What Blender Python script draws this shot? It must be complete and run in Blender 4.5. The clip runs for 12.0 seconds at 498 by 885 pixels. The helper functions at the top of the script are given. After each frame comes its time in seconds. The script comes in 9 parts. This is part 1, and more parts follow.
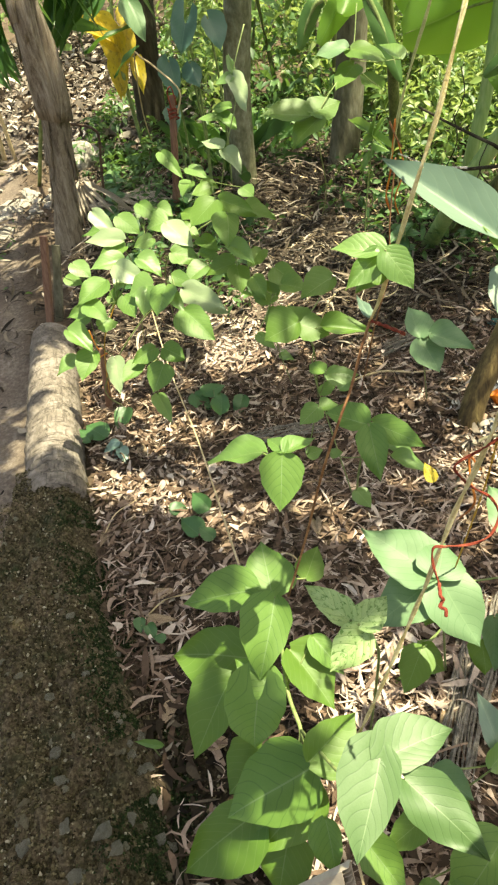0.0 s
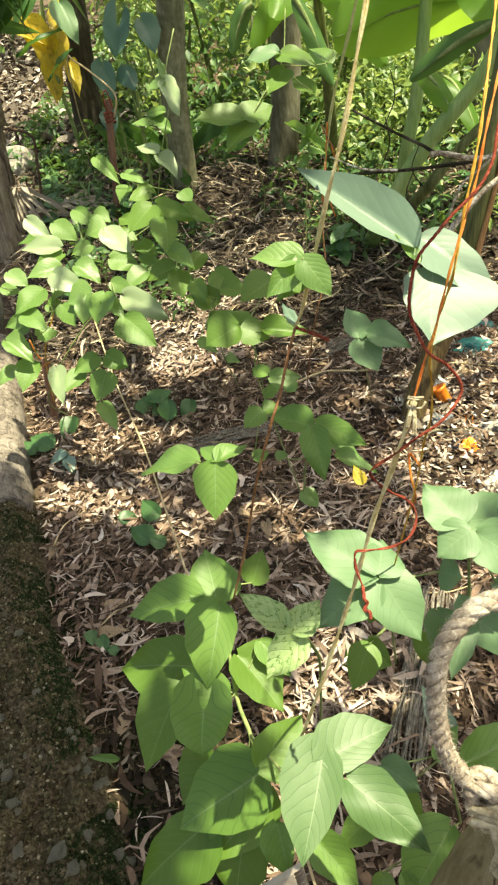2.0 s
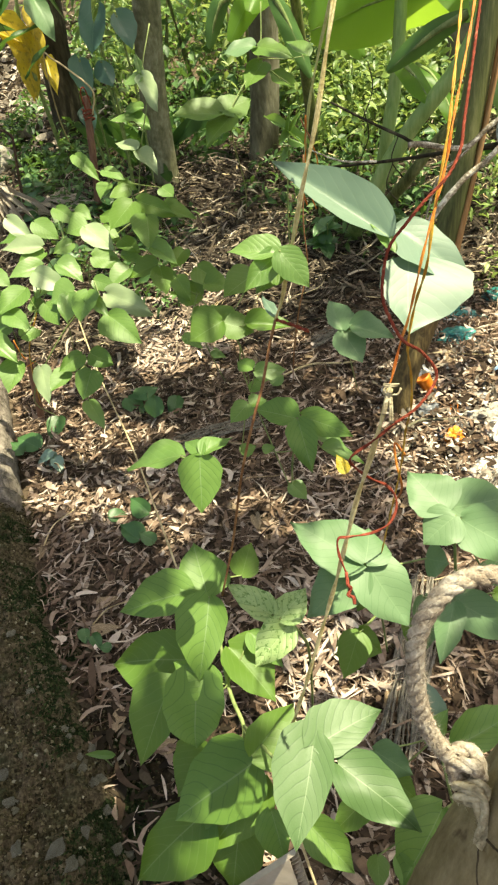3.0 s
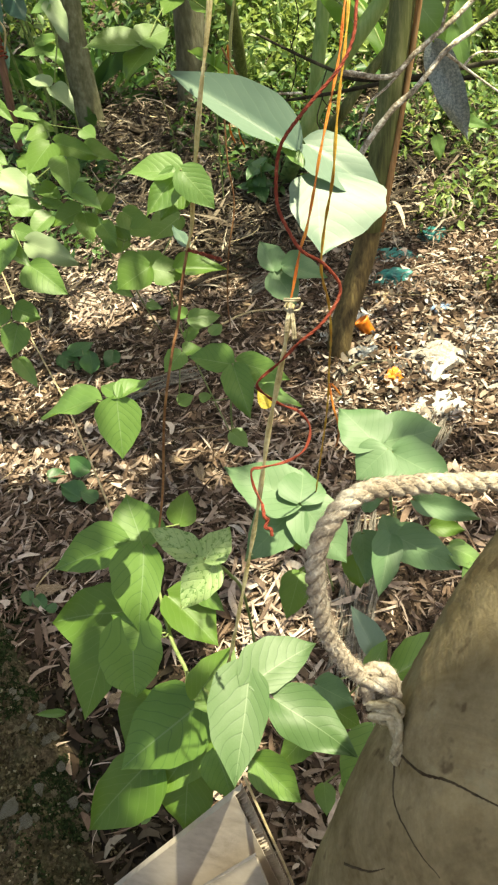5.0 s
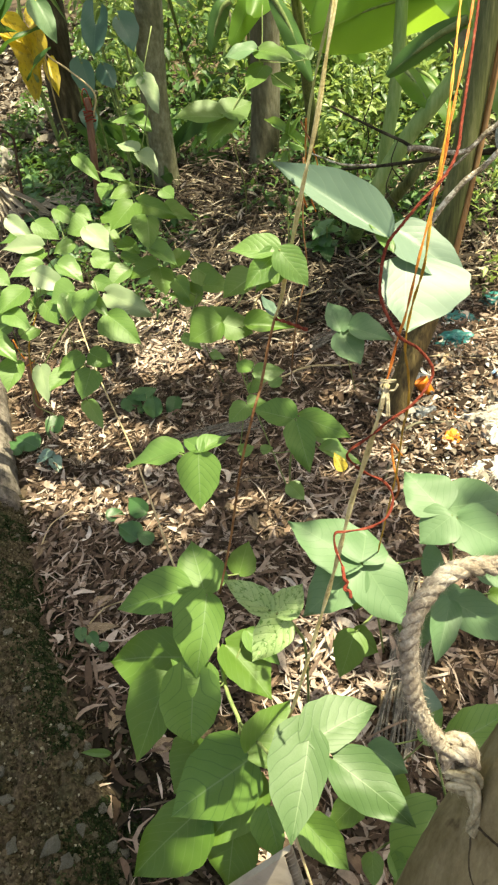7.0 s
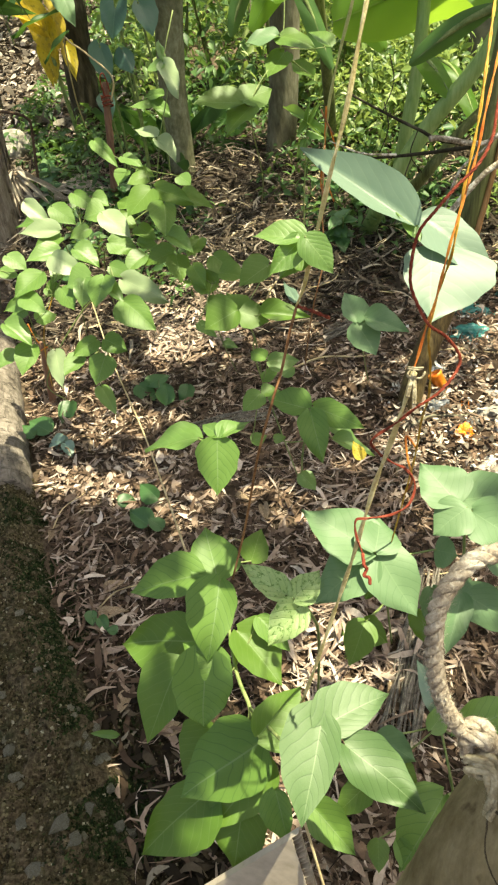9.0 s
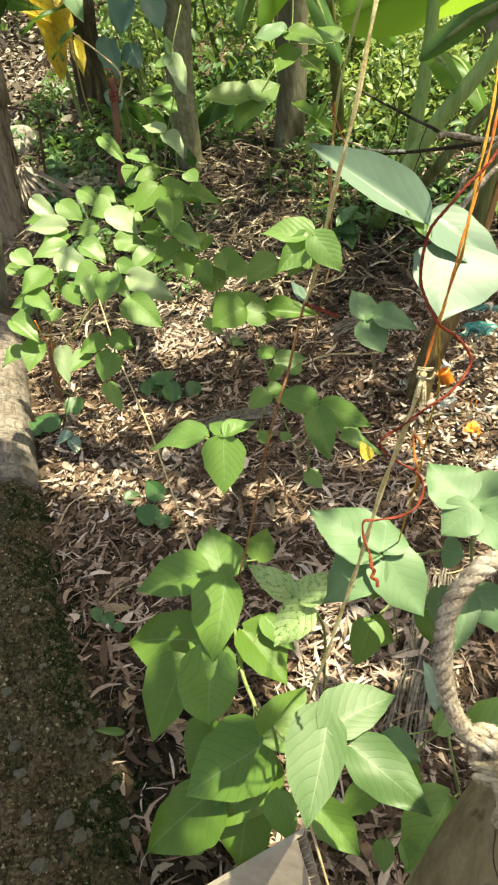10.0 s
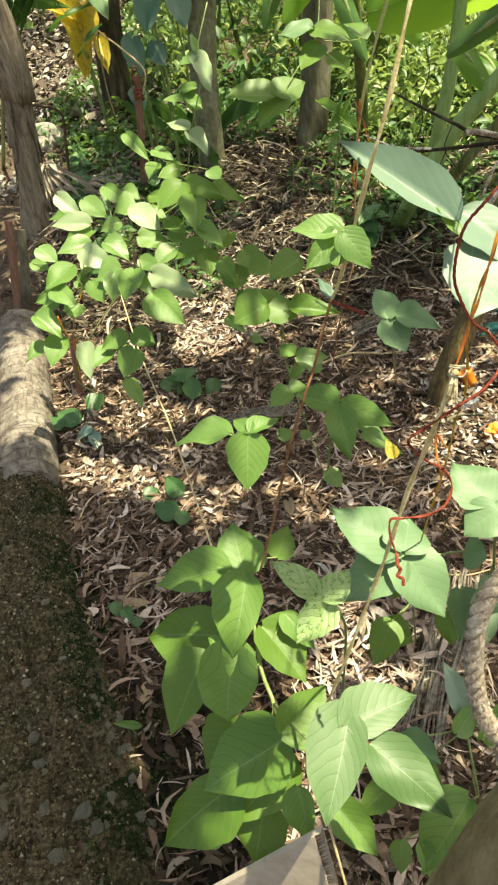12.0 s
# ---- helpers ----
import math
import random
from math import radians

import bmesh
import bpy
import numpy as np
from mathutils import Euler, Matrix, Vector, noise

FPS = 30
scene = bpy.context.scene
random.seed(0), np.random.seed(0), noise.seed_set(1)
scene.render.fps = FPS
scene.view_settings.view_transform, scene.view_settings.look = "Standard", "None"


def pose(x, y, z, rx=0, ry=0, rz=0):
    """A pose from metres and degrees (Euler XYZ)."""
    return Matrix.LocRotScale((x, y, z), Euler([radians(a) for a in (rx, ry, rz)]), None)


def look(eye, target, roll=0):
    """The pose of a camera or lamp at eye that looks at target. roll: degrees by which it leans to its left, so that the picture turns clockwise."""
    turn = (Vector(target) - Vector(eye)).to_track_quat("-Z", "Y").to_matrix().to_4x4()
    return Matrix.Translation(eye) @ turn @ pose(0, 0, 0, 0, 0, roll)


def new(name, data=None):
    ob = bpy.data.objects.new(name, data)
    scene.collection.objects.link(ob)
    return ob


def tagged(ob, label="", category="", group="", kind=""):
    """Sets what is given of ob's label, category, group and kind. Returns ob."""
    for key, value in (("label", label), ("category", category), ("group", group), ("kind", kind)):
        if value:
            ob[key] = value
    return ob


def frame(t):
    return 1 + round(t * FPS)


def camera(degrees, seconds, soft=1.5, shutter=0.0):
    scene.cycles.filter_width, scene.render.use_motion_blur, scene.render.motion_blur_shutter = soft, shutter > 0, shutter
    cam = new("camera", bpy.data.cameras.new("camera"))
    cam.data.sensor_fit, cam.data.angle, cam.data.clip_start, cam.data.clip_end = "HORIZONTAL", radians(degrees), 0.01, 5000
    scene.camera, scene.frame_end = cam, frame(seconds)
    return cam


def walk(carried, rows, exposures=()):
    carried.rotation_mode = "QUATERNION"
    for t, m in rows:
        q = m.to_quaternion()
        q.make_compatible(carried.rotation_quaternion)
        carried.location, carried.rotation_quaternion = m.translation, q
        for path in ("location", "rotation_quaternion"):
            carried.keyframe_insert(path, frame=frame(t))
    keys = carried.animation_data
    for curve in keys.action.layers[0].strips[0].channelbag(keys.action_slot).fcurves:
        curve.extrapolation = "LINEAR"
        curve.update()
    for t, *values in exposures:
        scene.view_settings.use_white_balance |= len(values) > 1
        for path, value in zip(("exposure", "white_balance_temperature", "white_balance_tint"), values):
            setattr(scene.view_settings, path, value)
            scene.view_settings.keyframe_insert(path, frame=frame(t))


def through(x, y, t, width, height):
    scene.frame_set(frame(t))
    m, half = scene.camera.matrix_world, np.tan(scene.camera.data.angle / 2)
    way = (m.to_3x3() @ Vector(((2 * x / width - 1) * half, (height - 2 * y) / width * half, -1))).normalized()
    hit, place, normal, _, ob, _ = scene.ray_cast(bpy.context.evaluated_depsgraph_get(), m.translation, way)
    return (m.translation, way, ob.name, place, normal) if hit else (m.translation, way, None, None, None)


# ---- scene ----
from mathutils.bvhtree import BVHTree

cam = camera(43.0, 12.0, soft=2.3)
PATH = [
    (0, (0.0986, 0.0553, 1.2291), (0.0093, 1.4136, 0.2108), -9.0),
    (0.5, (0.1114, 0.0519, 1.2291), (0.0875, 1.4067, 0.2031), -8.8),
    (1, (0.1139, 0.0527, 1.2283), (0.0731, 1.4059, 0.1997), -9.9),
    (1.5, (0.1258, 0.0612, 1.2206), (0.1360, 1.3863, 0.1547), -9.7),
    (2, (0.1249, 0.0578, 1.2325), (0.1513, 1.4102, 0.2023), -8.5),
    (2.5, (0.1309, 0.0536, 1.2350), (0.1878, 1.4017, 0.2006), -8.9),
    (3, (0.1300, 0.0510, 1.2325), (0.1819, 1.3923, 0.1895), -9.4),
    (3.2, (0.1292, 0.0493, 1.2342), (0.1776, 1.3957, 0.1972), -9.2),
    (4.8, (0.1590, 0.0501, 1.1977), (0.3264, 1.2852, 0.0408), -9.1),
    (5, (0.1573, 0.0527, 1.2002), (0.3094, 1.2971, 0.0527), -9.4),
    (5.5, (0.1496, 0.0519, 1.2070), (0.2754, 1.3217, 0.0842), -9.2),
    (6, (0.1377, 0.0510, 1.2112), (0.2278, 1.3447, 0.1130), -9.0),
    (6.5, (0.1326, 0.0476, 1.2325), (0.2193, 1.3863, 0.1878), -7.7),
    (6.7, (0.1300, 0.0433, 1.2325), (0.1972, 1.3898, 0.1972), -8.4),
    (8.5, (0.1249, 0.0425, 1.2248), (0.1709, 1.3634, 0.1555), -9.4),
    (9, (0.1165, 0.0399, 1.2317), (0.1496, 1.3719, 0.1768), -8.1),
    (9.5, (0.1156, 0.0442, 1.2308), (0.1300, 1.3677, 0.1632), -8.6),
    (10, (0.1165, 0.0450, 1.2308), (0.1318, 1.3736, 0.1709), -8.3),
    (10.5, (0.1148, 0.0467, 1.2308), (0.1182, 1.3796, 0.1751), -8.4),
    (11, (0.1088, 0.0416, 1.2333), (0.0944, 1.3821, 0.1878), -8.1),
    (11.5, (0.1062, 0.0425, 1.2333), (0.0782, 1.3804, 0.1853), -8.3),
    (12, (0.1088, 0.0442, 1.2308), (0.0782, 1.3736, 0.1726), -8.7),
]
walk(cam, [(t, look(eye, target, roll)) for t, eye, target, roll in PATH], [(0.0, 2.28, 7600, 2), (1.2, 2.29, 7600, 2), (2.2, 2.10, 7600, 2), (5.0, 2.02, 7600, 2), (6.5, 2.08, 7600, 2), (9.0, 2.09, 7600, 2), (12.0, 2.10, 7600, 2)])

# ---- light ----
SUN = Vector((0.27, -0.09, 0.955)).normalized()      # towards the sun
world = bpy.data.worlds.new("sky")
scene.world = world
world.use_nodes = True
wn, wl = world.node_tree.nodes, world.node_tree.links
sky = wn.new("ShaderNodeTexSky")
sky.sky_type, sky.sun_disc = "NISHITA", False
sky.sun_elevation = math.asin(SUN.z)
sky.sun_rotation = math.atan2(SUN.x, SUN.y)
sky.air_density, sky.dust_density, sky.ozone_density = 0.8, 4.0, 0.5
wl.new(sky.outputs[0], wn["Background"].inputs[0])
wn["Background"].inputs[1].default_value = 0.076
sun = new("sun", bpy.data.lights.new("sun", "SUN"))
sun.data.energy, sun.data.angle, sun.data.color = 2.85, radians(0.53), (1.0, 0.965, 0.80)
sun.matrix_world = Matrix.Translation((0, 0, 12)) @ SUN.to_track_quat("Z", "Y").to_matrix().to_4x4()


# ---- materials ----
def material(name, rough=0.7, spec=0.3):
    m = bpy.data.materials.new(name)
    m.use_nodes = True
    b = m.node_tree.nodes["Principled BSDF"]
    b.inputs["Roughness"].default_value = rough
    b.inputs["Specular IOR Level"].default_value = spec
    return m, m.node_tree.nodes, m.node_tree.links, b


def where(n, l, kind="World", scale=(1, 1, 1)):
    """Texture coordinates: World metres, Object metres, or UV."""
    if kind == "World":
        out = n.new("ShaderNodeNewGeometry").outputs["Position"]
    else:
        out = n.new("ShaderNodeTexCoord").outputs[kind]
    mp = n.new("ShaderNodeMapping")
    mp.inputs["Scale"].default_value = scale
    l.new(out, mp.inputs["Vector"])
    return mp.outputs[0]


def noise_of(n, l, vec, scale, detail=4.0, rough=0.6, distort=0.0):
    t = n.new("ShaderNodeTexNoise")
    t.inputs["Scale"].default_value, t.inputs["Detail"].default_value = scale, detail
    t.inputs["Roughness"].default_value, t.inputs["Distortion"].default_value = rough, distort
    l.new(vec, t.inputs["Vector"])
    return t.outputs["Fac"]


def ramp(n, l, fac, stops):
    r = n.new("ShaderNodeValToRGB")
    e = r.color_ramp.elements
    while len(e) < len(stops):
        e.new(0.5)
    for k, (p, c) in zip(e, stops):
        k.position, k.color = p, (*c, 1)
    l.new(fac, r.inputs[0])
    return r.outputs[0]


def mix(n, l, fac, a, b, how="MIX"):
    m = n.new("ShaderNodeMix")
    m.data_type, m.blend_type = "RGBA", how
    for sock, v in ((m.inputs[0], fac), (m.inputs[6], a), (m.inputs[7], b)):
        if isinstance(v, bpy.types.NodeSocket):
            l.new(v, sock)
        elif isinstance(v, tuple):
            sock.default_value = (*v, 1)
        else:
            sock.default_value = v
    return m.outputs[2]


def calc(n, l, op, a, b=0.0, c=0.0):
    m = n.new("ShaderNodeMath")
    m.operation = op
    for sock, v in zip(m.inputs, (a, b, c)):
        if isinstance(v, bpy.types.NodeSocket):
            l.new(v, sock)
        else:
            sock.default_value = v
    return m.outputs[0]


def bump(n, l, b, height, strength, dist=0.01):
    k = n.new("ShaderNodeBump")
    k.inputs["Strength"].default_value, k.inputs["Distance"].default_value = strength, dist
    l.new(height, k.inputs["Height"])
    l.new(k.outputs[0], b.inputs["Normal"])
    return k.outputs[0]


def leaf_material(name, dark, light, vein, through, rough=0.42, spec=0.5, thru=0.38, veins=7.0, blotch=None, coat=0.0, groove=None, deep=0.14, lines=0.6):
    """A leaf: colour varied by leaf and over the blade, midrib and side veins in relief, light coming through."""
    m, n, l, b = material(name, rough, spec)
    uv = where(n, l, "UV")
    sep = n.new("ShaderNodeSeparateXYZ")
    l.new(uv, sep.inputs[0])
    off = calc(n, l, "ABSOLUTE", calc(n, l, "SUBTRACT", sep.outputs[0], 0.5))
    mid = calc(n, l, "LESS_THAN", off, 0.010)
    run = calc(n, l, "SUBTRACT", sep.outputs[1], calc(n, l, "MULTIPLY", calc(n, l, "POWER", off, 1.3), 1.1))
    bent = calc(n, l, "MULTIPLY_ADD", noise_of(n, l, uv, 2.5, 1.0), 0.16, run)
    wave = calc(n, l, "PINGPONG", calc(n, l, "MULTIPLY", bent, veins), 0.5)
    side = calc(n, l, "SMOOTH_MIN", calc(n, l, "MULTIPLY", wave, 13.0), 1.0, 0.2)
    net = n.new("ShaderNodeTexVoronoi")
    net.feature = "DISTANCE_TO_EDGE"
    net.inputs["Scale"].default_value = 26.0
    l.new(uv, net.inputs["Vector"])
    mesh_line = calc(n, l, "SUBTRACT", 1.0, calc(n, l, "SMOOTH_MIN", calc(n, l, "MULTIPLY", net.outputs["Distance"], 12.0), 1.0, 0.2))
    info = n.new("ShaderNodeObjectInfo")
    big = noise_of(n, l, uv, 3.0, 3.0)
    fine = noise_of(n, l, uv, 30.0, 3.0)
    tone = calc(n, l, "ADD", calc(n, l, "MULTIPLY", info.outputs["Random"], 0.55), calc(n, l, "MULTIPLY", big, 0.6))
    col = ramp(n, l, tone, [(0.15, dark), (0.95, light)])
    veinfac = calc(n, l, "MULTIPLY", calc(n, l, "SUBTRACT", 1.0, side), lines if groove else 0.34)
    col = mix(n, l, veinfac, col, groove or vein)
    col = mix(n, l, calc(n, l, "MULTIPLY", mesh_line, 0.10), col, groove or dark)
    col = mix(n, l, calc(n, l, "MULTIPLY", fine, 0.22), col, dark)
    col = mix(n, l, calc(n, l, "MULTIPLY", mid, 0.7), col, vein)
    if blotch:
        spot = ramp(n, l, noise_of(n, l, uv, blotch[0], 5.0, 0.65), [(blotch[1], (0, 0, 0)), (blotch[1] + 0.07, (1, 1, 1))])
        col = mix(n, l, spot, col, blotch[2])
    l.new(col, b.inputs["Base Color"])
    puff = calc(n, l, "ADD", calc(n, l, "ADD", calc(n, l, "MULTIPLY", calc(n, l, "POWER", calc(n, l, "MULTIPLY", wave, 2.0), 0.6), 0.35), calc(n, l, "MULTIPLY", side, 0.18)), calc(n, l, "MULTIPLY", fine, 0.25))
    nrm = bump(n, l, b, puff, deep, 0.0016)
    b.inputs["Coat Weight"].default_value, b.inputs["Coat Roughness"].default_value = coat, 0.45
    t = n.new("ShaderNodeBsdfTranslucent")
    l.new(mix(n, l, 0.5, col, through), t.inputs["Color"])
    l.new(nrm, t.inputs["Normal"])
    s = n.new("ShaderNodeMixShader")
    s.inputs[0].default_value = thru
    l.new(b.outputs[0], s.inputs[1])
    l.new(t.outputs[0], s.inputs[2])
    l.new(s.outputs[0], n["Material Output"].inputs[0])
    return m


def island_leaf(name, stops, through, rough=0.5, thru=0.3, spec=0.35):
    """Leaves of a joined crown or thicket: the colour changes from leaf to leaf."""
    m, n, l, b = material(name, rough, spec)
    geo = n.new("ShaderNodeNewGeometry")
    col = ramp(n, l, geo.outputs["Random Per Island"], stops)
    spots = noise_of(n, l, where(n, l), 45.0, 2.0)
    col = mix(n, l, calc(n, l, "MULTIPLY", spots, 0.35), col, stops[0][1])
    l.new(col, b.inputs["Base Color"])
    t = n.new("ShaderNodeBsdfTranslucent")
    l.new(mix(n, l, 0.6, col, through), t.inputs["Color"])
    s = n.new("ShaderNodeMixShader")
    s.inputs[0].default_value = thru
    l.new(b.outputs[0], s.inputs[1])
    l.new(t.outputs[0], s.inputs[2])
    l.new(s.outputs[0], n["Material Output"].inputs[0])
    return m


def plain(name, stops, scale, rough=0.8, spec=0.2, kind="Object", stretch=(1, 1, 1), relief=0.3, depth=0.004, fine=6.0, detail=6.0, metal=0.0):
    """A surface with two scales of variation in colour and relief."""
    m, n, l, b = material(name, rough, spec)
    b.inputs["Metallic"].default_value = metal
    v = where(n, l, kind, stretch)
    a = noise_of(n, l, v, scale, detail, 0.62, 0.3)
    f = noise_of(n, l, v, scale * fine, 4.0, 0.6)
    tone = calc(n, l, "ADD", calc(n, l, "MULTIPLY", a, 0.65), calc(n, l, "MULTIPLY", f, 0.35))
    tone = calc(n, l, "MULTIPLY_ADD", tone, 2.2, -0.6)
    l.new(ramp(n, l, tone, stops), b.inputs["Base Color"])
    bump(n, l, b, tone, relief, depth)
    return m


def island_plain(name, stops, rough=0.85, spec=0.15, grain=90.0, thru=0.0):
    """Dry litter: one tone a piece, with streaks along it."""
    m, n, l, b = material(name, rough, spec)
    geo = n.new("ShaderNodeNewGeometry")
    col = ramp(n, l, geo.outputs["Random Per Island"], stops)
    g = noise_of(n, l, where(n, l), grain, 4.0, 0.7, 0.5)
    col = mix(n, l, 0.75, col, ramp(n, l, g, [(0.25, (0.5, 0.45, 0.40)), (0.7, (1.12, 1.08, 1.04))]), "MULTIPLY")
    l.new(col, b.inputs["Base Color"])
    bump(n, l, b, g, 0.5, 0.002)
    return m


def tan_bark():
    """Smooth bark: broad blotches, fine speckle, dark flecks and faint lichen."""
    m, n, l, b = material("smooth tan bark", 0.88, 0.12)
    v = where(n, l, "Object", (1, 1, 0.6))
    big, mid = noise_of(n, l, v, 7.0, 5.0, 0.6, 0.4), noise_of(n, l, v, 38.0, 6.0, 0.7)
    fine = noise_of(n, l, v, 260.0, 3.0, 0.6)
    t = calc(n, l, "ADD", calc(n, l, "MULTIPLY", big, 0.45), calc(n, l, "ADD", calc(n, l, "MULTIPLY", mid, 0.4), calc(n, l, "MULTIPLY", fine, 0.15)))
    t = calc(n, l, "MULTIPLY_ADD", t, 2.4, -0.7)
    col = ramp(n, l, t, [(0.1, (0.130, 0.097, 0.052)), (0.42, (0.223, 0.175, 0.097)), (0.72, (0.308, 0.251, 0.149)), (0.95, (0.438, 0.373, 0.244))])
    stain = ramp(n, l, noise_of(n, l, where(n, l, "Object", (1, 1, 0.5)), 16.0, 6.0, 0.75, 0.8), [(0.35, (0.68, 0.64, 0.56)), (0.5, (1, 1, 1)), (0.66, (1.35, 1.33, 1.28))])
    col = mix(n, l, 0.9, col, stain, "MULTIPLY")
    fleck = ramp(n, l, noise_of(n, l, where(n, l, "Object", (1, 1, 0.35)), 90.0, 3.0, 0.5), [(0.64, (0, 0, 0)), (0.72, (1, 1, 1))])
    col = mix(n, l, calc(n, l, "MULTIPLY", fleck, 0.7), col, (0.082, 0.055, 0.032))
    lichen = ramp(n, l, noise_of(n, l, v, 14.0, 6.0, 0.7), [(0.60, (0, 0, 0)), (0.70, (1, 1, 1))])
    col = mix(n, l, calc(n, l, "MULTIPLY", lichen, 0.55), col, (0.341, 0.324, 0.211))
    l.new(col, b.inputs["Base Color"])
    bump(n, l, b, calc(n, l, "ADD", big, calc(n, l, "MULTIPLY", mid, 0.5)), 0.7, 0.006)
    return m


LEAF_MID = leaf_material("bean leaf green", (0.096, 0.190, 0.034), (0.152, 0.264, 0.057), (0.19, 0.29, 0.12), (0.24, 0.42, 0.08), rough=0.52, spec=0.42, coat=0.08, groove=(0.030, 0.080, 0.020), deep=0.20, thru=0.30)
LEAF_GLOSS = leaf_material("bean leaf glossy green", (0.072, 0.138, 0.046), (0.108, 0.186, 0.070), (0.20, 0.28, 0.14), (0.24, 0.42, 0.08), rough=0.50, spec=0.45, coat=0.10, groove=(0.026, 0.064, 0.020), deep=0.18, thru=0.24, lines=0.55)
LEAF_DEEP = leaf_material("bean leaf deep green", (0.083, 0.168, 0.024), (0.134, 0.236, 0.042), (0.20, 0.31, 0.10), (0.30, 0.45, 0.04), rough=0.48, thru=0.36, spec=0.45, deep=0.2)
LEAF_YOUNG = leaf_material("bean leaf yellow-green", (0.105, 0.210, 0.045), (0.19, 0.32, 0.090), (0.27, 0.39, 0.14), (0.38, 0.57, 0.09), rough=0.42, thru=0.40, coat=0.25, deep=0.25)
LEAF_PALE = leaf_material("bean leaf pale grey-green", (0.110, 0.200, 0.090), (0.160, 0.260, 0.130), (0.18, 0.29, 0.14), (0.24, 0.42, 0.10), rough=0.50, thru=0.26, spec=0.4, coat=0.06, groove=(0.06, 0.125, 0.052), deep=0.13, lines=0.42)
LEAF_SILVER = leaf_material("bean leaf silvery", (0.118, 0.190, 0.132), (0.165, 0.240, 0.175), (0.22, 0.30, 0.20), (0.26, 0.42, 0.20), rough=0.45, thru=0.18, spec=0.45, coat=0.06, deep=0.10)
LEAF_SICK = leaf_material("bean leaf mottled", (0.30, 0.44, 0.17), (0.44, 0.56, 0.27), (0.46, 0.57, 0.29), (0.40, 0.56, 0.14), veins=5.0, blotch=(9.0, 0.55, (0.09, 0.20, 0.045)), groove=(0.07, 0.17, 0.035), deep=0.7, lines=0.6)
# Whitish green for leaves in direct sun; the sunlight is put into the colour
LEAF_SUNLIT = leaf_material("bean leaf in sunlit tone", (0.21, 0.29, 0.145), (0.30, 0.38, 0.21), (0.34, 0.42, 0.24), (0.40, 0.54, 0.18), rough=0.45, thru=0.28, spec=0.45, coat=0.08, deep=0.12)
LEAF_LOW = leaf_material("weed leaf", (0.035, 0.10, 0.030), (0.075, 0.17, 0.05), (0.12, 0.22, 0.09), (0.20, 0.36, 0.06), thru=0.28, deep=0.12)
LEAF_GREY = leaf_material("weed leaf blue-grey", (0.15, 0.24, 0.19), (0.24, 0.34, 0.27), (0.3, 0.4, 0.32), (0.25, 0.38, 0.2), thru=0.2, deep=0.12)
LEAF_TARO = leaf_material("taro leaf blue-green", (0.06, 0.135, 0.105), (0.11, 0.20, 0.155), (0.14, 0.24, 0.16), (0.15, 0.34, 0.10), rough=0.35, spec=0.6)
LEAF_YELLOW = leaf_material("dying leaf yellow", (0.46, 0.33, 0.03), (0.62, 0.48, 0.06), (0.78, 0.68, 0.20), (0.90, 0.72, 0.05), thru=0.5, blotch=(6.0, 0.53, (0.26, 0.20, 0.04)), deep=0.4)
BANANA = leaf_material("banana leaf", (0.09, 0.21, 0.03), (0.17, 0.33, 0.045), (0.26, 0.40, 0.11), (0.52, 0.75, 0.06), rough=0.4, thru=0.62, veins=60.0)
# Darker copy of the banana leaf, with shade put into its colour
BANANA_SHADE = leaf_material("banana leaf shaded", (0.045, 0.115, 0.025), (0.085, 0.175, 0.04), (0.16, 0.26, 0.08), (0.25, 0.42, 0.05), rough=0.4, thru=0.35, veins=50.0)
STRAP = leaf_material("strap leaf dark green", (0.025, 0.08, 0.02), (0.06, 0.14, 0.03), (0.09, 0.18, 0.06), (0.18, 0.34, 0.05), veins=40.0)
DRIED = plain("dried leaf", [(0.3, (0.16, 0.11, 0.07)), (0.6, (0.34, 0.25, 0.16)), (0.8, (0.48, 0.38, 0.26))], 14.0, 0.85, 0.15, stretch=(3, 0.4, 1))
BLUEGREY = plain("withered grey leaf", [(0.2, (0.10, 0.14, 0.15)), (0.5, (0.27, 0.34, 0.35)), (0.8, (0.55, 0.62, 0.62))], 14.0, 0.45, 0.5, stretch=(1, 3, 1), relief=0.6)
STEM = plain("green stem", [(0.3, (0.12, 0.17, 0.05)), (0.7, (0.24, 0.29, 0.11))], 30.0, 0.6, 0.3)
STEM_BROWN = plain("brown stem", [(0.3, (0.15, 0.065, 0.03)), (0.7, (0.36, 0.19, 0.09))], 40.0, 0.7, 0.2)
YELLOW_VINE = plain("yellow-orange vine", [(0.2, (0.42, 0.18, 0.02)), (0.8, (0.62, 0.40, 0.06))], 40.0, 0.5, 0.35)
RAFFIA = plain("dry raffia", [(0.2, (0.20, 0.16, 0.10)), (0.5, (0.42, 0.36, 0.24)), (0.85, (0.66, 0.60, 0.46))], 60.0, 0.85, 0.15, relief=0.8, depth=0.002)
TWINE_GREEN = plain("greenish twine", [(0.2, (0.34, 0.36, 0.12)), (0.8, (0.60, 0.60, 0.28))], 60.0, 0.7, 0.25)
RED_VINE = plain("red vine", [(0.2, (0.12, 0.024, 0.016)), (0.65, (0.26, 0.056, 0.034)), (0.9, (0.44, 0.19, 0.12))], 140.0, 0.8, 0.12)
ORANGE_VINE = plain("orange vine", [(0.2, (0.46, 0.10, 0.015)), (0.8, (0.68, 0.27, 0.04))], 40.0, 0.5, 0.35)
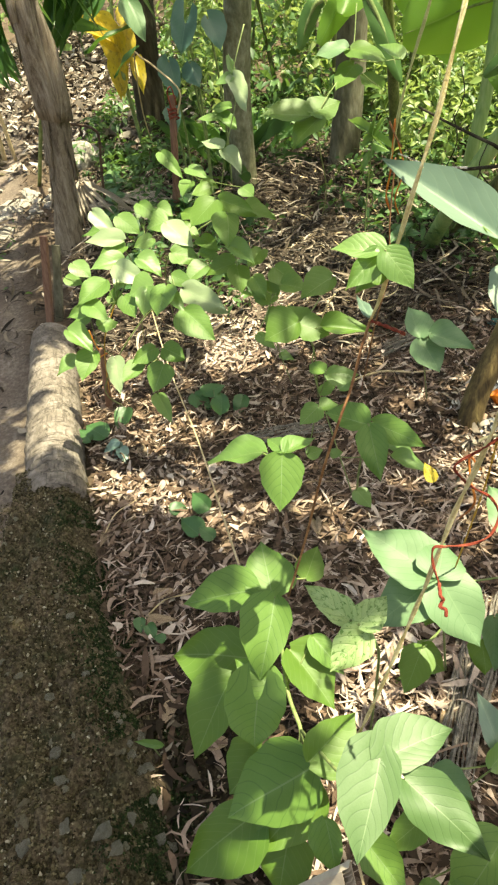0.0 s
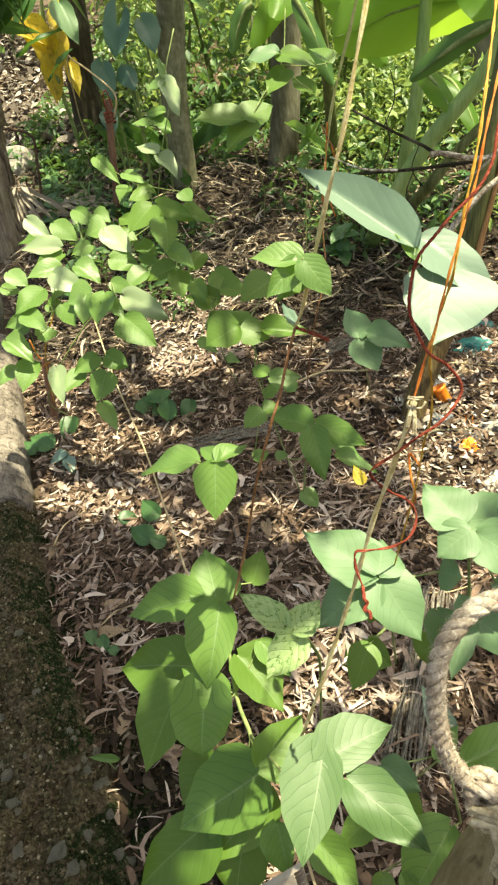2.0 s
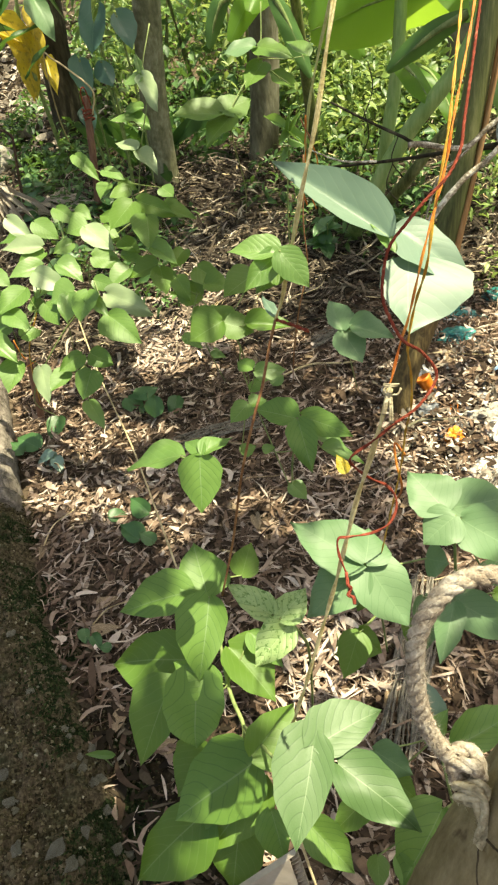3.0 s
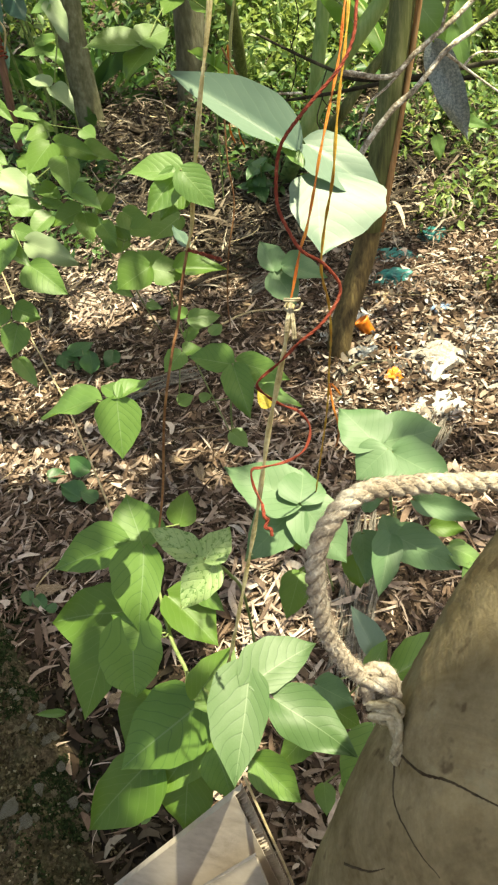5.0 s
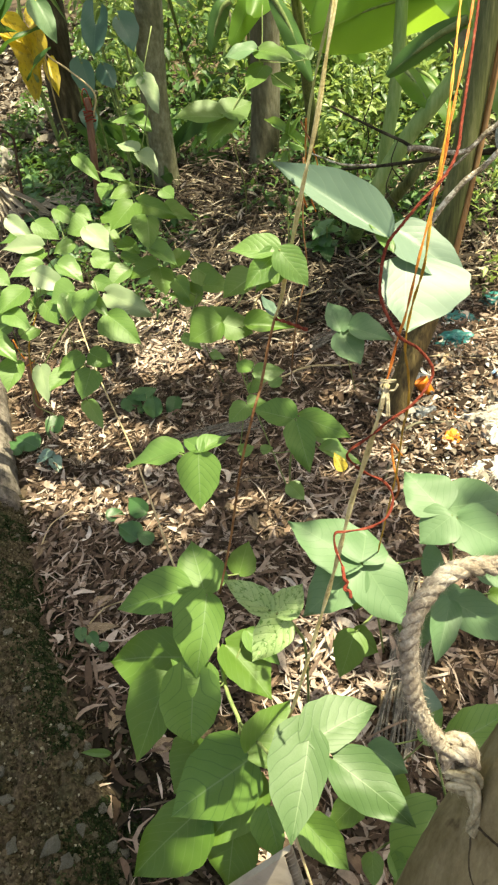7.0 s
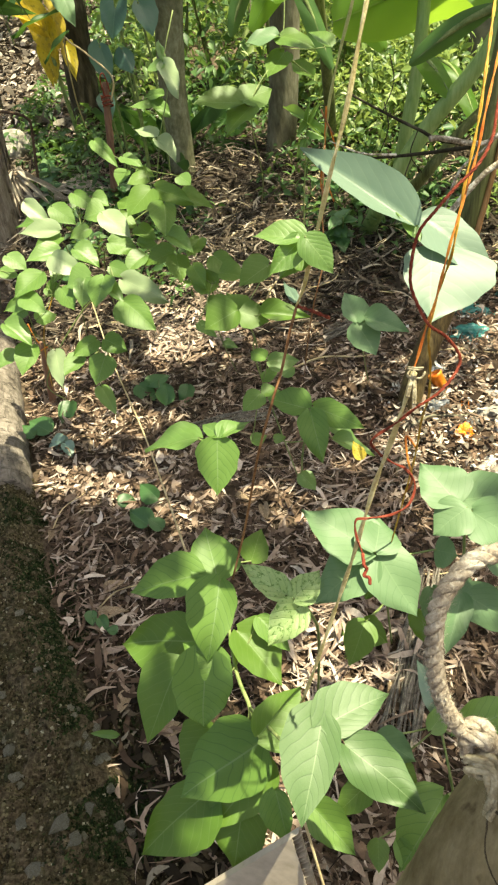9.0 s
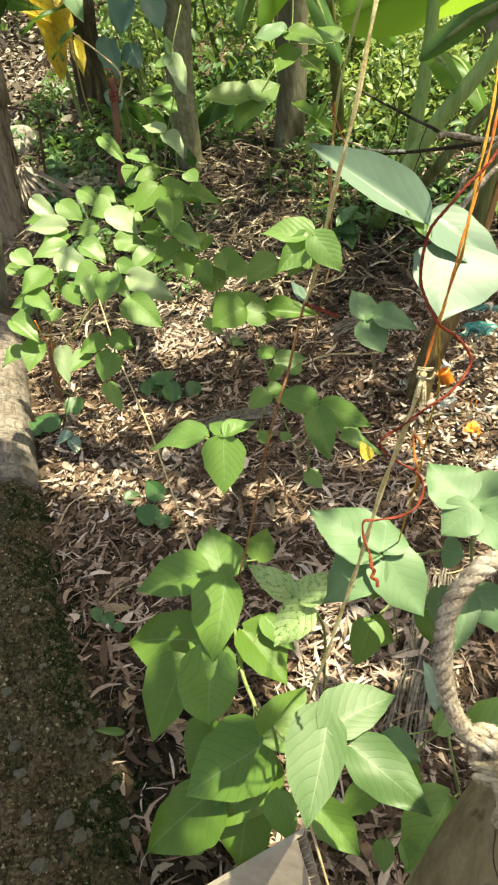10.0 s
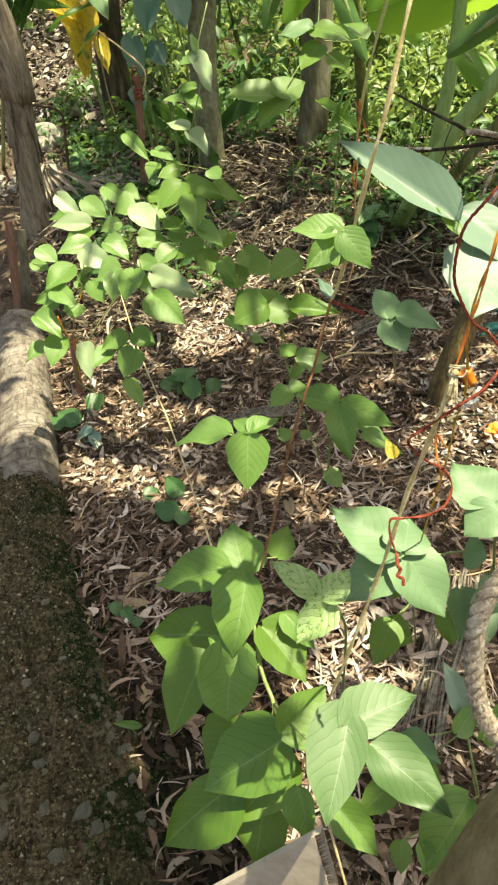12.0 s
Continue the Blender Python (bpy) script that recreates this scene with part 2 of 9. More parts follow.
TWINE = plain("raffia twine", [(0.2, (0.40, 0.31, 0.13)), (0.5, (0.62, 0.52, 0.26)), (0.85, (0.82, 0.74, 0.46))], 60.0, 0.7, 0.25)
STRAW = plain("pale straw", [(0.3, (0.42, 0.32, 0.17)), (0.7, (0.64, 0.52, 0.32))], 30.0, 0.7, 0.25)
ROPE = plain("sisal rope", [(0.2, (0.20, 0.155, 0.115)), (0.45, (0.36, 0.30, 0.235)), (0.7, (0.55, 0.485, 0.40)), (0.9, (0.75, 0.70, 0.61))], 90.0, 0.9, 0.1, relief=0.8, depth=0.002)
BARK_TAN = tan_bark()
BARK_GREY = plain("grey-brown bark", [(0.2, (0.055, 0.050, 0.032)), (0.5, (0.135, 0.125, 0.082)), (0.8, (0.25, 0.24, 0.175))], 7.0, 0.9, 0.1, stretch=(1, 1, 0.35), relief=0.7, depth=0.01)
BARK_PALE = plain("pale mottled bark", [(0.2, (0.080, 0.080, 0.046)), (0.5, (0.165, 0.162, 0.098)), (0.8, (0.30, 0.30, 0.21))], 9.0, 0.9, 0.1, stretch=(1, 1, 0.6), relief=0.5, depth=0.006)
BARK_DARK = plain("dark bark", [(0.3, (0.022, 0.019, 0.013)), (0.6, (0.055, 0.048, 0.033)), (0.8, (0.11, 0.10, 0.07))], 8.0, 0.9, 0.1, stretch=(1, 1, 0.35), relief=0.7, depth=0.01)
FIBRE = plain("fibrous dead sheath", [(0.15, (0.12, 0.088, 0.060)), (0.5, (0.34, 0.27, 0.20)), (0.85, (0.56, 0.48, 0.38))], 16.0, 0.9, 0.1, stretch=(5, 5, 0.22), relief=1.0, depth=0.012)
FIBRE_PALE = plain("pale dry frond", [(0.15, (0.16, 0.13, 0.10)), (0.5, (0.40, 0.35, 0.28)), (0.85, (0.62, 0.56, 0.46))], 16.0, 0.9, 0.1, stretch=(5, 5, 0.3))
STUMP = plain("wet brown stem", [(0.3, (0.045, 0.030, 0.013)), (0.55, (0.12, 0.085, 0.035)), (0.75, (0.20, 0.15, 0.06))], 9.0, 0.6, 0.3, stretch=(3, 3, 0.3), relief=0.6, depth=0.006)
PSEUDO = plain("banana sheath", [(0.2, (0.045, 0.050, 0.015)), (0.5, (0.105, 0.120, 0.040)), (0.8, (0.21, 0.215, 0.095))], 11.0, 0.5, 0.4, stretch=(4, 4, 0.2))
PSEUDO_PALE = plain("pale green banana sheath", [(0.2, (0.15, 0.25, 0.07)), (0.5, (0.25, 0.36, 0.12)), (0.8, (0.37, 0.46, 0.20))], 7.0, 0.5, 0.4, stretch=(2, 2, 0.3))
SHEATH_DRY = plain("dry banana sheath", [(0.3, (0.26, 0.13, 0.05)), (0.7, (0.48, 0.28, 0.13))], 9.0, 0.8, 0.2, stretch=(4, 4, 0.3))
RED_WOOD = plain("reddish wood", [(0.2, (0.12, 0.062, 0.042)), (0.8, (0.30, 0.17, 0.115))], 14.0, 0.8, 0.2, stretch=(4, 4, 0.3))
PALE_TWIG = plain("pale twig bark", [(0.3, (0.12, 0.095, 0.065)), (0.5, (0.34, 0.29, 0.22)), (0.65, (0.72, 0.68, 0.58))], 26.0, 0.8, 0.2)
GREY_FIBRE = plain("grey shredded fibre", [(0.2, (0.07, 0.06, 0.048)), (0.5, (0.16, 0.142, 0.118)), (0.8, (0.29, 0.265, 0.225))], 90.0, 0.9, 0.1)
IRON = plain("rusty iron", [(0.3, (0.05, 0.03, 0.02)), (0.7, (0.13, 0.08, 0.05))], 60.0, 0.8, 0.3)
STONE = plain("pale stone", [(0.3, (0.20, 0.18, 0.15)), (0.7, (0.40, 0.37, 0.32))], 18.0, 0.9, 0.15, relief=0.6)
STONE_DARK = plain("mossy pebble", [(0.2, (0.065, 0.054, 0.032)), (0.8, (0.19, 0.165, 0.11))], 25.0, 0.9, 0.15, relief=0.6)
STONE_GREY = plain("grey flake of stone", [(0.3, (0.085, 0.078, 0.050)), (0.7, (0.22, 0.20, 0.145))], 40.0, 0.9, 0.15, relief=0.6)
LIMESTONE = plain("white rubble", [(0.25, (0.20, 0.175, 0.145)), (0.5, (0.36, 0.325, 0.28)), (0.75, (0.55, 0.51, 0.45))], 22.0, 0.9, 0.15, relief=0.9)
PAPER = plain("white plastic film", [(0.3, (0.40, 0.385, 0.355)), (0.7, (0.60, 0.585, 0.56))], 25.0, 0.5, 0.4)
TEAL = plain("teal plastic", [(0.3, (0.012, 0.10, 0.095)), (0.7, (0.03, 0.22, 0.20))], 20.0, 0.35, 0.5)
BLUE = plain("blue plastic", [(0.3, (0.08, 0.16, 0.30)), (0.7, (0.30, 0.42, 0.58))], 25.0, 0.35, 0.5)
ORANGE = plain("orange plastic", [(0.3, (0.72, 0.17, 0.015)), (0.7, (0.85, 0.30, 0.03))], 20.0, 0.4, 0.5)
DARKBAG = plain("dark grey plastic", [(0.3, (0.05, 0.055, 0.06)), (0.7, (0.17, 0.18, 0.19))], 22.0, 0.35, 0.5)
GREYSLAB = plain("grey cement slab", [(0.3, (0.24, 0.22, 0.21)), (0.7, (0.42, 0.40, 0.39))], 12.0, 0.9, 0.15)
SHEET = plain("off-white plastic sheet", [(0.1, (0.40, 0.33, 0.26)), (0.5, (0.57, 0.485, 0.395)), (0.9, (0.66, 0.575, 0.48))], 9.0, 0.95, 0.05, relief=0.15)
LITTER = island_plain("dry litter", [(0.0, (0.020, 0.014, 0.009)), (0.30, (0.084, 0.056, 0.039)), (0.62, (0.200, 0.138, 0.100)), (0.85, (0.38, 0.295, 0.238)), (1.0, (0.66, 0.565, 0.49))])
# Paler litter for the sun patches, with the sunlight put into its colour
LITTER_SUNLIT = island_plain("sunlit-toned litter", [(0.0, (0.14, 0.098, 0.076)), (0.4, (0.32, 0.245, 0.20)), (0.8, (0.52, 0.43, 0.37)), (1.0, (0.74, 0.66, 0.59))])
LITTER_DAMP = island_plain("dark grey-brown litter", [(0.0, (0.010, 0.008, 0.005)), (0.6, (0.040, 0.030, 0.019)), (0.92, (0.10, 0.08, 0.055)), (1.0, (0.28, 0.25, 0.20))])
LITTER_GREY = island_plain("pale grey litter", [(0.0, (0.05, 0.042, 0.035)), (0.4, (0.13, 0.112, 0.092)), (0.75, (0.30, 0.265, 0.225)), (1.0, (0.66, 0.61, 0.54))])
# Darker, greyer tones than LITTER
LITTER_DARK = island_plain("grey-brown litter", [(0.0, (0.014, 0.011, 0.008)), (0.5, (0.060, 0.047, 0.035)), (0.85, (0.19, 0.158, 0.122)), (1.0, (0.46, 0.41, 0.34))])
PEBBLES = island_plain("grit", [(0.0, (0.020, 0.017, 0.008)), (0.6, (0.100, 0.086, 0.044)), (0.95, (0.19, 0.165, 0.10)), (1.0, (0.44, 0.42, 0.32))])
WEEDS = island_leaf("low weeds", [(0.0, (0.030, 0.075, 0.024)), (0.5, (0.070, 0.145, 0.045)), (1.0, (0.14, 0.24, 0.08))], (0.24, 0.40, 0.06))
SHRUB = island_leaf("shrub leaves", [(0.0, (0.045, 0.10, 0.03)), (0.4, (0.13, 0.225, 0.06)), (0.8, (0.28, 0.38, 0.11)), (1.0, (0.46, 0.54, 0.22))], (0.42, 0.52, 0.12), rough=0.42, thru=0.42, spec=0.5)
CANOPY = island_leaf("crown leaves", [(0.0, (0.035, 0.085, 0.02)), (1.0, (0.09, 0.16, 0.04))], (0.22, 0.36, 0.05), thru=0.25)
MOSS = island_leaf("moss", [(0.0, (0.010, 0.018, 0.007)), (0.8, (0.030, 0.044, 0.016)), (1.0, (0.075, 0.105, 0.04))], (0.06, 0.09, 0.03), rough=0.9, thru=0.1, spec=0.1)
WALL = plain("old cement wall", [(0.3, (0.10, 0.095, 0.075)), (0.7, (0.22, 0.20, 0.16))], 3.0, 0.95, 0.1)


def soil_material():
    m, n, l, b = material("soil", 0.95, 0.1)
    v = where(n, l)
    a = noise_of(n, l, v, 3.0, 6.0, 0.65)
    f = noise_of(n, l, v, 60.0, 5.0, 0.7)
    base = ramp(n, l, calc(n, l, "ADD", calc(n, l, "MULTIPLY", a, 0.5), calc(n, l, "MULTIPLY", f, 0.5)),
                [(0.3, (0.050, 0.036, 0.025)), (0.5, (0.100, 0.073, 0.051)), (0.7, (0.18, 0.138, 0.100))])
    path = ramp(n, l, calc(n, l, "ADD", calc(n, l, "MULTIPLY", a, 0.4), calc(n, l, "MULTIPLY", f, 0.6)),
                [(0.3, (0.075, 0.057, 0.043)), (0.5, (0.16, 0.128, 0.102)), (0.72, (0.34, 0.295, 0.25))])
    att = n.new("ShaderNodeAttribute")
    att.attribute_name = "trodden"
    wet = n.new("ShaderNodeAttribute")
    wet.attribute_name = "damp"
    dark = ramp(n, l, f, [(0.35, (0.010, 0.008, 0.005)), (0.55, (0.034, 0.026, 0.016)), (0.72, (0.085, 0.068, 0.046))])
    l.new(mix(n, l, wet.outputs["Fac"], mix(n, l, att.outputs["Fac"], base, path), dark), b.inputs["Base Color"])
    bump(n, l, b, f, 0.8, 0.012)
    return m


def log_material():
    """A grey palm log: ring scars across it, weathered patches."""
    m, n, l, b = material("weathered log", 0.9, 0.12)
    v = where(n, l, "Object")
    a = noise_of(n, l, v, 9.0, 6.0, 0.65)
    f = noise_of(n, l, where(n, l, "Object", (1.5, 1, 1.5)), 38.0, 5.0, 0.7)
    t = calc(n, l, "ADD", calc(n, l, "MULTIPLY", a, 0.5), calc(n, l, "MULTIPLY", f, 0.5))
    col = ramp(n, l, t, [(0.3, (0.070, 0.057, 0.047)), (0.5, (0.185, 0.157, 0.130)), (0.68, (0.34, 0.295, 0.255))])
    # cracks that run round the stem and short splits along it
    ring = noise_of(n, l, where(n, l, "Object", (2.2, 16.0, 2.2)), 1.6, 4.0, 0.6, 0.6)
    crack = ramp(n, l, calc(n, l, "ABSOLUTE", calc(n, l, "SUBTRACT", ring, 0.5)), [(0.0, (1, 1, 1)), (0.012, (0, 0, 0))])
    split = noise_of(n, l, where(n, l, "Object", (26.0, 3.0, 26.0)), 1.3, 3.0, 0.6, 0.4)
    line = ramp(n, l, calc(n, l, "ABSOLUTE", calc(n, l, "SUBTRACT", split, 0.47)), [(0.0, (1, 1, 1)), (0.016, (0, 0, 0))])
    both = calc(n, l, "MAXIMUM", crack, calc(n, l, "MULTIPLY", line, 0.7))
    l.new(mix(n, l, calc(n, l, "MULTIPLY", both, 0.6), col, (0.030, 0.024, 0.018)), b.inputs["Base Color"])
    bump(n, l, b, calc(n, l, "SUBTRACT", t, calc(n, l, "MULTIPLY", both, 0.5)), 0.8, 0.008)
    return m


SOIL, LOGWOOD = soil_material(), log_material()


# ---- building helpers ----
def mesh_of(name, verts, faces, uvs=None, smooth=True):
    me = bpy.data.meshes.new(name)
    me.from_pydata([tuple(v) for v in verts], [], faces)
    if uvs is not None:
        layer = me.uv_layers.new(name="UVMap")
        idx = np.empty(len(me.loops), dtype=np.int32)
        me.loops.foreach_get("vertex_index", idx)
        layer.data.foreach_set("uv", np.asarray(uvs, dtype=np.float32)[idx].ravel())
    if smooth:
        me.polygons.foreach_set("use_smooth", [True] * len(me.polygons))
    me.update()
    return me


def put(name, me, mat, parent=None, label="", m=None):
    """Link a mesh as one object, under a thing where one is given."""
    if mat and not me.materials:
        me.materials.append(mat)
    ob = new(name, me)
    if m is not None:
        ob.matrix_basis = m
    if parent:
        ob.parent = parent
    if label:
        ob["label"] = label
    return ob


def thing(name, at, label, category, group=""):
    e = new(name)
    e.location = at
    e.empty_display_size = 0.02
    return tagged(e, label, category, group)


def under(parent, m=None):
    """The pose that puts world-made geometry under a thing standing at its place."""
    return Matrix.Translation(-parent.location) @ (m or Matrix())


def smooth_path(points, per=6):
    """A smooth line through the points."""
    p = [Vector(q) for q in points]
    if len(p) < 3:
        return [p[0].lerp(p[1], k / per) for k in range(per + 1)]
    q = [2 * p[0] - p[1], *p, 2 * p[-1] - p[-2]]
    out = []
    for a, b, c, d in zip(q, q[1:], q[2:], q[3:]):
        for k in range(per):
            t = k / per
            out.append(0.5 * (2 * b + (c - a) * t + (2 * a - 5 * b + 4 * c - d) * t * t + (3 * b - a - 3 * c + d) * t ** 3))
    return out + [p[-1]]


def frames_along(line):
    side, out = None, []
    for k, p in enumerate(line):
        d = (line[min(k + 1, len(line) - 1)] - line[max(k - 1, 0)]).normalized()
        if side is None:
            side = d.orthogonal().normalized()
        side = (side - d * side.dot(d)).normalized()
        out.append((p, side, d.cross(side)))
    return out


def tube_data(line, radius, sides=7, rough=0.0, seed=0, close=True):
    """Vertices and faces of a round stem along a line; radius: a number or a function of 0 to 1."""
    rng = random.Random(seed)
    verts, faces, n = [], [], len(line)
    for k, (p, a, b) in enumerate(frames_along(line)):
        r = radius(k / (n - 1)) if callable(radius) else radius
        for s in range(sides):
            w = 2 * math.pi * s / sides
            rr = r * (1 + rough * (rng.random() - 0.5))
            verts.append(p + a * (rr * math.cos(w)) + b * (rr * math.sin(w)))
    for k in range(n - 1):
        for s in range(sides):
            t = (s + 1) % sides
            faces.append((k * sides + s, k * sides + t, (k + 1) * sides + t, (k + 1) * sides + s))
    if close:
        faces.append(tuple(range(sides))[::-1])
        faces.append(tuple((n - 1) * sides + s for s in range(sides)))
    return verts, faces


def tube(name, points, radius, mat, parent, sides=7, per=6, rough=0.0, label="", seed=0):
    v, f = tube_data(smooth_path(points, per), radius, sides, rough, seed)
    me = mesh_of(name, v, f)
    return put(name, me, mat, parent, label, under(parent))


def twisted(name, points, radius, mat, parent, strands=3, turns=60.0, per=14, label="", fray=0.0):
    """A laid rope: strands that wind round one another along the line."""
    line = smooth_path(points, per)
    fr, verts, faces, run = frames_along(line), [], [], [0.0]
    for a, b in zip(line, line[1:]):
        run.append(run[-1] + (b - a).length)
    rng = random.Random(3)
    for s in range(strands):
        path = []
        for (p, a, b), d in zip(fr, run):
            w = turns * d + 2 * math.pi * s / strands
            path.append(p + (a * math.cos(w) + b * math.sin(w)) * radius * 0.5)
        v, f = tube_data(path, lambda t: radius * 0.56, 7, 0.12, s)
        k = len(verts)
        verts += v
        faces += [tuple(i + k for i in q) for q in f]
    for _ in range(int(fray)):
        i = rng.randrange(len(fr) - 1)
        p, a, b = fr[i]
        w = rng.random() * 6.28
        out = a * math.cos(w) + b * math.sin(w)
        along = (fr[i + 1][0] - p).normalized() * rng.uniform(-1, 1)
        k = len(verts)
        q = p + out * radius * 0.9
        e = q + (out * 0.45 + along).normalized() * radius * rng.uniform(0.4, 1.1)
        c = along.cross(out) * radius * 0.08
        verts += [q - c, q + c, e]
        faces.append((k, k + 1, k + 2))
    return put(name, mesh_of(name, verts, faces), mat, parent, label, under(parent))


# ---- leaves ----
WIDE = ((0, 0.10), (0.04, 0.50), (0.11, 0.82), (0.21, 0.98), (0.32, 1.0), (0.46, 0.94), (0.60, 0.79), (0.74, 0.55), (0.86, 0.28), (0.94, 0.11), (1.0, 0.0))


def profile(u, table=WIDE):
    for k in range(len(table) - 1):
        (a, p), (b, q) = table[k], table[k + 1]
        if u <= b:
            o, r = table[max(k - 1, 0)], table[min(k + 2, len(table) - 1)]
            m0 = (q - o[1]) / (b - o[0])
            m1 = (r[1] - p) / (r[0] - a)
            t, h = (u - a) / (b - a), b - a
            return max(0.0, (2 * t ** 3 - 3 * t * t + 1) * p + (t ** 3 - 2 * t * t + t) * h * m0 + (3 * t * t - 2 * t ** 3) * q + (t ** 3 - t * t) * h * m1)
    return 0.0


def blade(name, lean=0.0, droop=0.12, fold=0.10, ripple=0.02, twist=0.0, lobe=0.06, rows=20, cols=10, seed=0, table=WIDE, curl=0.0):
    """A leaf of length and width 1 from its base at the origin along +y. lean: one half broader than the other."""
    rng = random.Random(seed)
    ph = [rng.random() * 6.28 for _ in range(4)]
    verts, uvs, faces = [], [], []
    for i in range(rows + 1):
        u = (i / rows) ** 1.15
        f = profile(u, table)
        for j in range(cols + 1):
            v = 2 * j / cols - 1
            side = f * 0.5 * (1 + lean * (1 if v > 0 else -1))
            x = v * side
            edge = abs(v)
            y = u - lobe * edge * edge * (1 - u) ** 3 * (1 + lean * (1.4 if v > 0 else -1.4))
            z = -droop * u * u + fold * abs(x) * (1 - 0.5 * u) - curl * (2 * x) ** 2
            z += ripple * edge ** 2 * math.sin(9 * u + ph[0] + (2.0 if v > 0 else 0)) + 0.5 * ripple * math.sin(5 * u + 3 * v + ph[1])
            x += 0.03 * math.sin(3.2 * u + ph[2]) * u
            z += twist * x * u
            x *= 1 + 0.03 * math.sin(23 * u + ph[3]) * edge
            x += v * 0.22 * max(0.0, lobe - 0.2) * (1 - u) ** 6
            verts.append((x, y, z))
            uvs.append((0.5 + 0.5 * v * (f ** 0.5), u))
    w = cols + 1
    for i in range(rows):
        for j in range(cols):
            faces.append((i * w + j, i * w + j + 1, (i + 1) * w + j + 1, (i + 1) * w + j))
    return mesh_of(name, verts, faces, uvs)


SHAPES, USED = {}, {}


# lean, droop, fold, ripple, twist, lobe of special leaflets: two broad-lobed ones, a heart with raised sides, a ridged one, a trough, a flat one, a one-sided one, a puckered one
SPECIAL = ((0.24, 0.10, 0.10, 0.016, 0.0, 0.14), (-0.24, 0.10, 0.10, 0.018, 0.0, 0.14), (0.06, 0.05, 0.50, 0.05, 0.3, 0.75),
           (0.10, 0.10, -0.45, 0.016, 0.0, 0.08), (0.05, 0.06, 0.55, 0.012, 0.35, 0.04),
           (0.12, 0.04, 0.22, 0.010, 0.2, 0.02), (-0.40, 0.06, 0.06, 0.014, 0.0, 0.05), (0.10, 0.12, 0.15, 0.055, 0.1, 0.08))


def shapes_for(mat):
    """Eighteen shapes of leaflet in one material, shared by all leaflets that use it."""
    if mat.name not in SHAPES:
        made = []
        for k in range(10):
            lean = (0.0, 0.22, -0.22, 0.05, 0.16, -0.16, -0.05, 0.28, -0.28, 0.0)[k]
            me = blade("leaflet", lean, 0.05 + 0.04 * (k % 5), 0.08 + 0.15 * (k % 3), 0.014 + 0.010 * (k % 4), 0.25 * ((k % 3) - 1), 0.06, seed=k)
            me.materials.append(mat)
            made.append(me)
        for k, (lean, droop, fold, ripple, twist, lobe) in enumerate(SPECIAL):
            me = blade("leaflet", lean, droop, fold, ripple, twist, lobe, seed=20 + k)
            me.materials.append(mat)
            made.append(me)
        SHAPES[mat.name] = made
    return SHAPES[mat.name]


FACING = Vector((0.02, -0.42, 0.90))


def leaflet(plant, base, tip, width, mat, shape=None, face=None, name="leaflet", label=""):
    """One leaflet from base to tip, its upper side turned to face."""
    k = USED[mat.name] = USED.get(mat.name, -1) + 1
    me = shapes_for(mat)[k % 10 if shape is None else shape]
    base, tip = Vector(base), Vector(tip)
    d = tip - base
    long = d.length
    d.normalize()
    rng = random.Random(k * 7 + 1)
    n = Vector(face) if face else FACING + Vector((rng.uniform(-0.28, 0.28), rng.uniform(-0.28, 0.28), 0))
    n = (n - d * n.dot(d)).normalized()
    x = d.cross(n)
    m = Matrix.Translation(base) @ Matrix((x * width, d * long, n * long)).transposed().to_4x4()
    return put(name, me, None, plant, label, under(plant, m))


def petiole(plant, a, b, r=0.0016, sag=0.01, mat=None):
    a, b = Vector(a), Vector(b)
    mid = a.lerp(b, 0.5) + Vector((0, 0, sag))
    return tube("petiole", [a, mid, b], r, mat or STEM, plant, 6, 5)


# ---- the lie of the land ----
LOG_DIR = Vector((-0.235, 1.0, 0)).normalized()
LOG_X0 = -0.295                                   # where the border's inner edge crosses y = 0.6


def inner_edge(y):
    return LOG_X0 - 0.235 * (y - 0.6)


def land(x, y):
    """Height of the ground without its fine unevenness."""
    z = 0.12 * min(max(y - 2.3, 0.0), 9.0) + 0.02 * min(max(y - 11.3, 0.0), 60.0)
    s = inner_edge(y) - x                          # metres to the path's side of the border's inner edge
    if s > 0:
        near = max(0.0, min(1.0, (1.5 - y) / 0.25))
        z += near * 0.055 * math.exp(-((s - 0.11) / 0.13) ** 2)
        z -= 0.03 * max(0.0, min(1.0, (s - 0.16) / 0.15))
    return z


def ground_z(x, y):
    b = 0.030 * noise.noise((x * 1.3, y * 1.3, 0.0)) + 0.016 * noise.noise((x * 5, y * 5, 3.0))
    if abs(x) < 4 and y < 9:
        b += 0.008 * noise.noise((x * 17, y * 17, 7.0))
    k = max(0.0, min(1.0, (inner_edge(y) - x - 0.2) / 0.2))
    return land(x, y) + b * (1 - 0.6 * k)


# ---- ground ----
def damp(x, y):
    """The strip of bare damp earth between the near bank and the big bean plant."""
    return max(0.0, min(1.0, (1.0 - y) / 0.25)) * max(0.0, min(1.0, (0.12 - x) / 0.15))


